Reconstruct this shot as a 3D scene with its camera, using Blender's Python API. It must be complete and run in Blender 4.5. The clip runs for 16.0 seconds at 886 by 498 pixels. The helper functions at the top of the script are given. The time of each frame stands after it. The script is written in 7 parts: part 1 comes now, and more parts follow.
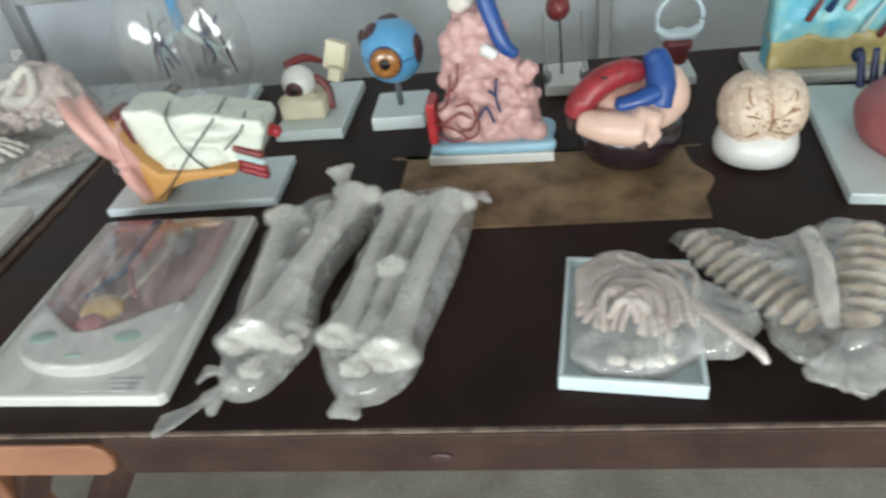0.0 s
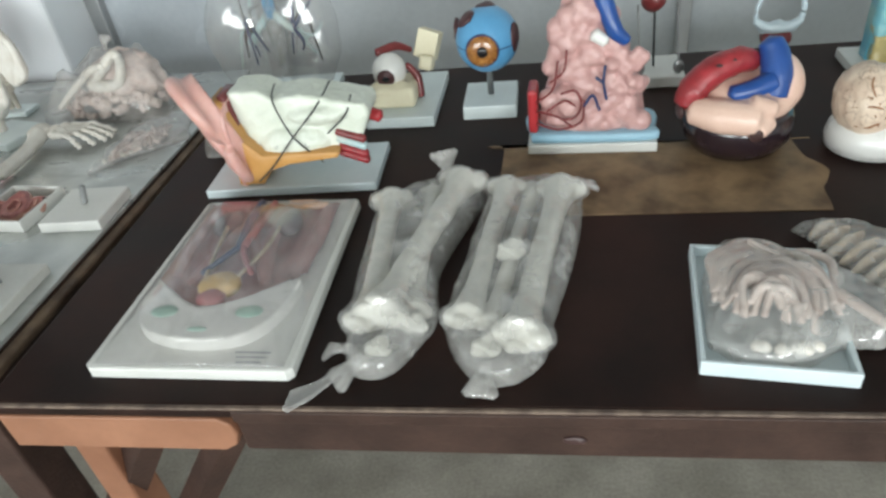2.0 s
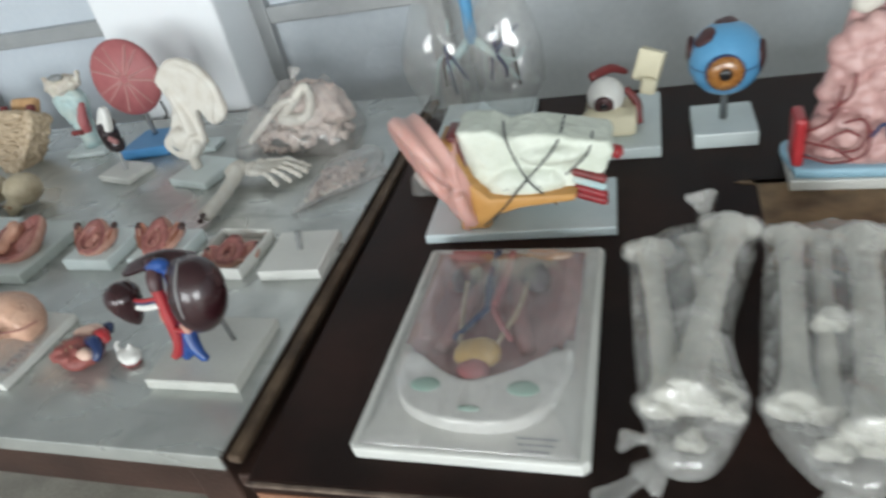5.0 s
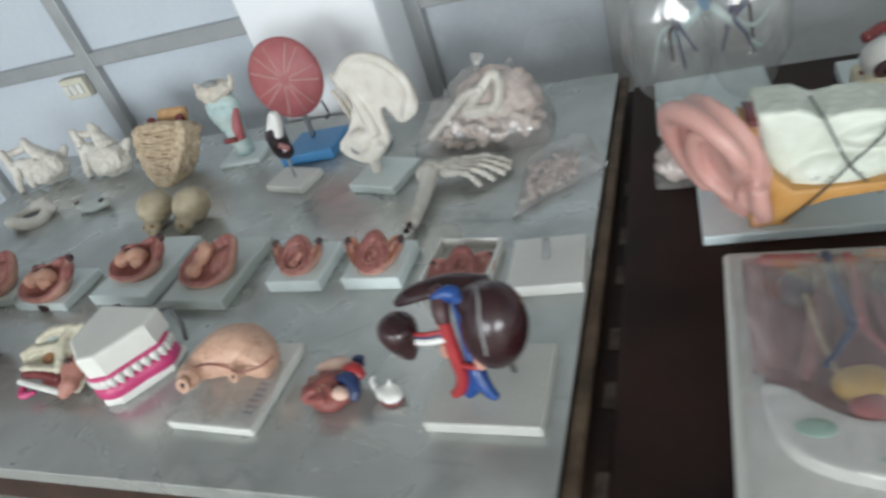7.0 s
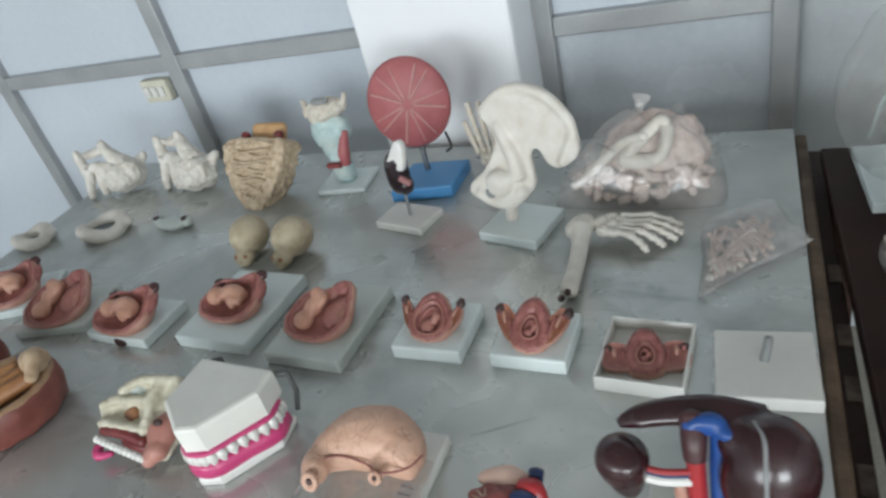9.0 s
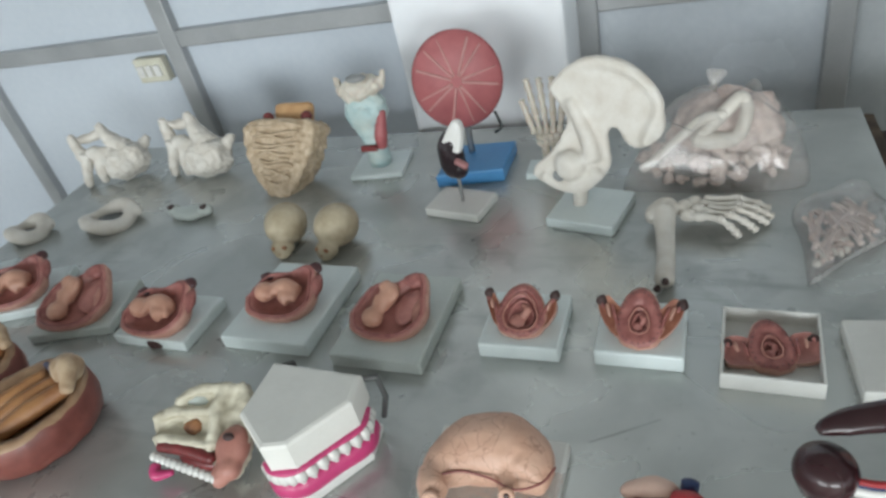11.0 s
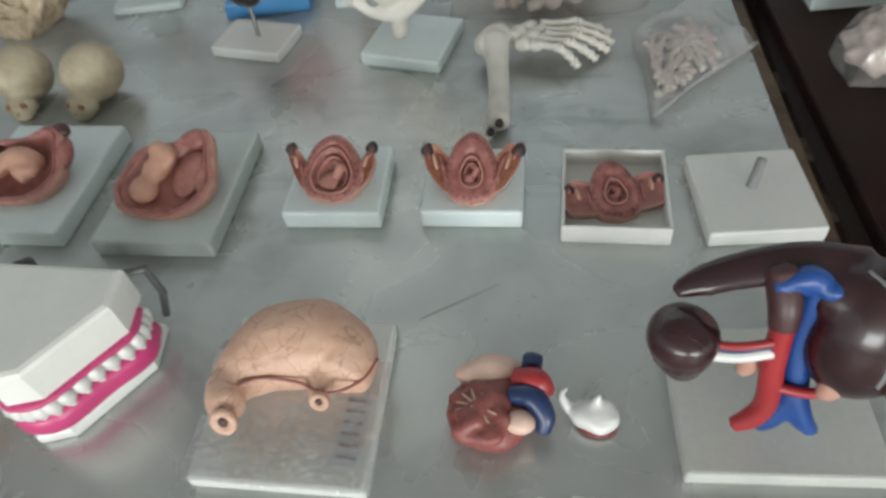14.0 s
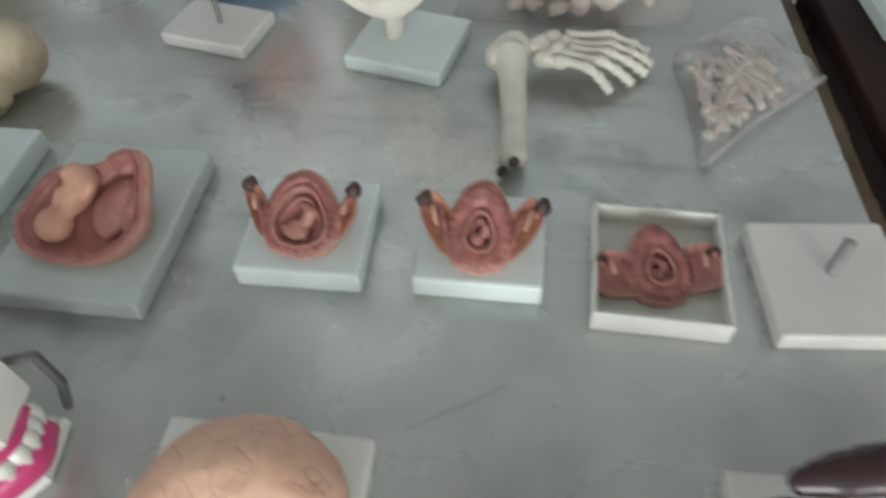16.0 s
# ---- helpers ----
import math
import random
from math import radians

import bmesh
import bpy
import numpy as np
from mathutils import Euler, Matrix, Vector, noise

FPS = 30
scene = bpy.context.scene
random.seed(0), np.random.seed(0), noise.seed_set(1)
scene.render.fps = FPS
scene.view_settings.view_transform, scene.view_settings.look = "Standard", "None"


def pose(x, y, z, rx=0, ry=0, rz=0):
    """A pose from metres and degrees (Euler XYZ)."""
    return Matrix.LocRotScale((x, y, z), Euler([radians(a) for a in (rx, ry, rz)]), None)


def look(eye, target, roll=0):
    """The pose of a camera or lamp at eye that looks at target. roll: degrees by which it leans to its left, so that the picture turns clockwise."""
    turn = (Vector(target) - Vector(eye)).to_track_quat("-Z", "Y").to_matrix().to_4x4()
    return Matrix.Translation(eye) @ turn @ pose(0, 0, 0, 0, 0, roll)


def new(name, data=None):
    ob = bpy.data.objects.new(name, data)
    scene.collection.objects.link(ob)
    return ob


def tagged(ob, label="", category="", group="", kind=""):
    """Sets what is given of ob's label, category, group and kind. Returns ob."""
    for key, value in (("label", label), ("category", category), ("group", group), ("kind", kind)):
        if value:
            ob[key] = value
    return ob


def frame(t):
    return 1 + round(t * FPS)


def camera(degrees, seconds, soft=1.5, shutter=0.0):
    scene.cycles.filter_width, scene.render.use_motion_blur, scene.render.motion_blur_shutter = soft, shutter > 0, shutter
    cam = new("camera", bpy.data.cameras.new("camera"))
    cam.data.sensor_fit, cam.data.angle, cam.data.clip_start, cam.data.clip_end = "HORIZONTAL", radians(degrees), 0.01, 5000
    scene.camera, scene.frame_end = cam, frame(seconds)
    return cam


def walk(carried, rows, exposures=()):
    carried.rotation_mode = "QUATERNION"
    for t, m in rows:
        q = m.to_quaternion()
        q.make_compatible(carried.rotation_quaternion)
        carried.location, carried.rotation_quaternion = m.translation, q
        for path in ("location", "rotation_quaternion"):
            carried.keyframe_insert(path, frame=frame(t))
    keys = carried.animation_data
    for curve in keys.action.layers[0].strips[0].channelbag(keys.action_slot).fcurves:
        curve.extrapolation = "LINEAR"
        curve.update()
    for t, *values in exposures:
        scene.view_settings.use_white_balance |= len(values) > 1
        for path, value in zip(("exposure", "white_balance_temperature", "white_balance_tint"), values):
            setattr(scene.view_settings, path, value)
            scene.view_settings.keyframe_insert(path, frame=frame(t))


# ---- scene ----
cam = camera(66.7, 16.0, soft=2.7, shutter=1.0)
PATH = [
    (0, (0.034, 0.166, 1.408), (-0.247, 1.745, 0.213), -8.1),
    (0.5, (-0.023, 0.141, 1.414), (-0.331, 1.734, 0.245), -7.6),
    (1, (-0.07, 0.137, 1.4), (-0.416, 1.734, 0.247), -7.5),
    (1.5, (-0.095, 0.142, 1.395), (-0.449, 1.722, 0.221), -8.2),
    (2, (-0.111, 0.138, 1.391), (-0.45, 1.721, 0.217), -7.9),
    (2.5, (-0.13, 0.132, 1.391), (-0.513, 1.712, 0.226), -8.4),
    (3, (-0.16, 0.128, 1.393), (-0.558, 1.712, 0.238), -7.8),
    (5.5, (-0.438, 0.265, 1.439), (-1.101, 1.766, 0.295), -14.5),
    (6, (-0.513, 0.285, 1.444), (-1.212, 1.751, 0.278), -14.9),
    (6.5, (-0.621, 0.291, 1.456), (-1.357, 1.755, 0.31), -18.8),
    (7, (-0.75, 0.291, 1.462), (-1.499, 1.754, 0.322), -19.9),
    (7.5, (-0.823, 0.286, 1.463), (-1.541, 1.775, 0.336), -19.0),
    (8, (-0.88, 0.318, 1.458), (-1.642, 1.809, 0.365), -18.1),
    (8.5, (-0.975, 0.395, 1.467), (-1.773, 1.85, 0.351), -18.7),
    (9, (-1.035, 0.419, 1.462), (-1.842, 1.901, 0.39), -15.5),
    (11.5, (-1.278, 0.436, 1.444), (-1.868, 1.943, 0.269), -13.1),
    (12, (-1.285, 0.443, 1.416), (-1.707, 1.932, 0.15), -11.0),
    (12.5, (-1.269, 0.451, 1.4), (-1.552, 1.944, 0.1), -9.0),
    (13, (-1.259, 0.467, 1.375), (-1.419, 1.905, -0.006), -6.5),
    (13.5, (-1.258, 0.509, 1.352), (-1.473, 1.871, -0.096), -8.0),
    (14, (-1.255, 0.566, 1.338), (-1.497, 1.848, -0.178), -8.8),
    (14.5, (-1.232, 0.633, 1.312), (-1.464, 1.848, -0.259), -7.5),
    (15, (-1.218, 0.684, 1.304), (-1.44, 1.895, -0.272), -6.4),
    (15.5, (-1.233, 0.719, 1.282), (-1.436, 1.915, -0.307), -4.9),
    (16, (-1.3, 0.743, 1.27), (-1.456, 1.976, -0.297), -2.9),
]
walk(cam, [(t, look(eye, target, roll)) for t, eye, target, roll in PATH], [(0, 0.2, 6420, 10), (3, 0.2, 6400, 10), (6, -0.06, 6330, 12), (9, -0.1, 6260, 12), (12.5, -0.1, 6400, 11), (14, 0.0, 6500, 11), (16, 0.1, 6550, 12)])

# ---- light ----
world = bpy.data.worlds.new("world")
scene.world = world
world.use_nodes = True
sky = world.node_tree.nodes.new("ShaderNodeTexSky")
sky.sky_type, sky.sun_disc, sky.sun_elevation, sky.sun_rotation = "NISHITA", False, radians(50), radians(200)
world.node_tree.links.new(sky.outputs[0], world.node_tree.nodes["Background"].inputs[0])
world.node_tree.nodes["Background"].inputs[1].default_value = 0.1


def area_lamp(name, eye, target, sx, sy, watts, col):
    lamp = bpy.data.lights.new(name, "AREA")
    lamp.shape, lamp.size, lamp.size_y, lamp.energy, lamp.color = "RECTANGLE", sx, sy, watts, col
    ob = new(name, lamp)
    ob.matrix_world = look(eye, target)
    return tagged(ob, kind="structure")


area_lamp("window_light_1", (-2.6, -4.46, 1.65), (-2.6, 0, 1.3), 2.9, 1.35, 154, (0.935, 0.985, 0.965))
area_lamp("window_light_2", (1.45, -4.46, 1.65), (1.45, 0, 1.3), 2.5, 1.35, 188, (0.935, 0.985, 0.965))

# ---- materials ----
def mat(name, col, rough=0.5, col2=None, scale=14.0, amount=0.6, bump=0.1, bscale=180.0, metal=0.0, coat=0.0, spec=0.5, grain_amount=0.09, sss=0.0):
    m = bpy.data.materials.new(name)
    m.use_nodes = True
    nt = m.node_tree
    n, l = nt.nodes, nt.links
    p = n["Principled BSDF"]
    tc = n.new("ShaderNodeTexCoord")
    big = n.new("ShaderNodeTexNoise")
    big.inputs["Scale"].default_value, big.inputs["Detail"].default_value = scale, 5
    fine = n.new("ShaderNodeTexNoise")
    fine.inputs["Scale"].default_value, fine.inputs["Detail"].default_value = bscale, 3
    for t in (big, fine):
        l.new(tc.outputs["Object"], t.inputs["Vector"])
    ramp = n.new("ShaderNodeValToRGB")
    c2 = col2 or tuple(c * 0.72 for c in col)
    ramp.color_ramp.elements[0].position, ramp.color_ramp.elements[1].position = 0.5 - 0.25 / max(amount, 0.05) * 0.5, 0.5 + 0.25 / max(amount, 0.05) * 0.5
    ramp.color_ramp.elements[0].color, ramp.color_ramp.elements[1].color = (*c2, 1), (*col, 1)
    l.new(big.outputs["Fac"], ramp.inputs["Fac"])
    grain = n.new("ShaderNodeMixRGB")
    grain.blend_type = "OVERLAY"
    grain.inputs["Fac"].default_value = grain_amount
    l.new(ramp.outputs["Color"], grain.inputs["Color1"])
    l.new(fine.outputs["Fac"], grain.inputs["Color2"])
    l.new(grain.outputs["Color"], p.inputs["Base Color"])
    mr = n.new("ShaderNodeMapRange")
    mr.inputs["To Min"].default_value, mr.inputs["To Max"].default_value = max(rough - 0.12, 0.03), min(rough + 0.12, 1)
    l.new(big.outputs["Fac"], mr.inputs["Value"])
    l.new(mr.outputs["Result"], p.inputs["Roughness"])
    b = n.new("ShaderNodeBump")
    b.inputs["Strength"].default_value, b.inputs["Distance"].default_value = bump, 0.002
    l.new(fine.outputs["Fac"], b.inputs["Height"])
    l.new(b.outputs["Normal"], p.inputs["Normal"])
    p.inputs["Metallic"].default_value = metal
    p.inputs["Coat Weight"].default_value = coat
    p.inputs["Coat Roughness"].default_value = 0.12
    p.inputs["Specular IOR Level"].default_value = spec
    if sss:
        p.inputs["Subsurface Weight"].default_value = sss
        p.inputs["Subsurface Radius"].default_value = (0.012, 0.005, 0.003)
    return m


def film(name, col, low, high, rough=0.22, scale=26.0, shine=0.04, stretch=(1, 1, 1)):
    """Thin crumpled plastic film: part clear, part milky."""
    m = bpy.data.materials.new(name)
    m.use_nodes = True
    n, l = m.node_tree.nodes, m.node_tree.links
    p, out = n["Principled BSDF"], n["Material Output"]
    p.inputs["Base Color"].default_value, p.inputs["Roughness"].default_value = (*col, 1), rough
    clear = n.new("ShaderNodeBsdfTransparent")
    clear.inputs["Color"].default_value = (0.97, 0.97, 0.97, 1)
    tc, no, mr, mix = n.new("ShaderNodeTexCoord"), n.new("ShaderNodeTexNoise"), n.new("ShaderNodeMapRange"), n.new("ShaderNodeMixShader")
    no.inputs["Scale"].default_value, no.inputs["Detail"].default_value, no.inputs["Distortion"].default_value = scale, 4, 1.5
    mr.inputs["From Min"].default_value, mr.inputs["From Max"].default_value = 0.35, 0.68
    mr.inputs["To Min"].default_value, mr.inputs["To Max"].default_value = low, high
    b = n.new("ShaderNodeBump")
    b.inputs["Strength"].default_value, b.inputs["Distance"].default_value = 0.6, 0.006
    l.new(tc.outputs["Object"], no.inputs["Vector"])
    l.new(no.outputs["Fac"], mr.inputs["Value"])
    crease, mp = n.new("ShaderNodeTexNoise"), n.new("ShaderNodeMapping")
    crease.noise_type = "RIDGED_MULTIFRACTAL"
    crease.inputs["Scale"].default_value, crease.inputs["Detail"].default_value, crease.inputs["Distortion"].default_value = scale * 0.7, 2, 0.5
    mp.inputs["Scale"].default_value = stretch
    l.new(tc.outputs["Object"], mp.inputs["Vector"])
    l.new(mp.outputs["Vector"], crease.inputs["Vector"])
    l.new(crease.outputs["Fac"], b.inputs["Height"])
    l.new(b.outputs["Normal"], p.inputs["Normal"])
    l.new(mr.outputs["Result"], mix.inputs[0])
    l.new(clear.outputs[0], mix.inputs[1])
    l.new(p.outputs[0], mix.inputs[2])
    gloss, top = n.new("ShaderNodeBsdfGlossy"), n.new("ShaderNodeMixShader")
    gloss.inputs["Roughness"].default_value = 0.09
    rim, lift = n.new("ShaderNodeLayerWeight"), n.new("ShaderNodeMapRange")
    rim.inputs["Blend"].default_value = 0.3
    lift.inputs["From Min"].default_value, lift.inputs["To Min"].default_value, lift.inputs["To Max"].default_value = 0.25, shine, shine + 0.3
    l.new(rim.outputs["Facing"], lift.inputs["Value"])
    l.new(lift.outputs["Result"], top.inputs[0])
    l.new(b.outputs["Normal"], gloss.inputs["Normal"])
    l.new(mix.outputs[0], top.inputs[1])
    l.new(gloss.outputs[0], top.inputs[2])
    l.new(top.outputs[0], out.inputs["Surface"])
    return m


def smudged_steel():
    """Dull galvanised sheet: faint clouds, small dark smudges in patches, and long wiping streaks."""
    m = bpy.data.materials.new("galvanised_steel")
    m.use_nodes = True
    n, l = m.node_tree.nodes, m.node_tree.links
    p, tc = n["Principled BSDF"], n.new("ShaderNodeTexCoord")

    def layer(scale, detail, low, high, stretch=None, distortion=0.0):
        t, mr = n.new("ShaderNodeTexNoise"), n.new("ShaderNodeMapRange")
        t.inputs["Scale"].default_value, t.inputs["Detail"].default_value, t.inputs["Distortion"].default_value = scale, detail, distortion
        mr.inputs["From Min"].default_value, mr.inputs["From Max"].default_value = low, high
        src = tc.outputs["Object"]
        if stretch:
            mp = n.new("ShaderNodeMapping")
            mp.inputs["Rotation"].default_value, mp.inputs["Scale"].default_value = (0, 0, radians(stretch[0])), (1, stretch[1], 1)
            l.new(src, mp.inputs["Vector"])
            src = mp.outputs["Vector"]
        l.new(src, t.inputs["Vector"])
        l.new(t.outputs["Fac"], mr.inputs["Value"])
        return mr.outputs["Result"]

    def times(a, b):
        x = n.new("ShaderNodeMath")
        x.operation = "MULTIPLY"
        l.new(a, x.inputs[0])
        l.new(b, x.inputs[1]) if not isinstance(b, float) else None
        if isinstance(b, float):
            x.inputs[1].default_value = b
        return x.outputs[0]

    def over(col, dark, fac):
        x = n.new("ShaderNodeMixRGB")
        l.new(fac, x.inputs["Fac"])
        l.new(col, x.inputs["Color1"]) if not isinstance(col, tuple) else None
        if isinstance(col, tuple):
            x.inputs["Color1"].default_value = (*col, 1)
        x.inputs["Color2"].default_value = (*dark, 1)
        return x.outputs[0]

    patches = layer(3.2, 2, 0.46, 0.62)
    cloud = times(layer(6, 5, 0.38, 0.64, None, 0.8), 0.7)
    pale = times(layer(10, 5, 0.5, 0.68, None, 0.5), 0.5)
    smudge = times(times(layer(17, 5, 0.5, 0.68, None, 0.6), patches), 0.42)
    speck = times(layer(90, 2, 0.7, 0.76), 0.28)
    streak = times(times(layer(5, 4, 0.57, 0.7, (-32, 9.0)), patches), 0.36)
    col = over((0.51, 0.525, 0.505), (0.375, 0.395, 0.38), cloud)
    col = over(col, (0.58, 0.59, 0.565), pale)
    for f in (smudge, speck, streak):
        col = over(col, (0.2, 0.21, 0.2), f)
    l.new(col, p.inputs["Base Color"])
    mr = n.new("ShaderNodeMapRange")
    mr.inputs["To Min"].default_value, mr.inputs["To Max"].default_value = 0.25, 0.46
    l.new(cloud, mr.inputs["Value"])
    l.new(mr.outputs["Result"], p.inputs["Roughness"])
    b = n.new("ShaderNodeBump")
    b.inputs["Strength"].default_value, b.inputs["Distance"].default_value = 0.03, 0.002
    l.new(layer(17, 2, 0.2, 0.8), b.inputs["Height"])
    l.new(b.outputs["Normal"], p.inputs["Normal"])
    p.inputs["Metallic"].default_value = 0.5
    return m


def crackled(name, col, col2, line, scale, width):
    """Painted skin with thin winding dark veins."""
    m = mat(name, col, 0.46, col2, 34, 0.6, 0.25, 90, coat=0.06)
    n, l = m.node_tree.nodes, m.node_tree.links
    tc, no, mix, vor, mr, top, gap, cut = [n.new("ShaderNode" + k) for k in ("TexCoord", "TexNoise", "MixRGB", "TexVoronoi", "MapRange", "MixRGB", "TexNoise", "MapRange")]
    no.inputs["Scale"].default_value, mix.inputs["Fac"].default_value = 60, 0.014
    vor.feature = "DISTANCE_TO_EDGE"
    vor.inputs["Scale"].default_value = scale
    mr.inputs["From Min"].default_value, mr.inputs["From Max"].default_value = width, 0.0
    gap.inputs["Scale"].default_value = 38
    cut.inputs["From Min"].default_value, cut.inputs["From Max"].default_value, cut.inputs["To Max"].default_value = 0.42, 0.56, 0.62
    l.new(tc.outputs["Object"], no.inputs["Vector"])
    l.new(tc.outputs["Object"], gap.inputs["Vector"])
    l.new(tc.outputs["Object"], mix.inputs["Color1"])
    l.new(no.outputs["Color"], mix.inputs["Color2"])
    l.new(mix.outputs[0], vor.inputs["Vector"])
    l.new(vor.outputs["Distance"], mr.inputs["Value"])
    l.new(gap.outputs["Fac"], cut.inputs["Value"])
    both = n.new("ShaderNodeMath")
    both.operation = "MULTIPLY"
    l.new(mr.outputs["Result"], both.inputs[0])
    l.new(cut.outputs["Result"], both.inputs[1])
    p = n["Principled BSDF"]
    l.new(p.inputs["Base Color"].links[0].from_socket, top.inputs["Color1"])
    top.inputs["Color2"].default_value = (*line, 1)
    l.new(both.outputs[0], top.inputs["Fac"])
    l.new(top.outputs[0], p.inputs["Base Color"])
    return m


PALEBLUE = mat("pale_blue_paint", (0.34, 0.55, 0.67), 0.4, (0.28, 0.48, 0.6), 12, 0.5, 0.04)
MAROONPATCH = mat("dark_maroon_paint", (0.075, 0.028, 0.03), 0.4, None, 40, 0.6, 0.15)
TUBELINE = mat("brown_ochre_lining", (0.36, 0.17, 0.075), 0.5, (0.2, 0.08, 0.04), 80, 0.7, 0.15, 160)
STEEL = smudged_steel()
STOMACH = crackled("stomach_orange_pink", (0.67, 0.43, 0.32), (0.58, 0.34, 0.24), (0.24, 0.1, 0.06), 64, 0.04)
HEARTRED = crackled("mottled_heart_red", (0.33, 0.1, 0.085), (0.2, 0.05, 0.045), (0.1, 0.02, 0.02), 60, 0.05)
DARKTOP = mat("dark_varnished_board", (0.033, 0.0155, 0.012), 0.5, (0.014, 0.0075, 0.006), 6, 0.8, 0.1, 90, spec=0.14)
WORN = mat("worn_brown_varnish", (0.31, 0.21, 0.12), 0.5, (0.13, 0.083, 0.048), 13, 0.9, 0.05, 70, spec=0.2)
APRON = mat("dark_brown_wood", (0.063, 0.035, 0.027), 0.55, (0.034, 0.019, 0.015), 9, 0.7, 0.5, 130, spec=0.25, grain_amount=0.3)
WORNRAIL = mat("worn_brown_rail", (0.16, 0.112, 0.075), 0.6, (0.065, 0.043, 0.03), 18, 0.75, 0.4, 110, spec=0.25, grain_amount=0.3)
SCUFF = mat("faint_grey_scuff", (0.4, 0.41, 0.4), 0.5, (0.33, 0.34, 0.33), 40, 0.6, 0.05)
DULLBASE = mat("dull_grey_white_board", (0.57, 0.57, 0.53), 0.42, (0.49, 0.49, 0.455), 12, 0.5, 0.05, 160)
EDGE = mat("worn_edge_wood", (0.2, 0.145, 0.11), 0.65, (0.07, 0.045, 0.035), 40, 0.8, 0.4, 120)
ORANGE = mat("orange_varnished_wood", (0.35, 0.165, 0.095), 0.5, (0.23, 0.1, 0.055), 8, 0.7, 0.15, 90)
WALL = mat("white_wall_paint", (0.74, 0.77, 0.8), 0.7, (0.66, 0.69, 0.72), 2.5, 0.5, 0.1, 60)
PANEL = mat("pale_blue_white_panel", (0.62, 0.67, 0.73), 0.35, (0.55, 0.6, 0.66), 2.0, 0.5, 0.03, 60)
DARKPANEL = mat("grey_glazed_panel", (0.57, 0.61, 0.65), 0.25, (0.48, 0.52, 0.56), 3.0, 0.6, 0.03, 60)
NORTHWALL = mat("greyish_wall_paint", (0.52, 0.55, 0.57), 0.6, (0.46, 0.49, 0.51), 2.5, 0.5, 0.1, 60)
PILLAR = mat("white_pillar_paint", (0.9, 0.92, 0.94), 0.6, (0.85, 0.87, 0.9), 2.5, 0.5, 0.05, 60)
ALU = mat("dull_aluminium", (0.45, 0.46, 0.465), 0.45, (0.36, 0.37, 0.375), 10, 0.5, 0.05, 200, metal=0.45)
FLOOR = mat("pale_terrazzo_floor", (0.41, 0.38, 0.32), 0.45, (0.29, 0.265, 0.22), 7, 0.8, 0.08, 120, grain_amount=0.35)
CEIL = mat("dull_white_ceiling_paint", (0.5, 0.5, 0.48), 0.8, None, 2, 0.2, 0.05, 60)
BASE = mat("pale_grey_plastic_base", (0.72, 0.79, 0.785), 0.36, (0.61, 0.68, 0.675), 12, 0.5, 0.05, 160)
CREAMBASE = mat("off_white_plastic_base", (0.72, 0.72, 0.685), 0.42, (0.63, 0.63, 0.595), 12, 0.5, 0.05, 160)
BLUEBASE = mat("pale_blue_plastic_base", (0.7, 0.79, 0.81), 0.38, (0.6, 0.69, 0.72), 12, 0.5, 0.05, 160)
GREYGREEN = mat("grey_green_plastic_base", (0.57, 0.62, 0.59), 0.34, (0.46, 0.505, 0.48), 12, 0.5, 0.05, 160)
BAGBONE = mat("pale_grey_bone_plastic", (0.57, 0.55, 0.49), 0.5, (0.56, 0.55, 0.49), 24, 0.6, 0.2, 200)
BONE = mat("ivory_bone_plastic", (0.66, 0.61, 0.53), 0.5, (0.52, 0.46, 0.385), 30, 0.6, 0.25, 220, sss=0.1)
PALEBONE = mat("white_bone_plastic", (0.74, 0.71, 0.655), 0.5, (0.62, 0.57, 0.5), 30, 0.6, 0.25, 220)
RIBBONE = mat("pinkish_rib_plastic", (0.66, 0.54, 0.48), 0.5, (0.52, 0.4, 0.35), 30, 0.6, 0.2, 200)
PINKBONE = mat("pinkish_bone_plastic", (0.72, 0.6, 0.545), 0.5, (0.5, 0.39, 0.355), 45, 0.7, 0.3, 220)
GREENBONE = mat("greenish_white_bone", (0.74, 0.77, 0.69), 0.42, (0.62, 0.66, 0.56), 20, 0.5, 0.2, 160)
SKULLC = mat("yellowish_bone", (0.52, 0.45, 0.32), 0.5, (0.37, 0.3, 0.2), 30, 0.7, 0.3, 150)
CREAM = mat("cream_tissue", (0.6, 0.48, 0.345), 0.5, (0.42, 0.31, 0.2), 60, 0.8, 0.5, 110)
PINK = mat("pink_skin_rubber", (0.69, 0.4, 0.35), 0.36, (0.6, 0.32, 0.28), 14, 0.5, 0.05, 200, coat=0.15, sss=0.15)
PEACH = mat("peach_plastic", (0.75, 0.53, 0.43), 0.4, (0.68, 0.45, 0.36), 14, 0.5, 0.05, 200, coat=0.15)
SOFTORANGE = mat("pale_orange_foam", (0.6, 0.37, 0.19), 0.55, (0.48, 0.27, 0.12), 40, 0.6, 0.3, 110)
OCHRE = mat("ochre_fat_layer", (0.58, 0.31, 0.1), 0.45, (0.5, 0.25, 0.07), 18, 0.5, 0.1, 160)
ALVEOLI = mat("salmon_alveoli", (0.59, 0.37, 0.345), 0.42, (0.48, 0.265, 0.25), 35, 0.6, 0.1, 180, coat=0.1)
UTERUS = mat("salmon_red_tissue", (0.4, 0.155, 0.135), 0.45, (0.235, 0.078, 0.07), 90, 0.75, 0.2, 160, coat=0.1)
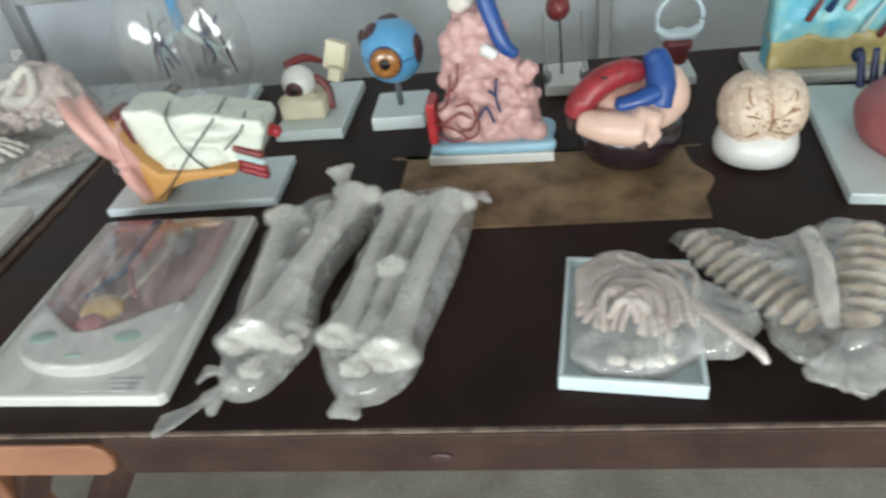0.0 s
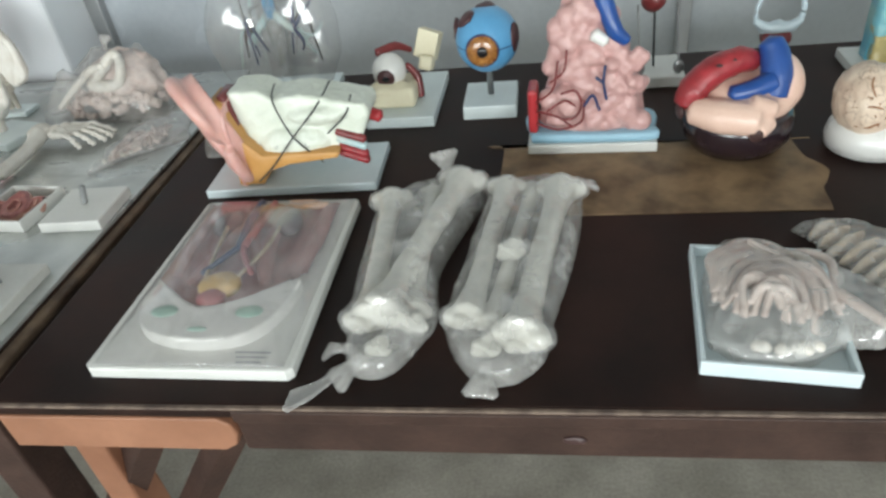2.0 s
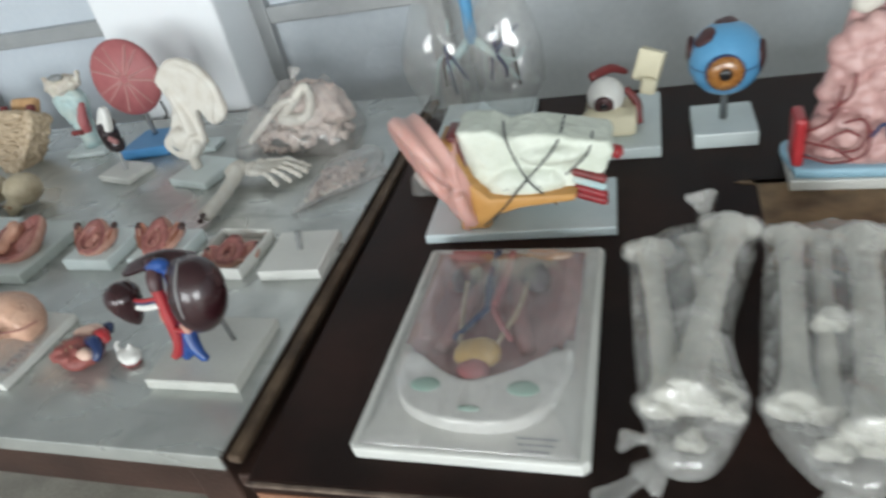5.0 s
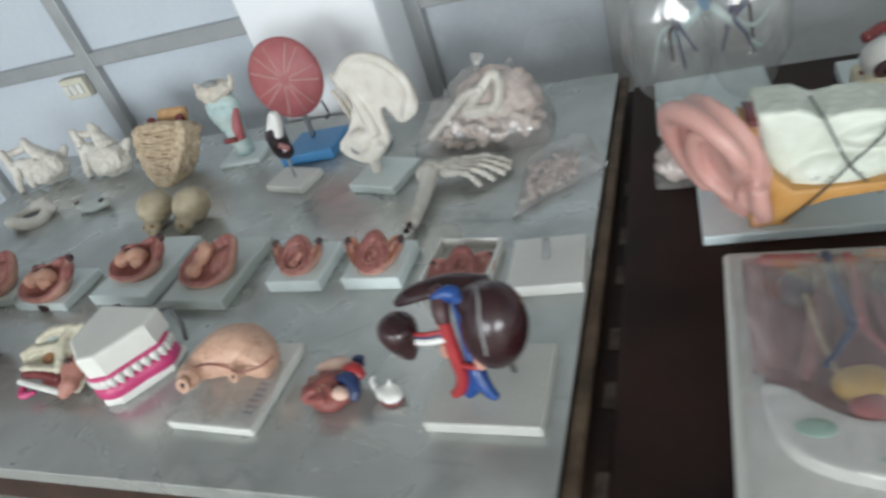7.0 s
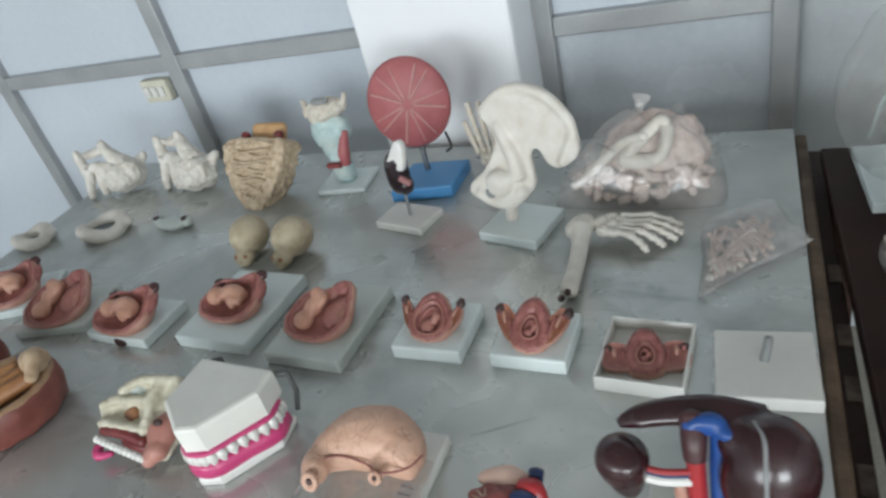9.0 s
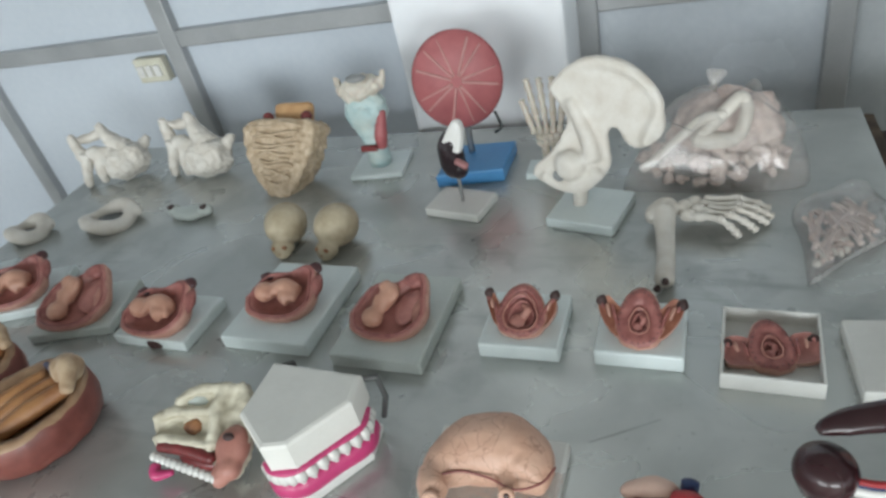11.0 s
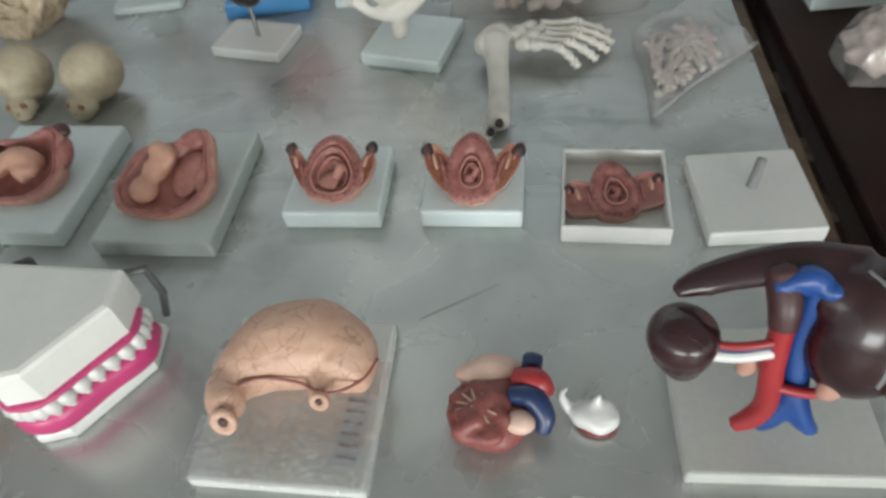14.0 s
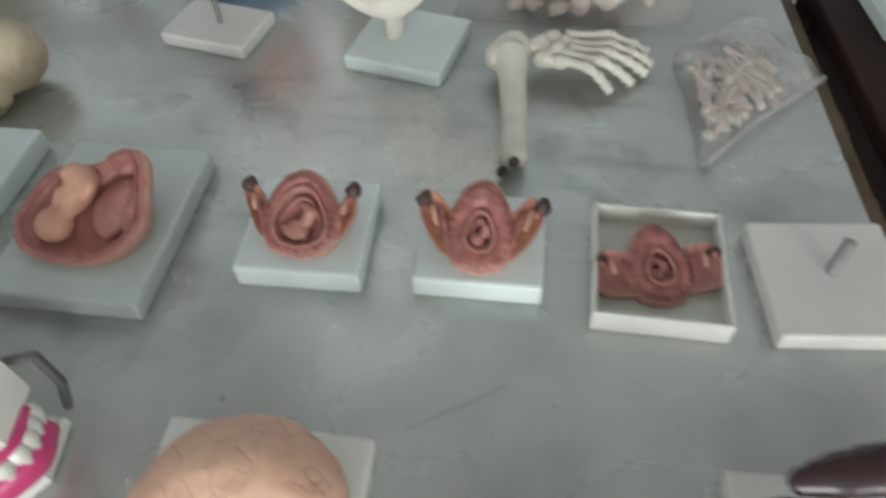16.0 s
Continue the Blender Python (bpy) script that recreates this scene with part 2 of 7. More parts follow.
SALMONTUBE = mat("salmon_brown_tube", (0.44, 0.19, 0.12), 0.48, (0.27, 0.1, 0.065), 70, 0.7, 0.15, 160)
CREAMBONE = mat("yellowed_cream_bone", (0.66, 0.62, 0.5), 0.5, (0.45, 0.41, 0.31), 40, 0.8, 0.3, 120)
FOLDCREAM = mat("cream_brown_fold", (0.52, 0.39, 0.26), 0.5, (0.34, 0.22, 0.13), 40, 0.8, 0.4, 110)
RIMTAN = mat("tan_cut_rim", (0.42, 0.27, 0.16), 0.5, (0.28, 0.16, 0.09), 40, 0.7, 0.3, 120)
PALEMAUVE = mat("pale_mauve_muscle", (0.41, 0.21, 0.2), 0.45, (0.28, 0.13, 0.13), 40, 0.6, 0.2, 130)
BROWNGREY = mat("dull_brown_grey_organ", (0.13, 0.095, 0.1), 0.4, (0.08, 0.055, 0.06), 40, 0.6, 0.1, 130)
MAUVE = mat("mauve_salmon_lining", (0.47, 0.21, 0.18), 0.45, (0.34, 0.13, 0.115), 60, 0.65, 0.15, 160, coat=0.1)
REDBROWN = mat("red_brown_outer_wall", (0.27, 0.085, 0.065), 0.45, (0.16, 0.045, 0.036), 30, 0.7, 0.2, 130, coat=0.1)
OCHREIN = mat("ochre_brown_inside", (0.4, 0.2, 0.075), 0.5, (0.26, 0.11, 0.045), 26, 0.6, 0.2, 130)
DULLPINK = mat("dull_brown_pink_skin", (0.5, 0.24, 0.19), 0.42, (0.36, 0.15, 0.12), 26, 0.6, 0.1, 160)
HINGE = mat("dark_bent_steel", (0.14, 0.145, 0.145), 0.4, None, 30, 0.4, 0.05, metal=0.4)
PALERIM = mat("dull_salmon_rim", (0.47, 0.23, 0.18), 0.45, (0.34, 0.14, 0.115), 60, 0.7, 0.15, 160)
UTRIM = mat("pale_salmon_tissue", (0.58, 0.34, 0.265), 0.45, (0.44, 0.22, 0.17), 45, 0.6, 0.1, 160, coat=0.05)
FOETUS = mat("pale_peach_plastic", (0.6, 0.34, 0.245), 0.45, (0.48, 0.235, 0.165), 45, 0.6, 0.1, 160)
DARKTIP = mat("dark_brown_paint", (0.06, 0.03, 0.028), 0.4, None, 30, 0.5, 0.1)
AORTARED = mat("dull_red_ridged_paint", (0.34, 0.028, 0.035), 0.4, (0.22, 0.018, 0.022), 45, 0.8, 0.4, 70, coat=0.15)
RED = mat("red_vessel_paint", (0.42, 0.03, 0.035), 0.36, (0.32, 0.02, 0.025), 18, 0.5, 0.05, coat=0.2)
DEEPRED = mat("dark_red_muscle", (0.22, 0.035, 0.035), 0.4, (0.13, 0.02, 0.02), 35, 0.7, 0.2, coat=0.15)
BLUE = mat("blue_vessel_paint", (0.016, 0.08, 0.31), 0.36, (0.011, 0.05, 0.21), 18, 0.5, 0.05, coat=0.15)
DARKBLUE = mat("dark_blue_vessel_paint", (0.015, 0.035, 0.12), 0.36, None, 18, 0.5, 0.05, coat=0.2)
SKYBLUE = mat("sky_blue_paint", (0.12, 0.36, 0.6), 0.34, (0.09, 0.29, 0.52), 10, 0.5, 0.03, coat=0.25)
BOXBLUE = mat("bright_blue_plastic", (0.08, 0.28, 0.55), 0.4, (0.06, 0.22, 0.47), 10, 0.5, 0.03)
PALEAQUA = mat("whitish_blue_plastic", (0.6, 0.7, 0.74), 0.3, (0.5, 0.6, 0.65), 25, 0.6, 0.05, coat=0.3)
AQUA = mat("aqua_cartilage", (0.36, 0.52, 0.54), 0.4, (0.52, 0.58, 0.54), 25, 0.7, 0.1)
LIVER = mat("maroon_liver_plastic", (0.038, 0.011, 0.014), 0.25, (0.022, 0.006, 0.008), 16, 0.5, 0.03, 120, coat=0.3)
BLACKRED = mat("black_maroon_plastic", (0.022, 0.012, 0.016), 0.25, None, 16, 0.5, 0.03, coat=0.4)
MUSCLE = mat("mauve_muscle", (0.36, 0.17, 0.165), 0.45, (0.22, 0.09, 0.095), 24, 0.7, 0.2, 130)
DISC = mat("dusty_red_muscle_disc", (0.42, 0.13, 0.135), 0.5, (0.33, 0.09, 0.095), 26, 0.6, 0.2, 130)
DISCLINE = mat("pale_pink_septum", (0.58, 0.3, 0.28), 0.5, None, 26, 0.5, 0.1)
YELLOW = mat("yellow_ochre_bladder", (0.62, 0.4, 0.13), 0.42, (0.52, 0.32, 0.1), 24, 0.5, 0.05)
IRIS = mat("orange_brown_iris", (0.42, 0.19, 0.05), 0.25, (0.22, 0.08, 0.02), 120, 0.7, 0.05, coat=0.6)
BLACK = mat("black_gloss_paint", (0.012, 0.012, 0.014), 0.2, None, 20, 0.3, 0.02, coat=0.5)
WHITE = mat("white_gloss_plastic", (0.78, 0.77, 0.74), 0.3, (0.7, 0.69, 0.66), 20, 0.5, 0.03, coat=0.3)
DULLWHITE = mat("dull_white_plaster", (0.8, 0.79, 0.745), 0.5, (0.72, 0.715, 0.67), 20, 0.5, 0.1)
GUM = mat("magenta_gum_paint", (0.6, 0.06, 0.2), 0.35, (0.5, 0.04, 0.15), 20, 0.5, 0.03, coat=0.2)
TOOTH = mat("white_tooth_enamel", (0.8, 0.79, 0.75), 0.25, None, 30, 0.3, 0.03, coat=0.4)
MINT = mat("mint_socket_shade", (0.4, 0.57, 0.49), 0.4, (0.32, 0.48, 0.41), 20, 0.5, 0.05)
BRAIN = crackled("cream_brain_plastic", (0.74, 0.61, 0.48), (0.62, 0.47, 0.36), (0.2, 0.1, 0.06), 62, 0.06)
CARD = mat("cream_card", (0.74, 0.68, 0.5), 0.6, (0.66, 0.6, 0.43), 16, 0.5, 0.1)
METAL = mat("dull_steel_rod", (0.4, 0.4, 0.4), 0.35, None, 30, 0.4, 0.05, metal=0.9)
GREYPEG = mat("grey_plastic_peg", (0.3, 0.31, 0.31), 0.4, None, 30, 0.4, 0.05)
STRING = mat("dark_elastic_cord", (0.04, 0.045, 0.045), 0.6, None, 60, 0.4, 0.2)
SWITCH = mat("yellowed_switch_plastic", (0.66, 0.64, 0.53), 0.5, (0.58, 0.56, 0.45), 20, 0.5, 0.05)
INK = mat("faded_grey_ink", (0.3, 0.32, 0.34), 0.6, None, 60, 0.5, 0.05)
PAPER = mat("white_label_paper", (0.62, 0.66, 0.72), 0.6, None, 30, 0.4, 0.05)
RELIEF = mat("blue_yellow_relief_paint", (0.13, 0.46, 0.6), 0.4, (0.32, 0.58, 0.55), 18, 0.9, 0.3, 120, coat=0.2)
RELIEFLOW = mat("yellow_relief_paint", (0.62, 0.52, 0.24), 0.42, (0.48, 0.38, 0.15), 20, 0.8, 0.3, 120, coat=0.2)
TUBE = mat("pale_beige_cartilage", (0.64, 0.55, 0.49), 0.45, (0.52, 0.43, 0.375), 30, 0.5, 0.1)
HEAPFILM = film("thin_clear_bag_film", (0.82, 0.78, 0.74), 0.1, 0.26, 0.3, 18, 0.03)
ZIPFILM = film("thin_zip_bag_film", (0.82, 0.79, 0.77), 0.1, 0.28, 0.2, 24, 0.07)
WRAPFILM = film("glossy_wrapping_film", (0.82, 0.82, 0.8), 0.02, 0.1, 0.08, 44, 0.14)
FILM = film("milky_plastic_film", (0.84, 0.82, 0.79), 0.14, 0.34, 0.2, 18, 0.05)
FILMB = film("clear_wrapping_film", (0.82, 0.82, 0.8), 0.1, 0.26, 0.08, 34, 0.09)
BAGFILM = film("dull_bone_bag_film", (0.86, 0.85, 0.82), 0.17, 0.36, 0.22, 20, 0.05)
COVERFILM = film("loose_cover_film", (0.8, 0.77, 0.76), 0.02, 0.12, 0.1, 14, 0.05, (2.2, 0.45, 1))


CLEAR = film("clear_moulded_plastic", (0.76, 0.75, 0.7), 0.06, 0.16, 0.06, 9, 0.09)

# ---- mesh helpers ----
def box(sx, sy, sz, bev=0.003, at=(0, 0, 0), rz=0.0, seg=2):
    bm = bmesh.new()
    bmesh.ops.create_cube(bm, size=1)
    bmesh.ops.scale(bm, vec=(sx, sy, sz), verts=bm.verts)
    if bev:
        bmesh.ops.bevel(bm, geom=list(bm.edges), offset=min(bev, 0.45 * min(sx, sy, sz)), segments=seg, profile=0.5, affect="EDGES")
    bmesh.ops.transform(bm, matrix=pose(at[0], at[1], at[2] + sz / 2, 0, 0, rz), verts=bm.verts)
    return bm


def curve_points(pts, n):
    """A smooth line of n points through pts."""
    pts = [Vector(p) for p in pts]
    if len(pts) == 2:
        return [pts[0].lerp(pts[1], i / (n - 1)) for i in range(n)]
    ext = [2 * pts[0] - pts[1]] + pts + [2 * pts[-1] - pts[-2]]
    out, segs = [], len(pts) - 1
    for i in range(n):
        u = i / (n - 1) * segs
        k = min(int(u), segs - 1)
        f = u - k
        a, b, c, d = ext[k:k + 4]
        out.append(0.5 * (2 * b + (c - a) * f + (2 * a - 5 * b + 4 * c - d) * f * f + (3 * b - a - 3 * c + d) * f ** 3))
    return out


def sweep(pts, radii, n=10, steps=None, flat=1.0, up=(0, 0, 1), cap=True):
    """A round (or flattened) tube along a smooth line; radii are spread along it."""
    steps = steps or max(6, 5 * len(pts))
    line = curve_points(pts, steps)
    bm, rings = bmesh.new(), []
    for i, p in enumerate(line):
        d = (line[min(i + 1, steps - 1)] - line[max(i - 1, 0)]).normalized()
        u = Vector(up) - d * d.dot(Vector(up))
        if u.length < 0.05:
            u = Vector((1, 0, 0)) - d * d.x
        u.normalize()
        s = d.cross(u)
        f = i / (steps - 1) * (len(radii) - 1)
        k = min(int(f), len(radii) - 2) if len(radii) > 1 else 0
        r = radii[0] if len(radii) == 1 else radii[k] + (radii[k + 1] - radii[k]) * (f - k)
        rings.append([bm.verts.new(p + s * r * math.cos(a) + u * r * flat * math.sin(a)) for a in (2 * math.pi * j / n for j in range(n))])
    for a, b in zip(rings, rings[1:]):
        for j in range(n):
            bm.faces.new((a[j], a[(j + 1) % n], b[(j + 1) % n], b[j]))
    if cap:
        for ring, p, q, r in ((rings[0], line[0], line[1], radii[0]), (rings[-1], line[-1], line[-2], radii[-1])):
            tip = bm.verts.new(p + (p - q).normalized() * r * 0.5)
            for j in range(n):
                bm.faces.new((ring[j], ring[(j + 1) % n], tip))
    bmesh.ops.recalc_face_normals(bm, faces=bm.faces)
    return bm


def lathe(profile, n=28, at=(0, 0, 0)):
    """A turned solid from (radius, height) pairs, closed at both ends."""
    bm, rings = bmesh.new(), []
    for r, z in profile:
        rings.append([bm.verts.new((at[0] + r * math.cos(2 * math.pi * j / n), at[1] + r * math.sin(2 * math.pi * j / n), at[2] + z)) for j in range(n)])
    for a, b in zip(rings, rings[1:]):
        for j in range(n):
            bm.faces.new((a[j], a[(j + 1) % n], b[(j + 1) % n], b[j]))
    bm.faces.new(rings[0]), bm.faces.new(rings[-1])
    bmesh.ops.recalc_face_normals(bm, faces=bm.faces)
    return bm


def blob(rx, ry, rz, at=(0, 0, 0), amp=0.0, freq=20.0, sub=3, turn=(0, 0, 0), seed=0.0, folds=False):
    """A rounded lump with an uneven skin; folds gives it winding furrows."""
    bm = bmesh.new()
    bmesh.ops.create_icosphere(bm, subdivisions=sub, radius=1)
    for v in bm.verts:
        p = Vector((v.co.x * rx, v.co.y * ry, v.co.z * rz))
        if amp:
            q = p * freq + Vector((seed, seed * 1.7, 3.1))
            d = noise.noise(q)
            if folds:
                d = 0.35 - 1.6 * max(0.0, 0.3 - abs(d)) if abs(d) < 0.3 else 0.35
            p += v.co.normalized() * d * amp
        v.co = p
    bmesh.ops.transform(bm, matrix=pose(*at, *turn), verts=bm.verts)
    return bm


def plate(outline, thick, bev=0.002, at=(0, 0, 0), smooth_n=0):
    """A flat piece with the given outline (x, y), lying on at."""
    pts = [Vector((x, y, 0)) for x, y in outline]
    if smooth_n:
        pts = curve_points(pts + pts[:1], smooth_n + 1)[:-1]
    bm = bmesh.new()
    low = bm.faces.new([bm.verts.new(p) for p in pts])
    top = bmesh.ops.extrude_face_region(bm, geom=[low])
    bmesh.ops.translate(bm, vec=(0, 0, thick), verts=[g for g in top["geom"] if isinstance(g, bmesh.types.BMVert)])
    bmesh.ops.recalc_face_normals(bm, faces=bm.faces)
    if bev:
        rim = [e for e in bm.edges if abs(e.verts[0].co.z - e.verts[1].co.z) < 1e-6]
        bmesh.ops.bevel(bm, geom=rim, offset=bev, segments=2, profile=0.5, affect="EDGES")
    bmesh.ops.translate(bm, vec=at, verts=bm.verts)
    return bm


def pillow(outline, high, amp=0.006, freq=22.0, rings=14, n=64, at=(0, 0, 0), seed=0.0, edge=0.004, power=0.5):
    """A limp bag: a smooth outline (x, y) filled up to a height, with wrinkles and a flat underside."""
    pts = curve_points([Vector((x, y, 0)) for x, y in outline] + [Vector((*outline[0], 0))], n + 1)[:-1]
    mid = sum(pts, Vector()) / n
    bm, tops = bmesh.new(), []
    for i in range(rings + 1):
        s = 1 - (i / rings) ** 1.5
        ring = []
        for p in pts:
            q = mid.lerp(p, s) if i < rings else mid.copy()
            w = noise.noise(Vector((q.x * freq, q.y * freq, seed))) + 0.6 * noise.noise(Vector((q.x * freq * 2.3, q.y * freq * 2.3, seed + 5)))
            rise = (1 - s ** 2) ** power
            ring.append(Vector((q.x, q.y, edge + high * rise * (1 + 0.25 * w) + amp * w * min(1, rise * 2))))
        tops.append(ring)
    verts = [[bm.verts.new(p) for p in ring] for ring in tops[:-1]]
    tip = bm.verts.new(tops[-1][0])
    for a, b in zip(verts, verts[1:]):
        for j in range(n):
            bm.faces.new((a[j], a[(j + 1) % n], b[(j + 1) % n], b[j]))
    for j in range(n):
        bm.faces.new((verts[-1][j], verts[-1][(j + 1) % n], tip))
    low = [bm.verts.new((p.x, p.y, 0.001)) for p in pts]
    for j in range(n):
        bm.faces.new((low[j], low[(j + 1) % n], verts[0][(j + 1) % n], verts[0][j]))
    bm.faces.new(low)
    bmesh.ops.recalc_face_normals(bm, faces=bm.faces)
    bmesh.ops.translate(bm, vec=at, verts=bm.verts)
    return bm


def sheet(sx, sy, f, nx=40, ny=40, at=(0, 0, 0), inside=None, depth=0.003):
    """A relief: a grid of size sx, sy whose height is f(x, y), with a thickness; inside tells which squares exist."""
    bm, grid = bmesh.new(), {}
    for low in (0, 1):
        for i in range(nx + 1):
            for j in range(ny + 1):
                x, y = (i / nx - 0.5) * sx, (j / ny - 0.5) * sy
                grid[low, i, j] = bm.verts.new((x, y, f(x, y) - low * depth))
    for i in range(nx):
        for j in range(ny):
            x, y = ((i + 0.5) / nx - 0.5) * sx, ((j + 0.5) / ny - 0.5) * sy
            if inside is None or inside(x, y):
                bm.faces.new([grid[0, a, b] for a, b in ((i, j), (i + 1, j), (i + 1, j + 1), (i, j + 1))])
                bm.faces.new([grid[1, a, b] for a, b in ((i, j + 1), (i + 1, j + 1), (i + 1, j), (i, j))])
    bmesh.ops.delete(bm, geom=[v for v in bm.verts if not v.link_faces], context="VERTS")
    rim = [e for e in bm.edges if len(e.link_faces) == 1]
    bmesh.ops.bridge_loops(bm, edges=rim) if inside is None else None
    bmesh.ops.translate(bm, vec=at, verts=bm.verts)
    return bm


def dish(outline, rings, n=56, amp=0.0, freq=60.0, seed=0.0):
    """Nested copies of a smooth outline (x, y): each ring is scaled by s and set at height z; the last one is closed."""
    pts = curve_points([Vector((x, y, 0)) for x, y in outline] + [Vector((*outline[0], 0))], n + 1)[:-1]
    mid = sum(pts, Vector()) / n
    bm, made = bmesh.new(), []
    for s, z in rings:
        row = []
        for p in pts:
            q = mid.lerp(p, s)
            q.z = z + amp * noise.noise(Vector((q.x * freq, q.y * freq, seed)))
            row.append(bm.verts.new(q))
        made.append(row)
    for a, b in zip(made, made[1:]):
        for j in range(n):
            bm.faces.new((a[j], a[(j + 1) % n], b[(j + 1) % n], b[j]))
    bm.faces.new(made[-1])
    bmesh.ops.recalc_face_normals(bm, faces=bm.faces)
    return bm


def moved(bm, m):
    bmesh.ops.transform(bm, matrix=m, verts=bm.verts)
    return bm


def join(*bms):
    """Several meshes made one."""
    out, verts, faces = bmesh.new(), [], []
    for bm in bms:
        start = len(verts)
        bm.verts.index_update()
        verts += [v.co.copy() for v in bm.verts]
        faces += [[v.index + start for v in f.verts] for f in bm.faces]
        bm.free()
    vs = [out.verts.new(v) for v in verts]
    for f in faces:
        try:
            out.faces.new([vs[i] for i in f])
        except ValueError:
            pass
    return out


LUMPS = bpy.data.textures.new("lumps", "CLOUDS")
LUMPS.noise_scale, LUMPS.noise_depth = 0.016, 2


def part(name, bm, material, parent, label="", smooth=True, voxel=0.0, soften=4, rugged=0.0):
    me = bpy.data.meshes.new(name)
    bm.to_mesh(me)
    bm.free()
    me.materials.append(material)
    if smooth:
        me.shade_smooth()
    ob = new(name, me)
    if parent:
        ob.parent = parent
    if voxel:
        r = ob.modifiers.new("skin", "REMESH")
        r.mode, r.voxel_size, r.use_smooth_shade = "VOXEL", voxel, True
        s = ob.modifiers.new("soften", "SMOOTH")
        s.factor, s.iterations = 0.5, soften
    if rugged:
        d = ob.modifiers.new("rugged", "DISPLACE")
        d.texture, d.strength, d.mid_level = LUMPS, rugged, 0.5
    if label:
        tagged(ob, label)
    return ob


def thing(name, x, y, z, rz=0.0, label="", category="", group=""):
    e = new(name)
    e.empty_display_size = 0.02
    e.matrix_world = pose(x, y, z, 0, 0, rz)
    return tagged(e, label, category, group)


def setting(name, bm, material, label="", category="", smooth=False):
    return tagged(part(name, bm, material, None, smooth=smooth), label, category, kind="structure")


# ---- the room ----
ZS, ZD = 0.76, 0.765
WALL_Y = 2.085
setting("floor", box(8.4, 7.2, 0.1, 0, (-0.5, -1.25, -0.1)), FLOOR, "pale grey-beige terrazzo floor", "floor")
setting("ceiling", box(8.4, 7.2, 0.1, 0, (-0.5, -1.25, 3.0)), CEIL, "plain white painted ceiling", "ceiling")
setting("wall_west", box(0.15, 7.2, 3.0, 0, (-4.62, -1.25, 0)), WALL, "plain white painted wall", "wall")
setting("wall_east", box(0.15, 7.2, 3.0, 0, (3.62, -1.25, 0)), WALL, "plain white painted wall", "wall")
south = join(box(8.1, 0.15, 0.95, 0, (-0.5, -4.52, 0)), box(8.1, 0.15, 0.65, 0, (-0.5, -4.52, 2.35)), box(0.5, 0.15, 1.4, 0, (-4.3, -4.52, 0.95)), box(1.35, 0.15, 1.4, 0, (-0.475, -4.52, 0.95)), box(0.85, 0.15, 1.4, 0, (3.125, -4.52, 0.95)))
setting("wall_south", south, WALL, "white painted wall with two window openings", "wall")
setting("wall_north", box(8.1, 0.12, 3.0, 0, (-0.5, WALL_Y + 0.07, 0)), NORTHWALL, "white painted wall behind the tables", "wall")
# glazed partition and pillar
pillar = join(box(0.395, 0.214, 3.0, 0.012, (-1.7025, 1.972, 0)))
setting("pillar", pillar, PILLAR, "white painted square pillar between the partition panels", "pillar")


def window_bay(name, x0, x1, mullions, rail_z, lower):
    """A bay of an aluminium partition: rails and mullions with panels set back between them."""
    w = tagged(new(name), "aluminium partition bay with pale panels", "window", kind="structure")
    y = WALL_Y - 0.02
    xs = [x0] + mullions + [x1]
    for x in xs:
        part("mullion", box(0.055, 0.05, 2.6, 0.004, (x, y, 0)), ALU, w, smooth=False)
    for a, b in zip(xs, xs[1:]):
        for z in (0.1, rail_z, 2.0, 2.56):
            part("rail", box(b - a - 0.055, 0.045, 0.05, 0.004, ((a + b) / 2, y, z)), ALU, w, smooth=False)
        part("pane", box(b - a - 0.055, 0.012, rail_z - 0.15, 0, ((a + b) / 2, y + 0.012, 0.15)), lower, w, "smooth pale lower panel", smooth=False)
        part("pane", box(b - a - 0.055, 0.012, 1.95 - rail_z, 0, ((a + b) / 2, y + 0.012, rail_z + 0.05)), PANEL, w, "smooth pale upper panel", smooth=False)
    return w


window_bay("window_1", -4.4, -1.92, [-3.5, -2.68], 0.968, PANEL)
window_bay("window_2", -1.488, -0.95, [], 0.934, DARKPANEL)
setting("trim", box(0.036, 0.03, 2.6, 0.004, (0.236, WALL_Y - 0.015, 0)), ALU, "grey vertical cover strip on the wall", "trim")
sw = tagged(new("switch_box"), "yellowed plastic switch box fixed under the partition rail", "switch")
sw.matrix_world = pose(-2.79, WALL_Y - 0.035, 0.875)
part("back_box", box(0.11, 0.03, 0.075, 0.006), SWITCH, sw, smooth=False)
for i in range(3):
    part("rocker", box(0.022, 0.012, 0.035, 0.003, (-0.03 + 0.03 * i, -0.018, 0.02)), WHITE, sw, smooth=False)
for i, (x, w) in enumerate(((-2.6, 2.9), (1.45, 2.5))):
    g = tagged(new("window_%d" % (i + 3)), "daylit window behind the viewer", "window", kind="structure")
    for dx in (-w / 2 + 0.03, 0, w / 2 - 0.03):
        part("window_frame", box(0.05, 0.06, 1.4, 0.004, (x + dx, -4.52, 0.95)), ALU, g, smooth=False)

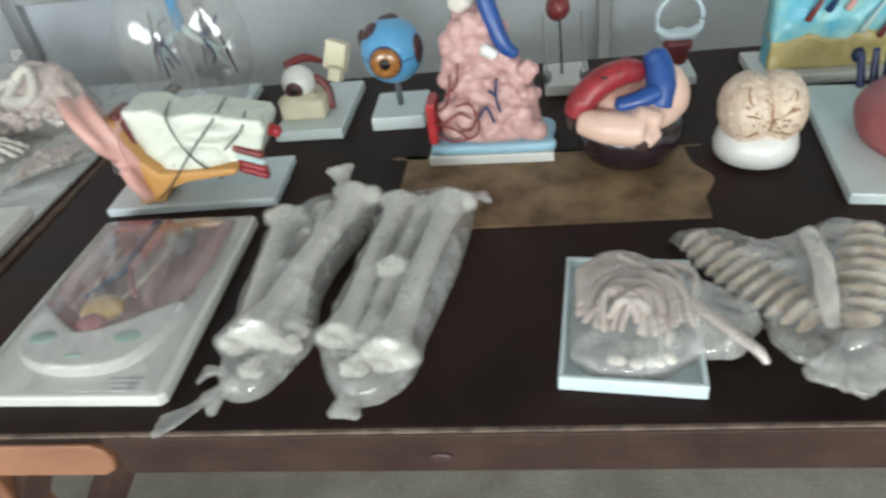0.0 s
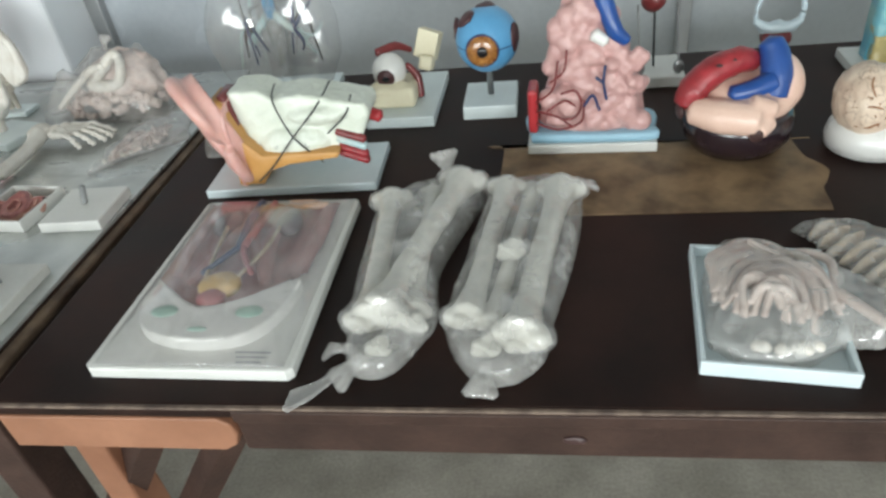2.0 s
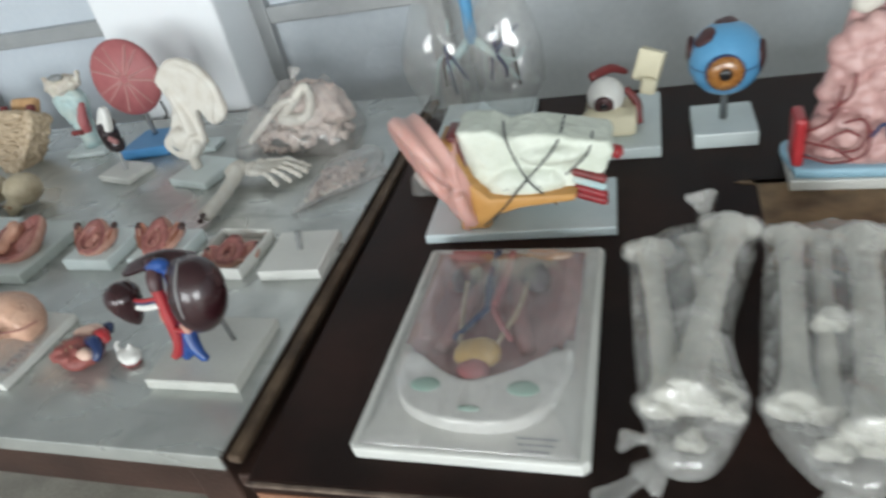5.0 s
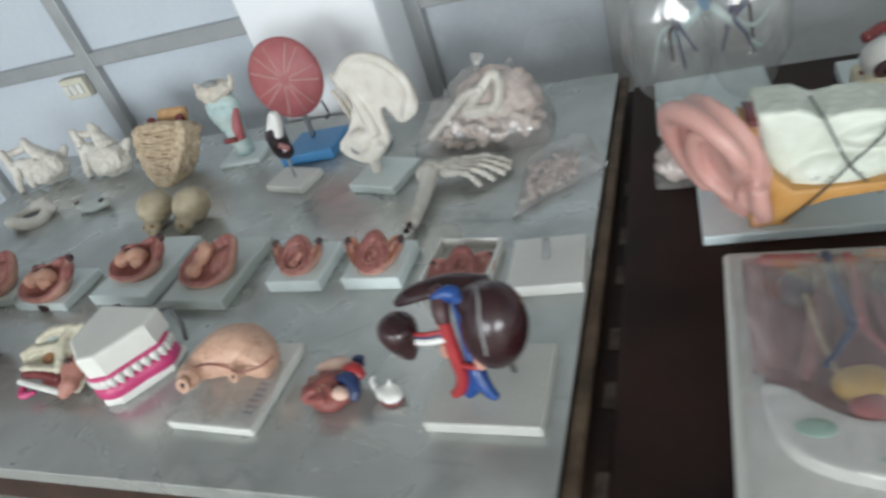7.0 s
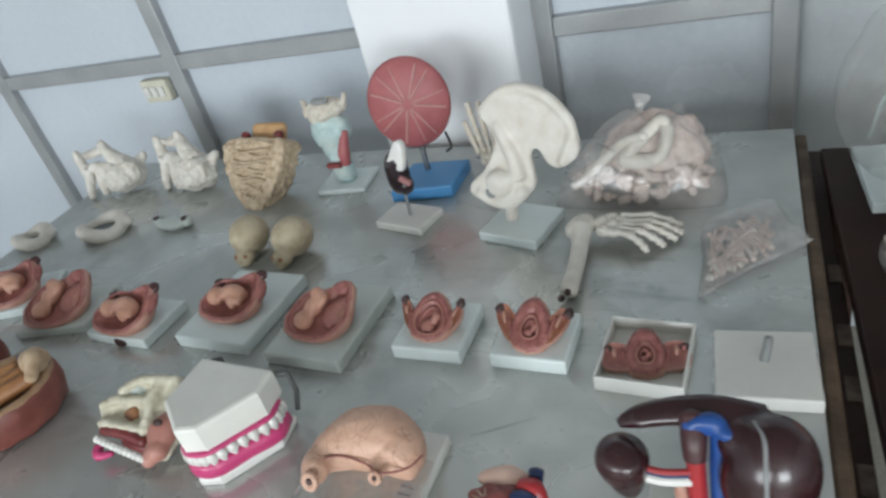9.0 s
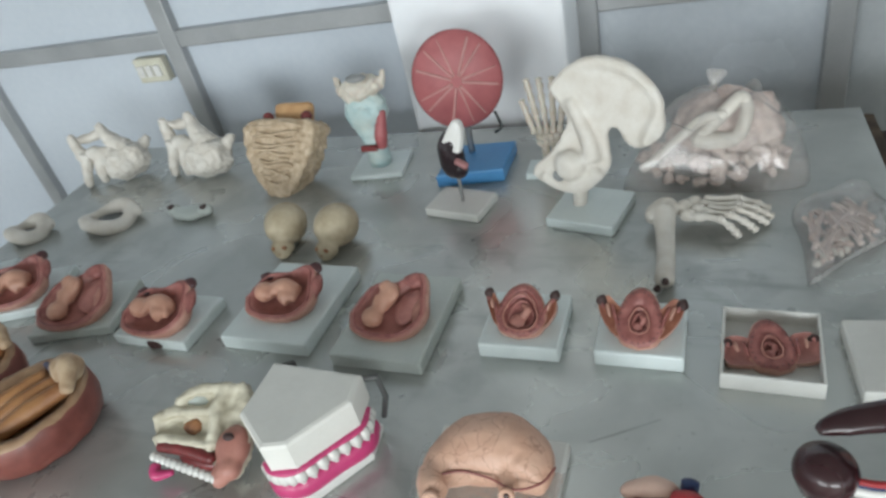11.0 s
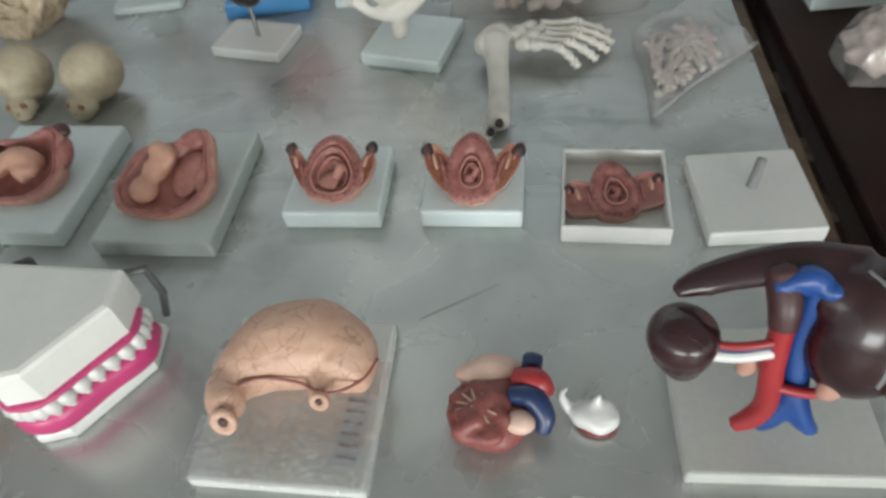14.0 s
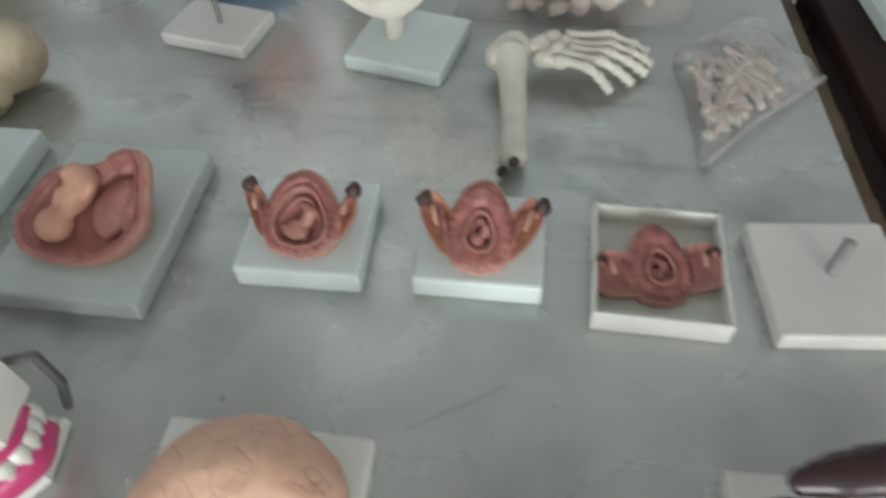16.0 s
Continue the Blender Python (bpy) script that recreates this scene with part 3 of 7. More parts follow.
# ---- steel-topped table ----
t = thing("steel_topped_table", -1.87, 1.2575, 0, 0, "wooden table covered with a dull galvanised steel sheet", "table")
part("tabletop", box(1.86, 1.136, 0.03, 0.004, (0, 0, 0.722)), APRON, t, "dark worn wooden top", smooth=False)
part("steel_sheet", join(box(1.865, 1.142, 0.008, 0.002, (0, 0, ZS - 0.008)), box(1.865, 0.006, 0.03, 0.002, (0, -0.571, ZS - 0.03))), STEEL, t, "dull grey steel sheet with faint stains", smooth=False)
for y in (-0.54, 0.54):
    part("apron", box(1.7, 0.03, 0.09, 0.004, (0, y, 0.632)), APRON, t, smooth=False)
for x in (-0.89, 0.89):
    part("apron", box(0.03, 0.99, 0.09, 0.004, (x, 0, 0.632)), APRON, t, smooth=False)
    for y in (-0.53, 0.53):
        part("leg", box(0.07, 0.07, 0.722, 0.005, (x, y, 0)), APRON, t, smooth=False)
part("edge_strip", box(0.022, 1.13, 0.016, 0.005, (0.9445, 0, 0.734)), WORNRAIL, t, "worn brown wooden edge strip", smooth=False)
part("side_rail", box(0.05, 1.13, 0.03, 0.004, (0.96, 0, 0.68)), APRON, t, "dark wooden side rail", smooth=False)
for i in range(6):
    part("bracket", box(0.018, 0.045, 0.003, 0.001, (0.974, -0.5 + 0.125 * i + 0.02 * (i % 2), 0.7105)), EDGE, t, "small folded steel tab", smooth=False)
part("scuff", join(sweep([(0.476, -0.314, ZS - 0.0003), (0.53, -0.285, ZS - 0.0003), (0.595, -0.248, ZS - 0.0003), (0.656, -0.21, ZS - 0.0003)], [0.0015, 0.003, 0.0022, 0.001], 6, 30, flat=0.15), sweep([(0.50, -0.29, ZS - 0.0003), (0.52, -0.272, ZS - 0.0003), (0.545, -0.27, ZS - 0.0003)], [0.001, 0.0022, 0.001], 6, 16, flat=0.15)), SCUFF, t, "long faint grey scuff on the steel")

# ---- dark table ----
t = thing("dark_wooden_table", -0.874, 0.65, 0, 1.2, "long dark varnished wooden table with a worn front edge", "table")
part("tabletop", box(2.18, 1.08, 0.026, 0.004, (1.09, 0.54, ZD - 0.026)), DARKTOP, t, "dark brown varnished top", smooth=False)
part("front_edge", box(2.18, 0.007, 0.005, 0.002, (1.09, -0.002, ZD - 0.0055)), EDGE, t, "scuffed pale wooden edge", smooth=False)
part("front_board", box(1.83, 0.007, 0.022, 0.003, (1.265, -0.002, ZD - 0.029)), APRON, t, smooth=False)
part("apron", box(1.83, 0.03, 0.068, 0.005, (1.26, 0.02, ZD - 0.097)), APRON, t, "scuffed dark brown rail with a knot", smooth=False)
part("apron", box(2.1, 0.03, 0.085, 0.004, (1.09, 1.04, ZD - 0.115)), APRON, t, smooth=False)
for x in (0.045, 2.13):
    part("apron", box(0.03, 0.9, 0.085, 0.004, (x, 0.54, ZD - 0.115)), APRON, t, smooth=False)
    for y in (0.055, 1.0):
        part("leg", box(0.05, 0.06, ZD - 0.03, 0.005, (x if x > 1 or y > 0.5 else 0.07, y + 0.012, 0)), ORANGE if x < 1 and y < 0.5 else APRON, t, smooth=False)
part("stretcher", moved(plate([(0.0, 0), (0.315, 0), (0.334, 0.012), (0.34, 0.034), (0.334, 0.054), (0.318, 0.064), (0.0, 0.064)], 0.03, 0.003), pose(0.004, 0.03, ZD - 0.092, 90)), ORANGE, t, "orange varnished wooden rail end", smooth=False)
for x0, y in ((0.2, 0.06), (0.33, 0.09)):
    part("brace", sweep([(x0, y, 0.7), (x0 - 0.33, y, 0.7 - 0.52)], [0.03], 4, 6, flat=0.7, up=(0, 1, 0)), APRON, t, "slanting dark wooden brace", smooth=False)
part("knot", blob(0.015, 0.004, 0.007, (0.78, 0.004, ZD - 0.062), 0.002, 80), DARKTIP, t, "dark wood knot")

# worn panel let on the dark top
t = thing("brown_board", 0.06, 1.19, ZD, 0, "thin brown varnished board lying on the dark table", "board")
part("board_sheet", plate([(-0.275, -0.12), (-0.272, -0.122), (0.0, -0.121), (0.22, -0.12), (0.246, -0.116), (0.25, -0.06), (0.262, -0.035), (0.275, 0.0), (0.262, 0.03), (0.25, 0.05), (0.244, 0.11), (0.24, 0.114), (-0.268, 0.115), (-0.272, 0.112)], 0.0015, 0, (0, 0, 0), 60), WORN, t, smooth=False)

# ---- models on the dark table ----
def torso_board():
    t = thing("pelvis_model", -0.597, 0.902, ZD, 0, "pelvis and muscle relief model on a pale board under plastic film", "anatomical model")
    part("board", plate([(-0.14, -0.205), (0.14, -0.205), (0.148, -0.197), (0.143, 0.2), (0.137, 0.206), (-0.137, 0.206), (-0.143, 0.2), (-0.148, -0.197)], 0.02, 0.004), CREAMBASE, t, "scratched off-white board", smooth=False)

    def low(x):
        return -0.096 + 0.062 * min(1.2, abs(x + 0.01) / 0.1) ** 1.5

    def muscle(x, y):
        return 0.026 + 0.003 * noise.noise(Vector((x * 45, y * 5, 1))) + 0.004 * math.cos(x * 62)
    part("muscle_panel", sheet(0.236, 0.28, muscle, 60, 60, (-0.002, 0.04, 0), lambda x, y: y + 0.04 > low(x), 0.01), MUSCLE, t, "mauve ribbed muscle panel")

    rim = [(-0.113, -0.05), (-0.11, -0.1), (-0.085, -0.145), (-0.03, -0.167), (0.03, -0.169), (0.08, -0.15), (0.108, -0.1), (0.116, -0.04), (0.085, -0.05), (0.045, -0.078), (0.01, -0.096), (-0.025, -0.098), (-0.06, -0.08), (-0.088, -0.056)]
    arch = sweep([(-0.102, -0.075, 0.03), (-0.07, -0.132, 0.03), (0.0, -0.15, 0.029), (0.068, -0.132, 0.03), (0.106, -0.07, 0.03)], [0.01, 0.012, 0.013, 0.012, 0.01], 14, 40, flat=0.8)
    lip = sweep([(-0.09, -0.06, 0.03), (-0.05, -0.092, 0.032), (-0.01, -0.106, 0.032), (0.04, -0.088, 0.032), (0.1, -0.052, 0.03)], [0.008, 0.009, 0.01, 0.009, 0.008], 12, 36, flat=0.9)
    part("pelvis_bone", join(plate(rim, 0.025, 0, (0, 0, 0.014), 60), arch, lip), WHITE, t, "glossy white moulded pelvis", voxel=0.0035, soften=8)
    # low green lumps whose colour carries the shade of the pelvis hollows
    for x in (-0.066, 0.062):
        part("socket", blob(0.021, 0.013, 0.004, (x, -0.112, 0.0385), 0.001, 60), MINT, t, "shallow mint-green tint for a shaded socket")
    part("socket", blob(0.015, 0.005, 0.003, (0.0, -0.148, 0.0385), 0.001, 60), MINT, t, "narrow mint-green tint for a shaded hollow")
    part("bladder", blob(0.033, 0.028, 0.016, (-0.01, -0.05, 0.034), 0.002, 50), YELLOW, t, "ochre yellow bladder")
    part("lower_organ", blob(0.023, 0.019, 0.012, (-0.01, -0.08, 0.034), 0.003, 60), DISC, t, "dusty red organ below the bladder")
    for k in (-1, 1):
        part("kidney", blob(0.022, 0.034, 0.013, (-0.006 + k * 0.054, 0.112, 0.036), 0.003, 40, turn=(0, 0, k * 14)), BROWNGREY, t, "dull dark kidney")
        part("ureter", sweep([(-0.006 + k * 0.046, 0.09, 0.042), (-0.006 + k * 0.04, 0.03, 0.04), (-0.01 + k * 0.026, -0.035, 0.04)], [0.003], 8, 20), CREAM, t)
        part("psoas_muscle", sweep([(-0.006 + k * 0.03, 0.1, 0.028), (-0.006 + k * 0.042, 0.02, 0.028), (-0.006 + k * 0.062, -0.035, 0.024)], [0.012, 0.015, 0.01], 12, 24, flat=0.7), PALEMAUVE, t, "pale mauve muscle strand")
        part("iliac_vessel", sweep([(-0.004, 0.04, 0.044), (-0.006 + k * 0.018, 0.005, 0.043), (-0.006 + k * 0.04, -0.028, 0.04)], [0.005, 0.0045, 0.004], 8, 16), DISC if k > 0 else DARKBLUE, t)
        part("side_muscle", sweep([(k * 0.102, 0.17, 0.027), (k * 0.104, 0.06, 0.028), (k * 0.094, -0.02, 0.027)], [0.012, 0.014, 0.01], 12, 24, flat=0.6), PALEMAUVE, t)
    part("aorta", sweep([(0.006, 0.165, 0.04), (0.006, 0.1, 0.045), (0.0, 0.035, 0.045)], [0.006], 10, 16), DISC, t, "dusty red middle vessel")
    part("vena_cava", sweep([(-0.018, 0.168, 0.04), (-0.016, 0.1, 0.044), (-0.008, 0.035, 0.043)], [0.007], 10, 16), DARKBLUE, t, "dark blue middle vein")
    part("liver_edge", sweep([(-0.095, 0.172, 0.032), (-0.05, 0.162, 0.036), (-0.028, 0.17, 0.034)], [0.01, 0.013, 0.008], 10, 16, flat=0.7), DISC, t, "dusty red upper organ edge")
    part("stomach_edge", sweep([(0.03, 0.172, 0.034), (0.07, 0.165, 0.036), (0.096, 0.172, 0.03)], [0.008, 0.011, 0.008], 10, 16, flat=0.7), STOMACH, t)

    def cover(x, y):
        d = max(abs(x) / 0.135, abs(y) / 0.2)
        return 0.021 + 0.036 * max(0, 1 - d ** 4) + 0.004 * noise.noise(Vector((x * 30 + y * 22, y * 9, 4))) * max(0, 1 - d ** 6)
    part("plastic_cover", sheet(0.272, 0.4, cover, 60, 70, (0, 0.003, 0), None, 0.0008), COVERFILM, t, "loose creased plastic film")
    for i in range(3):
        part("print_line", box(0.05 - 0.008 * i, 0.003, 0.0006, 0, (0.085, -0.172 - 0.009 * i, 0.0201)), INK, t, smooth=False)


torso_board()


def ear_model():
    t = thing("ear_model", -0.605, 1.233, ZD, 2.5, "enlarged ear model with pink outer ear on a pale blue base", "anatomical model")
    part("base", box(0.33, 0.16, 0.018, 0.003, (0, 0.004, 0)), BLUEBASE, t, smooth=False)
    # outer ear: a shell facing west, leaning outward
    m = pose(-0.128, -0.018, 0.103, 0, -18, 35) @ pose(0, 0, 0, 90, 0, -90) @ Matrix.Diagonal((1.26, 1.23, 1.0, 1.0))
    rim = [(-0.045, -0.06), (-0.068, -0.02), (-0.074, 0.03), (-0.055, 0.078), (-0.01, 0.1), (0.035, 0.088), (0.058, 0.05), (0.06, 0.0), (0.055, -0.045), (0.035, -0.085), (0.0, -0.1), (-0.03, -0.085)]
    shell = plate([(x * 0.97, y * 0.97) for x, y in rim], 0.03, 0, (0, 0, -0.026), 56)
    helix = sweep([(x * 0.93, y * 0.93, 0.012) for x, y in rim[:6]] + [(0.05, 0.045, 0.008), (0.03, 0.012, 0.004), (0.008, 0.0, 0.0)], [0.01, 0.013, 0.015, 0.016, 0.016, 0.014, 0.013, 0.011, 0.007], 12, 54)
    anti = sweep([(0.012, 0.06, 0.004), (-0.018, 0.048, 0.01), (-0.034, 0.012, 0.014), (-0.028, -0.025, 0.014), (0.0, -0.048, 0.01)], [0.007, 0.011, 0.012, 0.012, 0.009], 12, 30)
    root = sweep([(0.058, 0.0, 0.004), (0.056, -0.03, 0.008), (0.048, -0.06, 0.004)], [0.012, 0.014, 0.012], 12, 20)
    tragus = blob(0.014, 0.018, 0.014, (0.034, -0.03, 0.01))
    lobe = blob(0.032, 0.03, 0.013, (0.004, -0.074, 0.006))
    part("outer_ear", moved(join(shell, helix, anti, root, tragus, lobe), m), PINK, t, "glossy pink rubber outer ear", voxel=0.0035, soften=5)
    part("skin_layer", moved(plate([(-0.05, 0.0), (0.035, 0.0), (0.045, 0.08), (0.045, 0.15), (-0.005, 0.172), (-0.045, 0.14)], 0.012, 0.003, (0, 0, 0), 30), pose(-0.094, -0.014, 0.014, 90, -9, 90)), PINK, t, "cut pink skin edge")
    part("fat_layer", moved(plate([(-0.078, 0.0), (-0.03, 0.0), (-0.012, 0.026), (0.03, 0.038), (0.12, 0.046), (0.125, 0.058), (0.05, 0.06), (-0.02, 0.058), (-0.048, 0.09), (-0.066, 0.16), (-0.086, 0.17), (-0.074, 0.08)], 0.07, 0.004), pose(-0.02, 0.004, 0.02, 90)), OCHRE, t, "ochre fat layer under the bone")
    part("muscle_layer", moved(plate([(-0.082, 0.08), (-0.068, 0.08), (-0.084, 0.17), (-0.098, 0.172)], 0.06, 0.002), pose(0.0, 0.01, 0.02, 90)), DEEPRED, t, "thin red muscle layer")
    side = [(-0.085, 0.192), (-0.03, 0.19), (-0.005, 0.174), (0.05, 0.178), (0.1, 0.166), (0.16, 0.152), (0.166, 0.135), (0.15, 0.1), (0.135, 0.075), (0.1, 0.06), (0.02, 0.055), (-0.035, 0.06), (-0.06, 0.085), (-0.08, 0.14)]
    bone = join(moved(plate(side, 0.09, 0.006), pose(0, 0.052, 0.0, 90)), blob(0.07, 0.03, 0.03, (0.02, -0.03, 0.09), 0.004, 30), blob(0.06, 0.03, 0.02, (0.07, -0.026, 0.14), 0.004, 30))
    part("temporal_bone", bone, GREENBONE, t, "greenish white pitted bone block", voxel=0.0035, soften=4, rugged=0.005)
    for i in range(26):
        x, z = -0.055 + 0.11 * random.random(), 0.065 + 0.03 * random.random()
        part("pore", blob(0.0022, 0.002, 0.0016, (x + 0.01, -0.0605 + 0.022 * (abs(x - 0.01) / 0.065) ** 2 + 0.012 * abs(z - 0.09) / 0.03, z), sub=1), GREYPEG, t)
    for dz, m in ((0.0, AORTARED), (0.016, AQUA), (0.03, DEEPRED), (-0.012, AORTARED)):
        part("nerve_canal", sweep([(0.1, -0.035, 0.075 + dz), (0.15, -0.04, 0.058 + dz)], [0.008], 10), m, t)
    part("canal_end", sweep([(0.155, 0.01, 0.115), (0.175, 0.005, 0.11)], [0.012], 10), RED, t)
    for line in ([(-0.01, 0.01, 0.184), (0.0, -0.044, 0.172), (0.028, -0.062, 0.11), (0.07, -0.056, 0.055)], [(0.09, 0.02, 0.178), (0.075, -0.05, 0.158), (0.028, -0.064, 0.112), (-0.02, -0.07, 0.06), (-0.055, -0.072, 0.03)], [(0.135, -0.02, 0.166), (0.125, -0.045, 0.14), (0.09, -0.058, 0.112)]):
        part("elastic_cord", sweep(line, [0.0016], 6, 28), STRING, t, "thin dark elastic cord")


ear_model()


def clear_lungs():
    t = thing("transparent_lung_model", -0.742, 1.6, ZD, 3, "clear plastic lung model with coloured airways on a pale base", "anatomical model")
    part("base", box(0.215, 0.2, 0.02, 0.003, (0.004, 0, 0)), BASE, t, smooth=False)
    for x, s in ((-0.066, 1.0), (0.068, 0.95)):
        part("lung_shell", blob(0.083 * s, 0.074, 0.155, (x, -0.005, 0.17), 0.012, 16, 4, seed=x * 30), CLEAR, t, "clear glossy plastic lung")
    part("trachea", sweep([(0, 0, 0.34), (0, 0, 0.2)], [0.013], 12), SKYBLUE, t, "pale blue windpipe")
    rnd = random.Random(4)
    for sx in (-1, 1):
        part("bronchus", sweep([(0, 0, 0.21), (sx * 0.03, 0, 0.18), (sx * 0.07, 0.005, 0.14)], [0.011, 0.009, 0.006], 10), AQUA, t)
        for i in range(9):
            a, r = rnd.uniform(0, 6.28), rnd.uniform(0.03, 0.055)
            part("airway", sweep([(sx * 0.045, 0, 0.17), (sx * 0.065 + 0.4 * r * math.cos(a), 0.4 * r * math.sin(a), 0.16 + rnd.uniform(-0.04, 0.06)), (sx * 0.066 + r * math.cos(a), r * math.sin(a), 0.16 + rnd.uniform(-0.09, 0.1))], [0.005, 0.004, 0.002], 7, 10), (DARKBLUE, GREYPEG, BLACKRED, AQUA)[i % 4], t)


clear_lungs()


def long_bone(a, b, r, head=1.9, bend=0.006):
    """A shaft with a flaring knobbed end at either side."""
    a, b = Vector(a), Vector(b)
    d = (b - a).normalized()
    s = d.cross(Vector((0, 0, 1))).normalized()
    m = (a + b) / 2 + Vector((0, 0, bend))
    return join(sweep([a, a.lerp(m, 0.35), m, m.lerp(b, 0.65), b], [r * 1.5, r, r * 0.92, r, r * 1.6], 12, 24), *[blob(r * head, r * head * 0.85, r * head * 0.85, p + s * k * r * 1.1, r * 0.2, 60) for p in (a, b) for k in (-1, 1)])


def tie(at, way, s=1.0):
    """The gathered, knotted end of a plastic bag, fanning out."""
    at, way = Vector(at), Vector(way).normalized()
    side = way.cross(Vector((0, 0, 1))).normalized()
    lumps = [blob(0.014 * s, 0.014 * s, 0.012 * s, at, 0.004, 90)]
    for k in (-1, -0.3, 0.4, 1):
        e = at + way * 0.05 * s + side * 0.02 * k * s
        e.z = at.z + way.z * 0.045 * s if way.z > 0.2 else max(at.z - 0.008, 0.004)
        lumps.append(sweep([at, at.lerp(e, 0.5) + Vector((0, 0, 0.005 * s)), e], [0.008 * s, 0.009 * s, 0.012 * s], 8, 10, flat=0.35))
    return join(*lumps)


def cling(t, shapes, low, material, label, voxel=0.004, soften=10, rugged=0.003):
    """A limp bag drawn tight over the shapes in it."""
    part("bag", join(*shapes, low), material, t, label, voxel=voxel, soften=soften, rugged=rugged)


def bone_bag(x, y, rz, label, outline, bones, knobs, ties, high):
    t = thing("bone_bag", x, y, ZD, rz, label, "bag of bones", "bone bags")
    outline = [(px * 1.06, py * 1.03) for px, py in outline]
    over = [long_bone(a, b, r + 0.003, 1.1) for a, b, r in bones] + [blob(r + 0.002, r * 0.7 + 0.002, r * 0.6 + 0.002, p, r * 0.5, 60) for p, r in knobs]
    cling(t, over, pillow(outline, high * 1.1, 0.009, 24, seed=x * 9, power=0.3), BAGFILM, "milky wrinkled plastic bag")
    for a, b, r in bones:
        part("bone", long_bone(a, b, r, 1.05), BAGBONE, t, voxel=0.003, rugged=0.004)
    for p, r in knobs:
        part("bone_end", blob(r * 0.88, r * 0.66, r * 0.55, p, r * 0.6, 60), BAGBONE, t)
    for p, w, s in ties:
        part("bag_tie", tie(p, w, s), FILM, t, "knotted end of the bag")


bone_bag(-0.327, 0.945, 0, "long plastic leg bones in a milky knotted plastic bag",
         [(-0.085, 0.13), (-0.03, 0.2), (0.06, 0.21), (0.088, 0.16), (0.062, 0.06), (0.04, -0.04), (0.05, -0.13), (0.035, -0.18), (0.0, -0.235), (-0.05, -0.225), (-0.07, -0.12), (-0.08, 0.02)],
         [((-0.058, 0.13, 0.036), (-0.036, -0.16, 0.032), 0.017), ((0.056, 0.178, 0.04), (-0.02, -0.155, 0.036), 0.02), ((0.006, 0.16, 0.03), (0.022, -0.14, 0.026), 0.012)],
         [((-0.042, -0.165, 0.033), 0.024), ((0.028, -0.165, 0.028), 0.02), ((-0.015, -0.205, 0.024), 0.02), ((-0.07, 0.13, 0.035), 0.024)],
         [((0.025, 0.215, 0.03), (-0.2, 0.5, 0.8), 0.9), ((-0.035, -0.225, 0.014), (-0.85, -0.7, 0), 0.8), ((-0.062, -0.2, 0.014), (-1, 0.1, 0), 0.6)], 0.045)
bone_bag(-0.172, 0.94, 0, "long plastic leg bones in a milky closed plastic bag",
         [(-0.045, 0.19), (0.02, 0.215), (0.085, 0.2), (0.095, 0.13), (0.08, 0.0), (0.052, -0.13), (0.04, -0.2), (0.0, -0.24), (-0.05, -0.225), (-0.085, -0.15), (-0.08, -0.06), (-0.06, 0.1)],
         [((-0.022, 0.165, 0.036), (-0.058, -0.15, 0.03), 0.016), ((0.066, 0.15, 0.04), (0.012, -0.185, 0.032), 0.019), ((0.02, 0.17, 0.028), (-0.026, -0.16, 0.026), 0.012)],
         [((-0.005, -0.03, 0.052), 0.024), ((-0.06, -0.155, 0.032), 0.021), ((-0.03, -0.2, 0.028), 0.022), ((0.01, -0.195, 0.028), 0.02), ((0.055, 0.165, 0.036), 0.024)],
         [((-0.03, -0.23, 0.02), (-0.1, -1, 0), 0.75), ((0.09, 0.195, 0.02), (1, 0.25, 0), 0.7)], 0.046)


tail = thing("bag_tail", -0.327, 0.945, ZD, 0, "twisted milky plastic tail of the knotted bone bag", "plastic bag end")
part("ribbon", join(*[sweep([(-0.035, -0.212 + 0.006 * k, 0.016), (-0.06, -0.24 + 0.004 * k, 0.012 + 0.003 * (k % 2)), (-0.085, -0.262 + 0.006 * k, 0.007), (-0.118, -0.285 + 0.012 * k, 0.005)], [0.005, 0.006, 0.007, 0.0085], 8, 22, flat=0.35) for k in (-1, 0, 1)]), FILM, tail, voxel=0.0022, soften=3, rugged=0.005)


def tray(name, x, y, z, rz, sx, sy, h, label, material=BLUEBASE, wall=0.006):
    t = thing(name, x, y, z, rz, label, "tray")
    part("tray_floor", box(sx - 2 * wall, sy - 2 * wall, 0.005, 0), material, t, smooth=False)
    for k in (-1, 1):
        part("tray_side", box(sx, wall, h, 0.0015, (0, k * (sy - wall) / 2, 0)), material, t, smooth=False)
        part("tray_side", box(wall, sy - 2 * wall, h, 0.0015, (k * (sx - wall) / 2, 0, 0)), material, t, smooth=False)
    return t


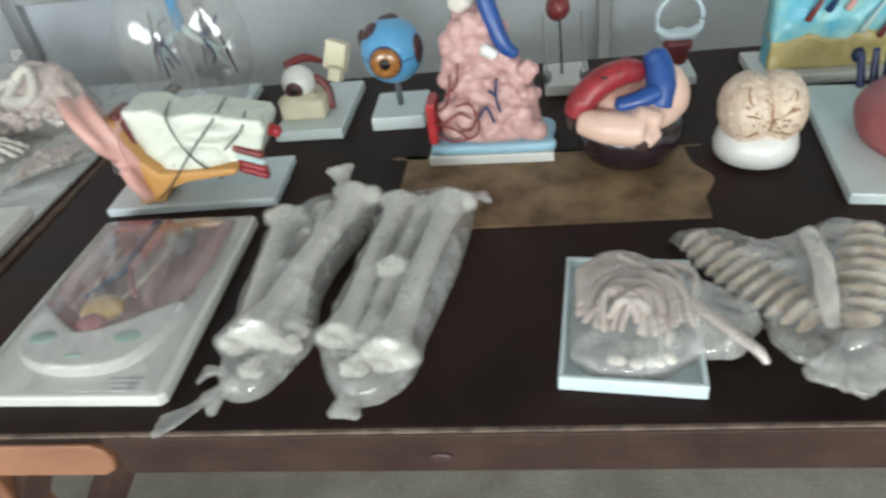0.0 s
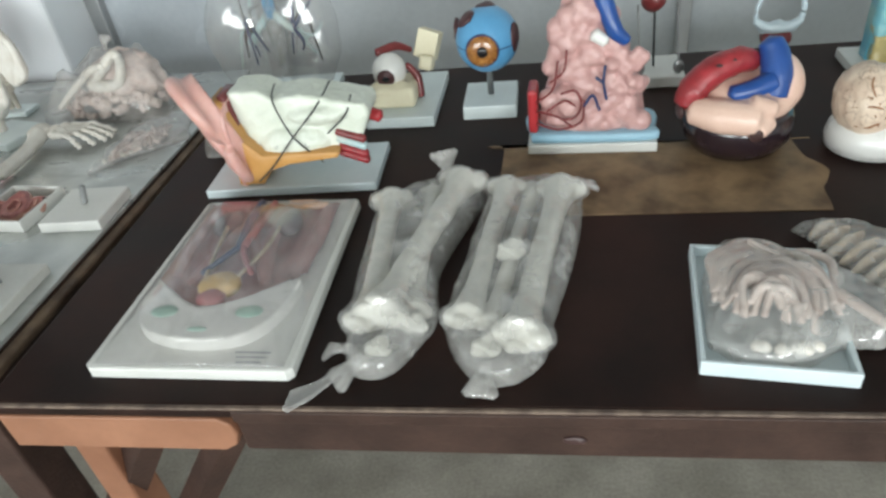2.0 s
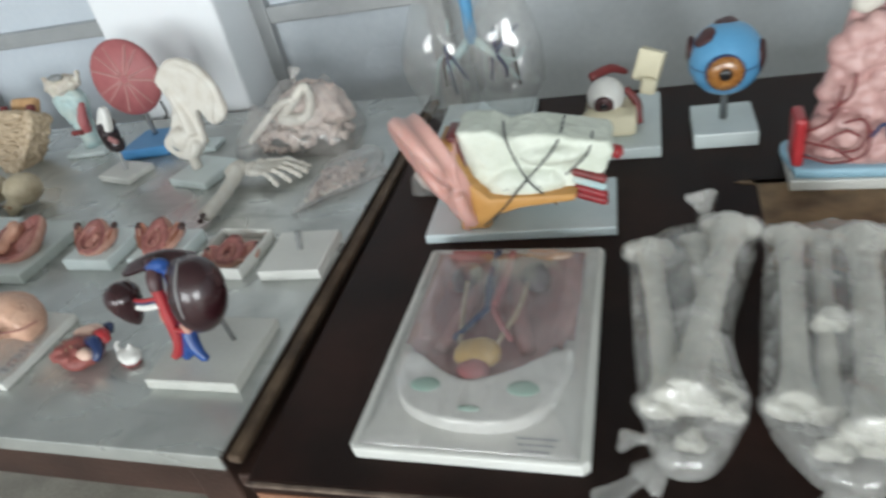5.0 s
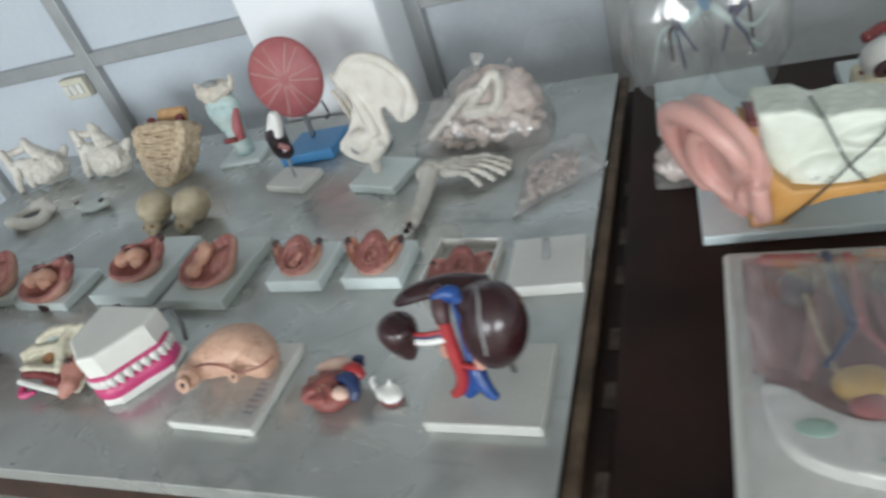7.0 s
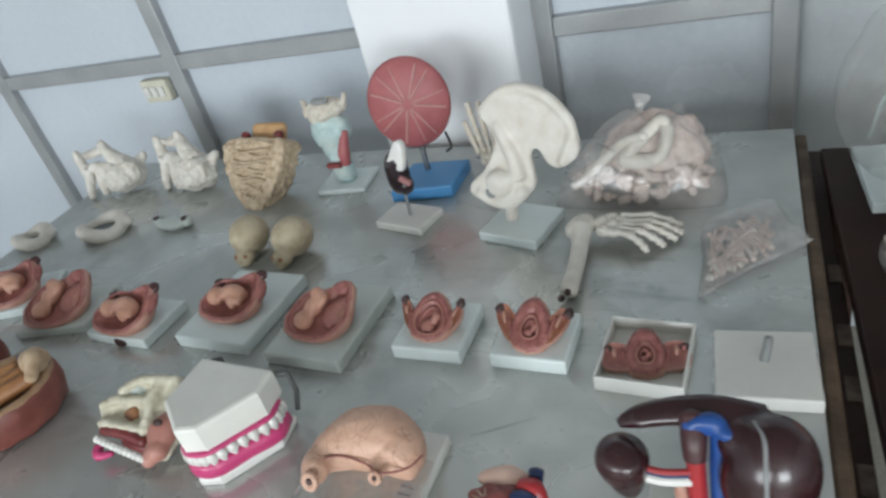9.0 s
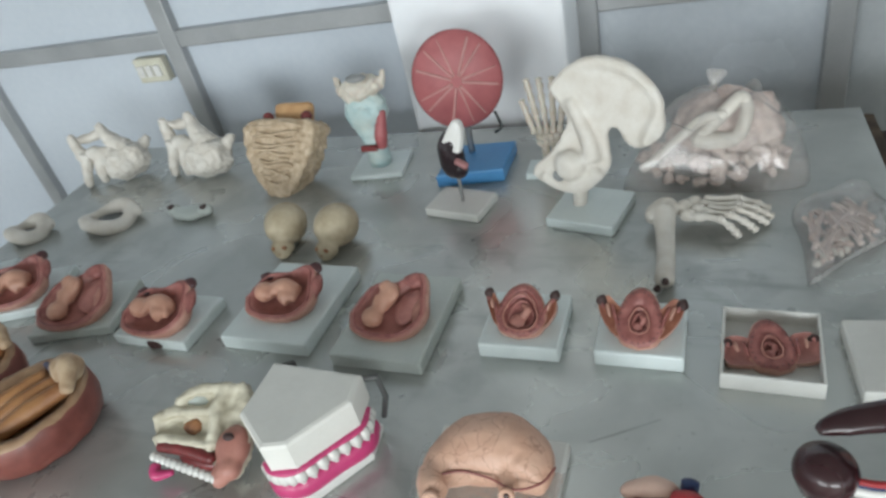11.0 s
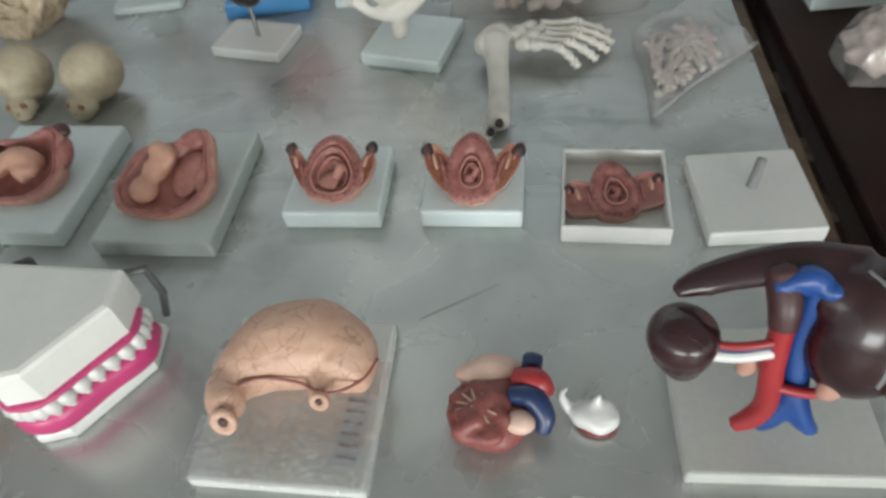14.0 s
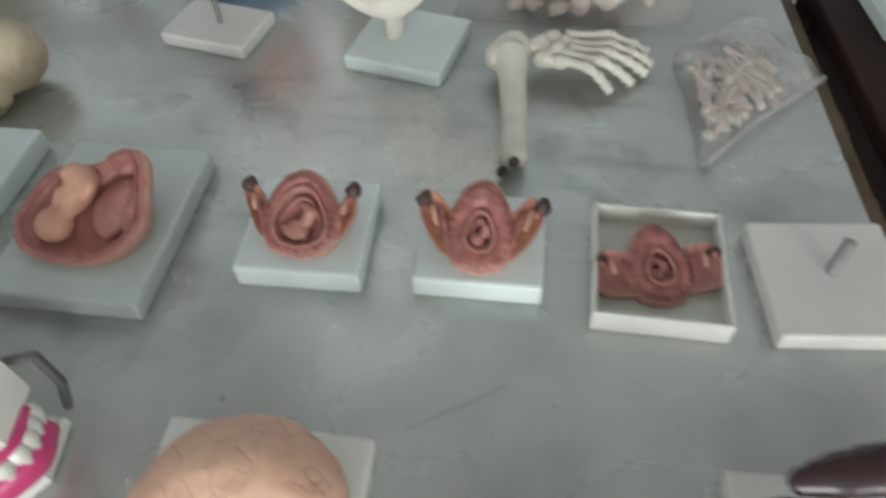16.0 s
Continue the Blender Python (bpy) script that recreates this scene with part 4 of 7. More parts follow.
tray("plastic_tray", 0.149, 0.832, ZD, -5.7, 0.172, 0.236, 0.022, "pale blue shallow plastic tray")
t = thing("rib_bag", 0.154, 0.838, ZD + 0.006, -5.7, "curved rib pieces in a crumpled plastic bag on a tray", "bag of bones")
rnd = random.Random(8)
ribs = []
for i in range(34):
    f = i / 33
    rx, ry = 0.022 + 0.052 * f + rnd.uniform(-0.006, 0.006), 0.05 + 0.1 * f + rnd.uniform(-0.01, 0.01)
    cx, cy, top = rnd.uniform(-0.02, 0.004), -0.07 + rnd.uniform(-0.012, 0.012), 0.058 - 0.02 * f
    turn = Matrix.Rotation(rnd.uniform(-0.5, 0.35), 3, "Z")
    low, far = rnd.uniform(0.1, 0.6), rnd.uniform(2.3, 3.0)
    arch = [turn @ Vector((rx * math.cos(a), ry * math.sin(a), 0.016 + (top - 0.016) * math.sin(max(0.12, a)) ** 0.6)) for a in (low, 0.9, 1.4, 2.0, far)]
    ribs.append([(min(0.075, max(-0.07, cx + p.x)), cy + p.y, p.z) for p in arch])
for i in range(9):
    x0 = -0.02 + 0.012 * i
    ribs.append([(x0, 0.075 - 0.009 * i, 0.05 - 0.002 * i), (x0 + 0.045, 0.04 - 0.012 * i, 0.045 - 0.002 * i), (0.09 + 0.006 * i, -0.01 - 0.008 * i, 0.03), (0.125 + 0.003 * i, -0.035 - 0.006 * i, 0.018)])
for line in ribs:
    part("rib", sweep(line, [0.0038, 0.0055, 0.0055, 0.0042], 8, 24), RIBBONE, t)
for i in range(7):
    part("cartilage", blob(0.009, 0.008, 0.007, (rnd.uniform(-0.065, 0.06), rnd.uniform(-0.1, -0.085), 0.02), 0.003, 60), PALEBONE, t)
cling(t, [sweep(line, [0.0055, 0.0075, 0.0075, 0.006], 8, 24) for line in ribs], pillow([(-0.08, -0.085), (-0.078, 0.03), (-0.06, 0.1), (-0.03, 0.128), (0.005, 0.112), (0.05, 0.085), (0.11, 0.05), (0.158, 0.005), (0.145, -0.03), (0.122, -0.065), (0.07, -0.075), (0.03, -0.108), (-0.04, -0.112)], 0.044, 0.006, 24, seed=3, power=0.38), BAGFILM, "crumpled milky plastic bag", 0.0032, 5)

t = thing("spine_bag", 0.4, 0.88, ZD, 0, "ribbed brownish bone model in a knotted plastic bag", "bag of bones")
bars = []
for i in range(11):
    f = i / 10
    bars.append((-0.14 + 0.11 * f, 0.105 - 0.17 * f, 0.024, 0.018 + 0.03 * math.sin(0.35 + 2.2 * f), 38))
for i in range(8):
    f = i / 7
    bars.append((0.09 - 0.075 * f, 0.105 - 0.18 * f, 0.03, 0.026 + 0.012 * math.sin(3 * f), -4))
for x, y, z, w, a in bars:
    part("rib_segment", blob(w, 0.0075, 0.012, (x, y, z), 0.003, 50, turn=(0, 0, a)), CREAM, t)
part("breast_bone", sweep([(0.005, 0.085, 0.045), (0.0, 0.02, 0.05), (-0.015, -0.05, 0.045), (-0.02, -0.09, 0.035)], [0.012, 0.014, 0.013, 0.009], 10, 24, flat=0.6), PALEBONE, t, "pale flat breast bone", rugged=0.004)
cling(t, [blob(w + 0.005, 0.012, 0.016, (x, y, z), 0.003, 50, turn=(0, 0, a)) for x, y, z, w, a in bars] + [sweep([(0.005, 0.085, 0.046), (-0.015, -0.05, 0.046), (-0.02, -0.1, 0.034)], [0.016, 0.017, 0.011], 10, 20, flat=0.7)], pillow([(-0.172, 0.132), (-0.11, 0.135), (-0.03, 0.1), (0.02, 0.13), (0.07, 0.152), (0.13, 0.125), (0.15, 0.03), (0.1, -0.07), (0.03, -0.125), (-0.02, -0.14), (-0.065, -0.12), (-0.085, -0.08), (-0.085, -0.02), (-0.125, 0.06)], 0.042, 0.01, 26, seed=11, power=0.36), BAGFILM, "crumpled clear plastic bag", 0.004, 5, 0.008)
part("bag_tie", tie((-0.015, -0.125, 0.04), (-0.55, -1, 0), 1.25), FILM, t, "gathered knot of the bag")
part("bag_tie", tie((-0.008, -0.124, 0.042), (0.35, -1, 0), 1.15), FILM, t, "gathered knot of the bag")


def stand(t, sx, sy, h, m=BASE, bev=0.003, at=(0, 0)):
    return part("base", box(sx, sy, h, bev, (*at, 0)), m, t, smooth=False)


def orbit_model():
    t = thing("eye_socket_model", -0.44, 1.54, ZD, 0, "eyeball in a bony socket model on a pale base", "anatomical model")
    stand(t, 0.15, 0.25, 0.024, BASE)
    part("socket_bone", moved(join(box(0.1, 0.1, 0.045, 0.008, (-0.02, -0.03, 0.024)), blob(0.05, 0.03, 0.02, (-0.03, -0.05, 0.06), 0.006, 40)), pose(0, 0, 0)), CARD, t, "cream bone block", voxel=0.004)
    ball = part("eyeball", blob(0.037, 0.037, 0.037, (-0.028, -0.03, 0.093), sub=4), WHITE, t, "veined white eyeball")
    for k in range(3):
        part("iris" if k == 0 else "pupil", moved(lathe([(0.019 - 0.008 * k, -0.003), (0.019 - 0.008 * k, 0.002 + 0.001 * k), (0.012 - 0.006 * k, 0.005 + 0.001 * k)], 20), pose(-0.03, -0.0635, 0.088, 102, 0, 5)), (MAROONPATCH, BLACK, WHITE)[k], ball) if k < 2 else None
    part("eye_muscle", join(sweep([(-0.055, -0.01, 0.125), (-0.02, 0.02, 0.128), (0.01, 0.04, 0.11)], [0.01, 0.01, 0.006], 8), sweep([(0.01, -0.02, 0.1), (0.03, -0.02, 0.07), (0.034, -0.03, 0.03)], [0.007, 0.009, 0.008], 8), sweep([(-0.062, -0.03, 0.075), (-0.03, -0.058, 0.056), (0.008, -0.04, 0.07)], [0.004, 0.004, 0.004], 8)), DEEPRED, t, "dark red eye muscles")
    part("bone_plate", moved(box(0.05, 0.03, 0.062, 0.004, (0, 0, 0)), pose(0.046, 0.01, 0.1, -14, 14, -16)), CARD, t, "cream tilted bone block", smooth=False)
    part("bone_plate", moved(box(0.03, 0.03, 0.03, 0.006), pose(0.05, -0.02, 0.085, -20, 10, -12)), CARD, t, smooth=False)


orbit_model()


def eye_model():
    t = thing("eye_model", -0.251, 1.505, ZD, 1, "large blue eyeball model on a rod and pale base", "anatomical model")
    stand(t, 0.113, 0.13, 0.03, BASE)
    part("rod", lathe([(0.007, 0.03), (0.006, 0.082), (0.009, 0.09)], 12), METAL, t)
    z = 0.15
    ball = part("eyeball", blob(0.065, 0.065, 0.067, (0, 0, z), sub=4), SKYBLUE, t, "glossy sky-blue eyeball")
    part("seam", moved(lathe([(0.0653, -0.001), (0.0653, 0.001), (0.064, 0.001), (0.064, -0.001)], 48), pose(0, 0, z, 4)), DARKBLUE, ball)
    m = pose(-0.006, -0.053, z - 0.004, 88, 0, 0)
    part("sclera_ring", moved(lathe([(0.034, 0), (0.034, 0.006), (0.031, 0.011), (0.02, 0.011)], 32), m), DARKBLUE, ball)
    part("iris", moved(lathe([(0.031, 0.0), (0.031, 0.011), (0.02, 0.0155), (0.01, 0.017)], 32), m), IRIS, ball, "orange brown iris")
    part("pupil", moved(lathe([(0.011, 0.01), (0.011, 0.017), (0.004, 0.0185)], 24), m), BLACK, ball, "dark pupil")
    for p, rr, tu in (((-0.038, -0.018, z + 0.049), (0.022, 0.02, 0.008), (10, -38, 0)), ((0.056, -0.02, z + 0.006), (0.008, 0.02, 0.03), (0, 0, -14)), ((-0.06, 0.005, z + 0.02), (0.008, 0.02, 0.025), (0, 0, 0)), ((0.0, 0.01, z + 0.062), (0.022, 0.02, 0.008), (0, 0, 0))):
        part("eye_muscle", blob(*rr, p, 0.003, 60, turn=tu), MAROONPATCH, ball, "dark maroon muscle patch")


eye_model()


def alveoli_model():
    t = thing("lung_alveoli_model", -0.047, 1.335, ZD, -1.5, "salmon pink alveoli cluster model with vessels on a white base", "anatomical model")
    stand(t, 0.235, 0.12, 0.02, CREAMBASE)
    part("blue_layer", plate([(-0.11, -0.055), (0.1, -0.055), (0.115, -0.02), (0.1, 0.055), (-0.11, 0.055)], 0.018, 0.005, (0, 0, 0.02), 30), PALEBLUE, t, "pale blue base layer")
    rnd = random.Random(3)
    lumps = [sweep([(0.0, 0.0, 0.045), (0.0, 0.0, 0.13), (-0.015, 0.0, 0.2), (-0.03, 0.0, 0.28)], [0.1, 0.082, 0.055, 0.024], 24, 30, flat=0.52, up=(0, 1, 0))]
    for i in range(95):
        z = 0.05 + 0.225 * rnd.random() ** 1.25
        w = 0.1 * (1 - ((z - 0.04) / 0.27)) ** 0.75 + 0.012
        cx = -0.13 * max(0, z - 0.12)
        x = cx + 0.9 * w * rnd.uniform(-1, 1)
        y = -0.046 * math.sqrt(max(0, 1 - ((x - cx) / (w + 0.005)) ** 2)) * rnd.uniform(0.8, 1.0) * (0.55 + 0.45 * w / 0.11)
        lumps.append(blob(*[rnd.uniform(0.014, 0.021)] * 3, (x, y, z), sub=2))
    for i in range(30):
        lumps.append(blob(*[rnd.uniform(0.009, 0.013)] * 3, (0.055 + rnd.uniform(-0.035, 0.035), -0.045 + rnd.uniform(-0.012, 0.012), 0.15 + rnd.uniform(-0.04, 0.04)), sub=2))
    part("alveoli", join(*lumps), ALVEOLI, t, "cluster of rounded salmon pink sacs", voxel=0.0032, soften=2)
    part("red_side", box(0.018, 0.06, 0.085, 0.006, (-0.107, -0.015, 0.036)), RED, t, "red cut side", smooth=False)
    part("blue_vessel", sweep([(0.0, -0.02, 0.32), (0.018, -0.035, 0.265), (0.035, -0.045, 0.225), (0.055, -0.045, 0.205)], [0.016, 0.016, 0.014, 0.01], 12, 24), BLUE, t, "thick blue vessel")
    part("bronchus_end", sweep([(0.0, -0.05, 0.222), (0.02, -0.05, 0.208)], [0.012, 0.01], 12), WHITE, t)
    part("bronchus_top", blob(0.022, 0.02, 0.02, (-0.035, -0.015, 0.295), 0.005, 50), PALEBONE, t)
    for line in ([(-0.1, -0.05, 0.06), (-0.06, -0.066, 0.055), (-0.02, -0.068, 0.07), (-0.015, -0.066, 0.11)], [(-0.1, -0.045, 0.1), (-0.07, -0.06, 0.13), (-0.06, -0.055, 0.18)], [(-0.08, -0.062, 0.09), (-0.05, -0.066, 0.11), (-0.03, -0.066, 0.1)], [(-0.1, -0.05, 0.085), (-0.06, -0.068, 0.08), (-0.035, -0.07, 0.06)], [(-0.055, -0.068, 0.125), (-0.03, -0.069, 0.13), (-0.02, -0.069, 0.105), (-0.03, -0.069, 0.08), (-0.055, -0.069, 0.075)], [(-0.075, -0.055, 0.14), (-0.05, -0.062, 0.165), (-0.045, -0.058, 0.2)]):
        part("vein", sweep(line, [0.0022], 6, 20), DEEPRED, t)
    for line in ([(0.02, -0.06, 0.17), (0.018, -0.064, 0.14), (0.024, -0.066, 0.11)], [(0.018, -0.064, 0.14), (0.005, -0.062, 0.15)], [(-0.015, -0.068, 0.1), (0.0, -0.068, 0.12), (0.012, -0.066, 0.09)]):
        part("vein", sweep(line, [0.0028], 6, 16), DARKBLUE, t)


alveoli_model()


def heart_model():
    t = thing("heart_model", 0.203, 1.287, ZD, -6, "peach heart model with red and blue vessels in dark bowl", "anatomical model")
    t.scale = (0.93, 0.93, 0.9)
    part("bowl", lathe([(0.05, 0.0), (0.08, 0.01), (0.096, 0.035), (0.1, 0.066), (0.094, 0.084), (0.08, 0.088), (0.03, 0.088)], 36), BLACKRED, t, "dark brown round bowl")
    part("heart_body", join(blob(0.094, 0.08, 0.05, (0.004, 0.006, 0.105), 0.004, 20, 4), blob(0.046, 0.05, 0.06, (0.062, 0.012, 0.125), 0.003, 20), sweep([(-0.088, -0.058, 0.106), (-0.04, -0.076, 0.102), (0.02, -0.08, 0.096)], [0.026, 0.033, 0.031], 14, 20), sweep([(0.01, -0.07, 0.118), (0.05, -0.066, 0.112)], [0.024, 0.016], 12), sweep([(0.04, -0.065, 0.085), (0.022, -0.092, 0.078)], [0.02, 0.017], 12)), PEACH, t, "smooth peach heart wall", voxel=0.0045, soften=5)
    part("aorta", sweep([(-0.096, -0.045, 0.112), (-0.086, -0.04, 0.142), (-0.055, -0.025, 0.17), (-0.012, -0.005, 0.182), (0.012, 0.012, 0.17)], [0.026, 0.028, 0.027, 0.024, 0.02], 16, 30), AORTARED, t, "thick dull red aorta", rugged=0.006)
    part("blue_vessel", sweep([(0.048, -0.03, 0.12), (0.052, -0.014, 0.155), (0.046, 0.002, 0.188), (0.037, 0.01, 0.21)], [0.026, 0.028, 0.025, 0.021], 16, 26), BLUE, t, "blue vein")
    part("blue_vessel", sweep([(0.045, -0.03, 0.15), (0.01, -0.045, 0.14), (-0.024, -0.052, 0.134)], [0.02, 0.018, 0.016], 14, 20), BLUE, t)
    for p in ((-0.05, -0.045, 0.187), (-0.025, -0.03, 0.192)):
        part("vessel_hole", blob(0.006, 0.005, 0.003, p), DARKTIP, t)
    part("vessel_hole", moved(lathe([(0.012, 0), (0.012, 0.004), (0.009, 0.005)], 16), pose(0.019, -0.1, 0.076, 95)), DARKTIP, t)
    part("vessel_hole", moved(lathe([(0.015, 0), (0.015, 0.004), (0.011, 0.005)], 16), pose(-0.108, -0.056, 0.104, 90, 0, -70)), DARKTIP, t)


heart_model()


def brain_model():
    t = thing("brain_model", 0.416, 1.262, ZD, 0, "cream brain model with veins on a white base", "anatomical model")
    t.scale = (0.88, 0.88, 0.95)
    part("base", lathe([(0.06, 0), (0.076, 0.008), (0.08, 0.025), (0.076, 0.045), (0.066, 0.06), (0.05, 0.065)], 36), WHITE, t, "rounded white base")
    for sx in (-1, 1):
        part("hemisphere", blob(0.052, 0.07, 0.064, (sx * 0.027, -0.004, 0.098), 0.0045, 46, 5, seed=sx * 3, folds=True), BRAIN, t, "furrowed cream brain half")

    def skin(x, z):
        u = ((abs(x) - 0.027) / 0.052) ** 2 + ((z - 0.098) / 0.064) ** 2
        return (x, -0.004 - 0.0712 * math.sqrt(max(0.02, 1 - u)), z)
    rnd = random.Random(6)
    for line in ([(0.0, 0.05), (0.002, 0.09), (0.0, 0.13), (0.0, 0.155)], [(-0.004, 0.098), (-0.035, 0.112), (-0.066, 0.104)], [(0.004, 0.1), (0.034, 0.118), (0.064, 0.112)], [(-0.03, 0.115), (-0.042, 0.14), (-0.038, 0.152)], [(0.028, 0.117), (0.04, 0.138), (0.036, 0.152)], [(-0.012, 0.094), (-0.034, 0.075), (-0.056, 0.07)], [(0.01, 0.09), (0.03, 0.074), (0.056, 0.076)]):
        part("groove", sweep([skin(*p) for p in line], [0.0016, 0.0022, 0.0012], 6, 20), TUBELINE, t, "dark winding groove")
    for k in range(12):
        x, z = rnd.uniform(-0.06, 0.06), rnd.uniform(0.07, 0.14)
        part("vein", sweep([skin(x, z), skin(x + rnd.uniform(-0.012, 0.012), z + rnd.uniform(-0.012, 0.012)), skin(x + rnd.uniform(-0.02, 0.02), z + rnd.uniform(-0.02, 0.02))], [0.0009], 6, 12), TUBELINE, t)


brain_model()

t = thing("sphere_on_rod_model", 0.11, 1.62, ZD, 0, "small dark red ball on a rod above a white base", "anatomical model")
stand(t, 0.1, 0.13, 0.024, CREAMBASE)
part("rod", sweep([(-0.01, 0, 0.02), (-0.015, 0.005, 0.16)], [0.0025], 8), STRING, t)
part("ball", blob(0.026, 0.026, 0.028, (-0.018, 0.005, 0.17), 0.002, 50), DEEPRED, t, "dark red ball")
for x in (-0.045, 0.035):
    part("spoon", join(blob(0.011, 0.005, 0.016, (x, -0.05, 0.04)), sweep([(x, -0.048, 0.05), (x - 0.005, 0.0, 0.16)], [0.0022], 8)), METAL, t, "small grey metal spoon shape")

t = thing("ear_bones_model", 0.342, 1.61, ZD, 0, "pale blue ring model on a brick red block and base", "anatomical model")
stand(t, 0.075, 0.09, 0.022, BASE)
part("block", join(box(0.045, 0.03, 0.05, 0.01, (0, 0, 0.03)), box(0.06, 0.04, 0.028, 0.01, (0, 0, 0.062))), DEEPRED, t, "brick red block", voxel=0.004)
part("rod", lathe([(0.004, 0.02), (0.004, 0.04)], 8), METAL, t)
part("ring", sweep([(0.0 + 0.046 * math.cos(a), 0.0, 0.13 + 0.05 * math.sin(a)) for a in np.linspace(-1.2 - 3.14 * 0.5 + 1.2, 4.4, 14)], [0.008, 0.006, 0.0045, 0.004, 0.0045, 0.006], 10, 50), PALEAQUA, t, "whitish blue open ring")
part("ring_foot", join(blob(0.026, 0.016, 0.014, (0, 0, 0.098), 0.005, 60), sweep([(-0.045, 0, 0.112), (-0.02, -0.004, 0.098), (0.02, -0.004, 0.098), (0.045, 0, 0.112)], [0.008, 0.012, 0.012, 0.008], 10, 20)), PALEAQUA, t, voxel=0.003)

t = thing("tissue_relief_model", 0.67, 1.6, ZD, -1, "blue and yellow painted tissue section model on a white base", "anatomical model")
stand(t, 0.36, 0.14, 0.022, CREAMBASE)
part("relief_block", moved(sheet(0.3, 0.3, lambda x, y: 0.006 * noise.noise(Vector((x * 30, y * 30, 2))) + 0.004 * noise.noise(Vector((x * 80, y * 80, 7))), 44, 44, (0, 0, 0), None, 0.06), pose(0.0, -0.032, 0.172, 90)), RELIEF, t, "uneven blue painted tissue block")
part("relief_foot", moved(sheet(0.3, 0.07, lambda x, y: 0.004 + 0.005 * noise.noise(Vector((x * 40, y * 40, 2))) - (0.02 if y > 0.028 + 0.008 * math.sin(x * 60) else 0), 44, 14, (0, 0, 0), None, 0.02), pose(0.0, -0.034, 0.058, 90)), RELIEFLOW, t, "yellow lower layer")
rnd = random.Random(12)
for i in range(7):
    x, z = -0.09 + 0.035 * i, 0.08 + 0.09 * rnd.random()
    part("gland", sweep([(x, -0.038, z), (x + 0.012, -0.045, z + 0.03), (x + 0.03, -0.04, z + 0.06)], [0.007, 0.005, 0.003], 8, 14), (DEEPRED, DARKBLUE, PINK, AQUA)[i % 4], t)
part("gland", blob(0.012, 0.01, 0.016, (0.02, -0.04, 0.045)), DARKBLUE, t)

t = thing("red_organ_model", 0.671, 1.275, ZD, -7, "red rounded organ section on a pale grey board", "anatomical model")
stand(t, 0.27, 0.4, 0.02, BASE)
part("organ", join(blob(0.115, 0.13, 0.07, (0.02, -0.02, 0.06), 0.006, 14, 4), sweep([(-0.06, -0.05, 0.11), (0.0, 0.03, 0.128), (0.09, 0.03, 0.11)], [0.008, 0.01, 0.008], 10, 24)), DISC, t, "smooth deep pink organ", voxel=0.006)
part("organ_core", blob(0.07, 0.05, 0.03, (0.04, -0.06, 0.105), 0.006, 30), RED, t, "bright red inner part")
for k in range(5):
    part("vessel_tip", sweep([(-0.06 + 0.02 * k, 0.1, 0.06), (-0.065 + 0.022 * k, 0.12, 0.115 + 0.008 * (k % 2))], [0.008, 0.006], 8), DARKBLUE, t, "dark blue vessel stump")

t = thing("small_bone_bag", -0.79, 1.365, ZD, 10, "small pinkish bone piece wrapped in clear plastic beside the ear", "bag of bones")
part("bone_piece", blob(0.048, 0.044, 0.034, (0, 0, 0.034), 0.014, 40, 5), PINKBONE, t, "rough pinkish bone piece", rugged=0.014)
part("bag", pillow([(-0.058, -0.042), (-0.048, 0.036), (0.0, 0.052), (0.052, 0.036), (0.052, -0.028), (0.0, -0.053)], 0.066, 0.005, 40, seed=2), HEAPFILM, t, "clear crumpled film")

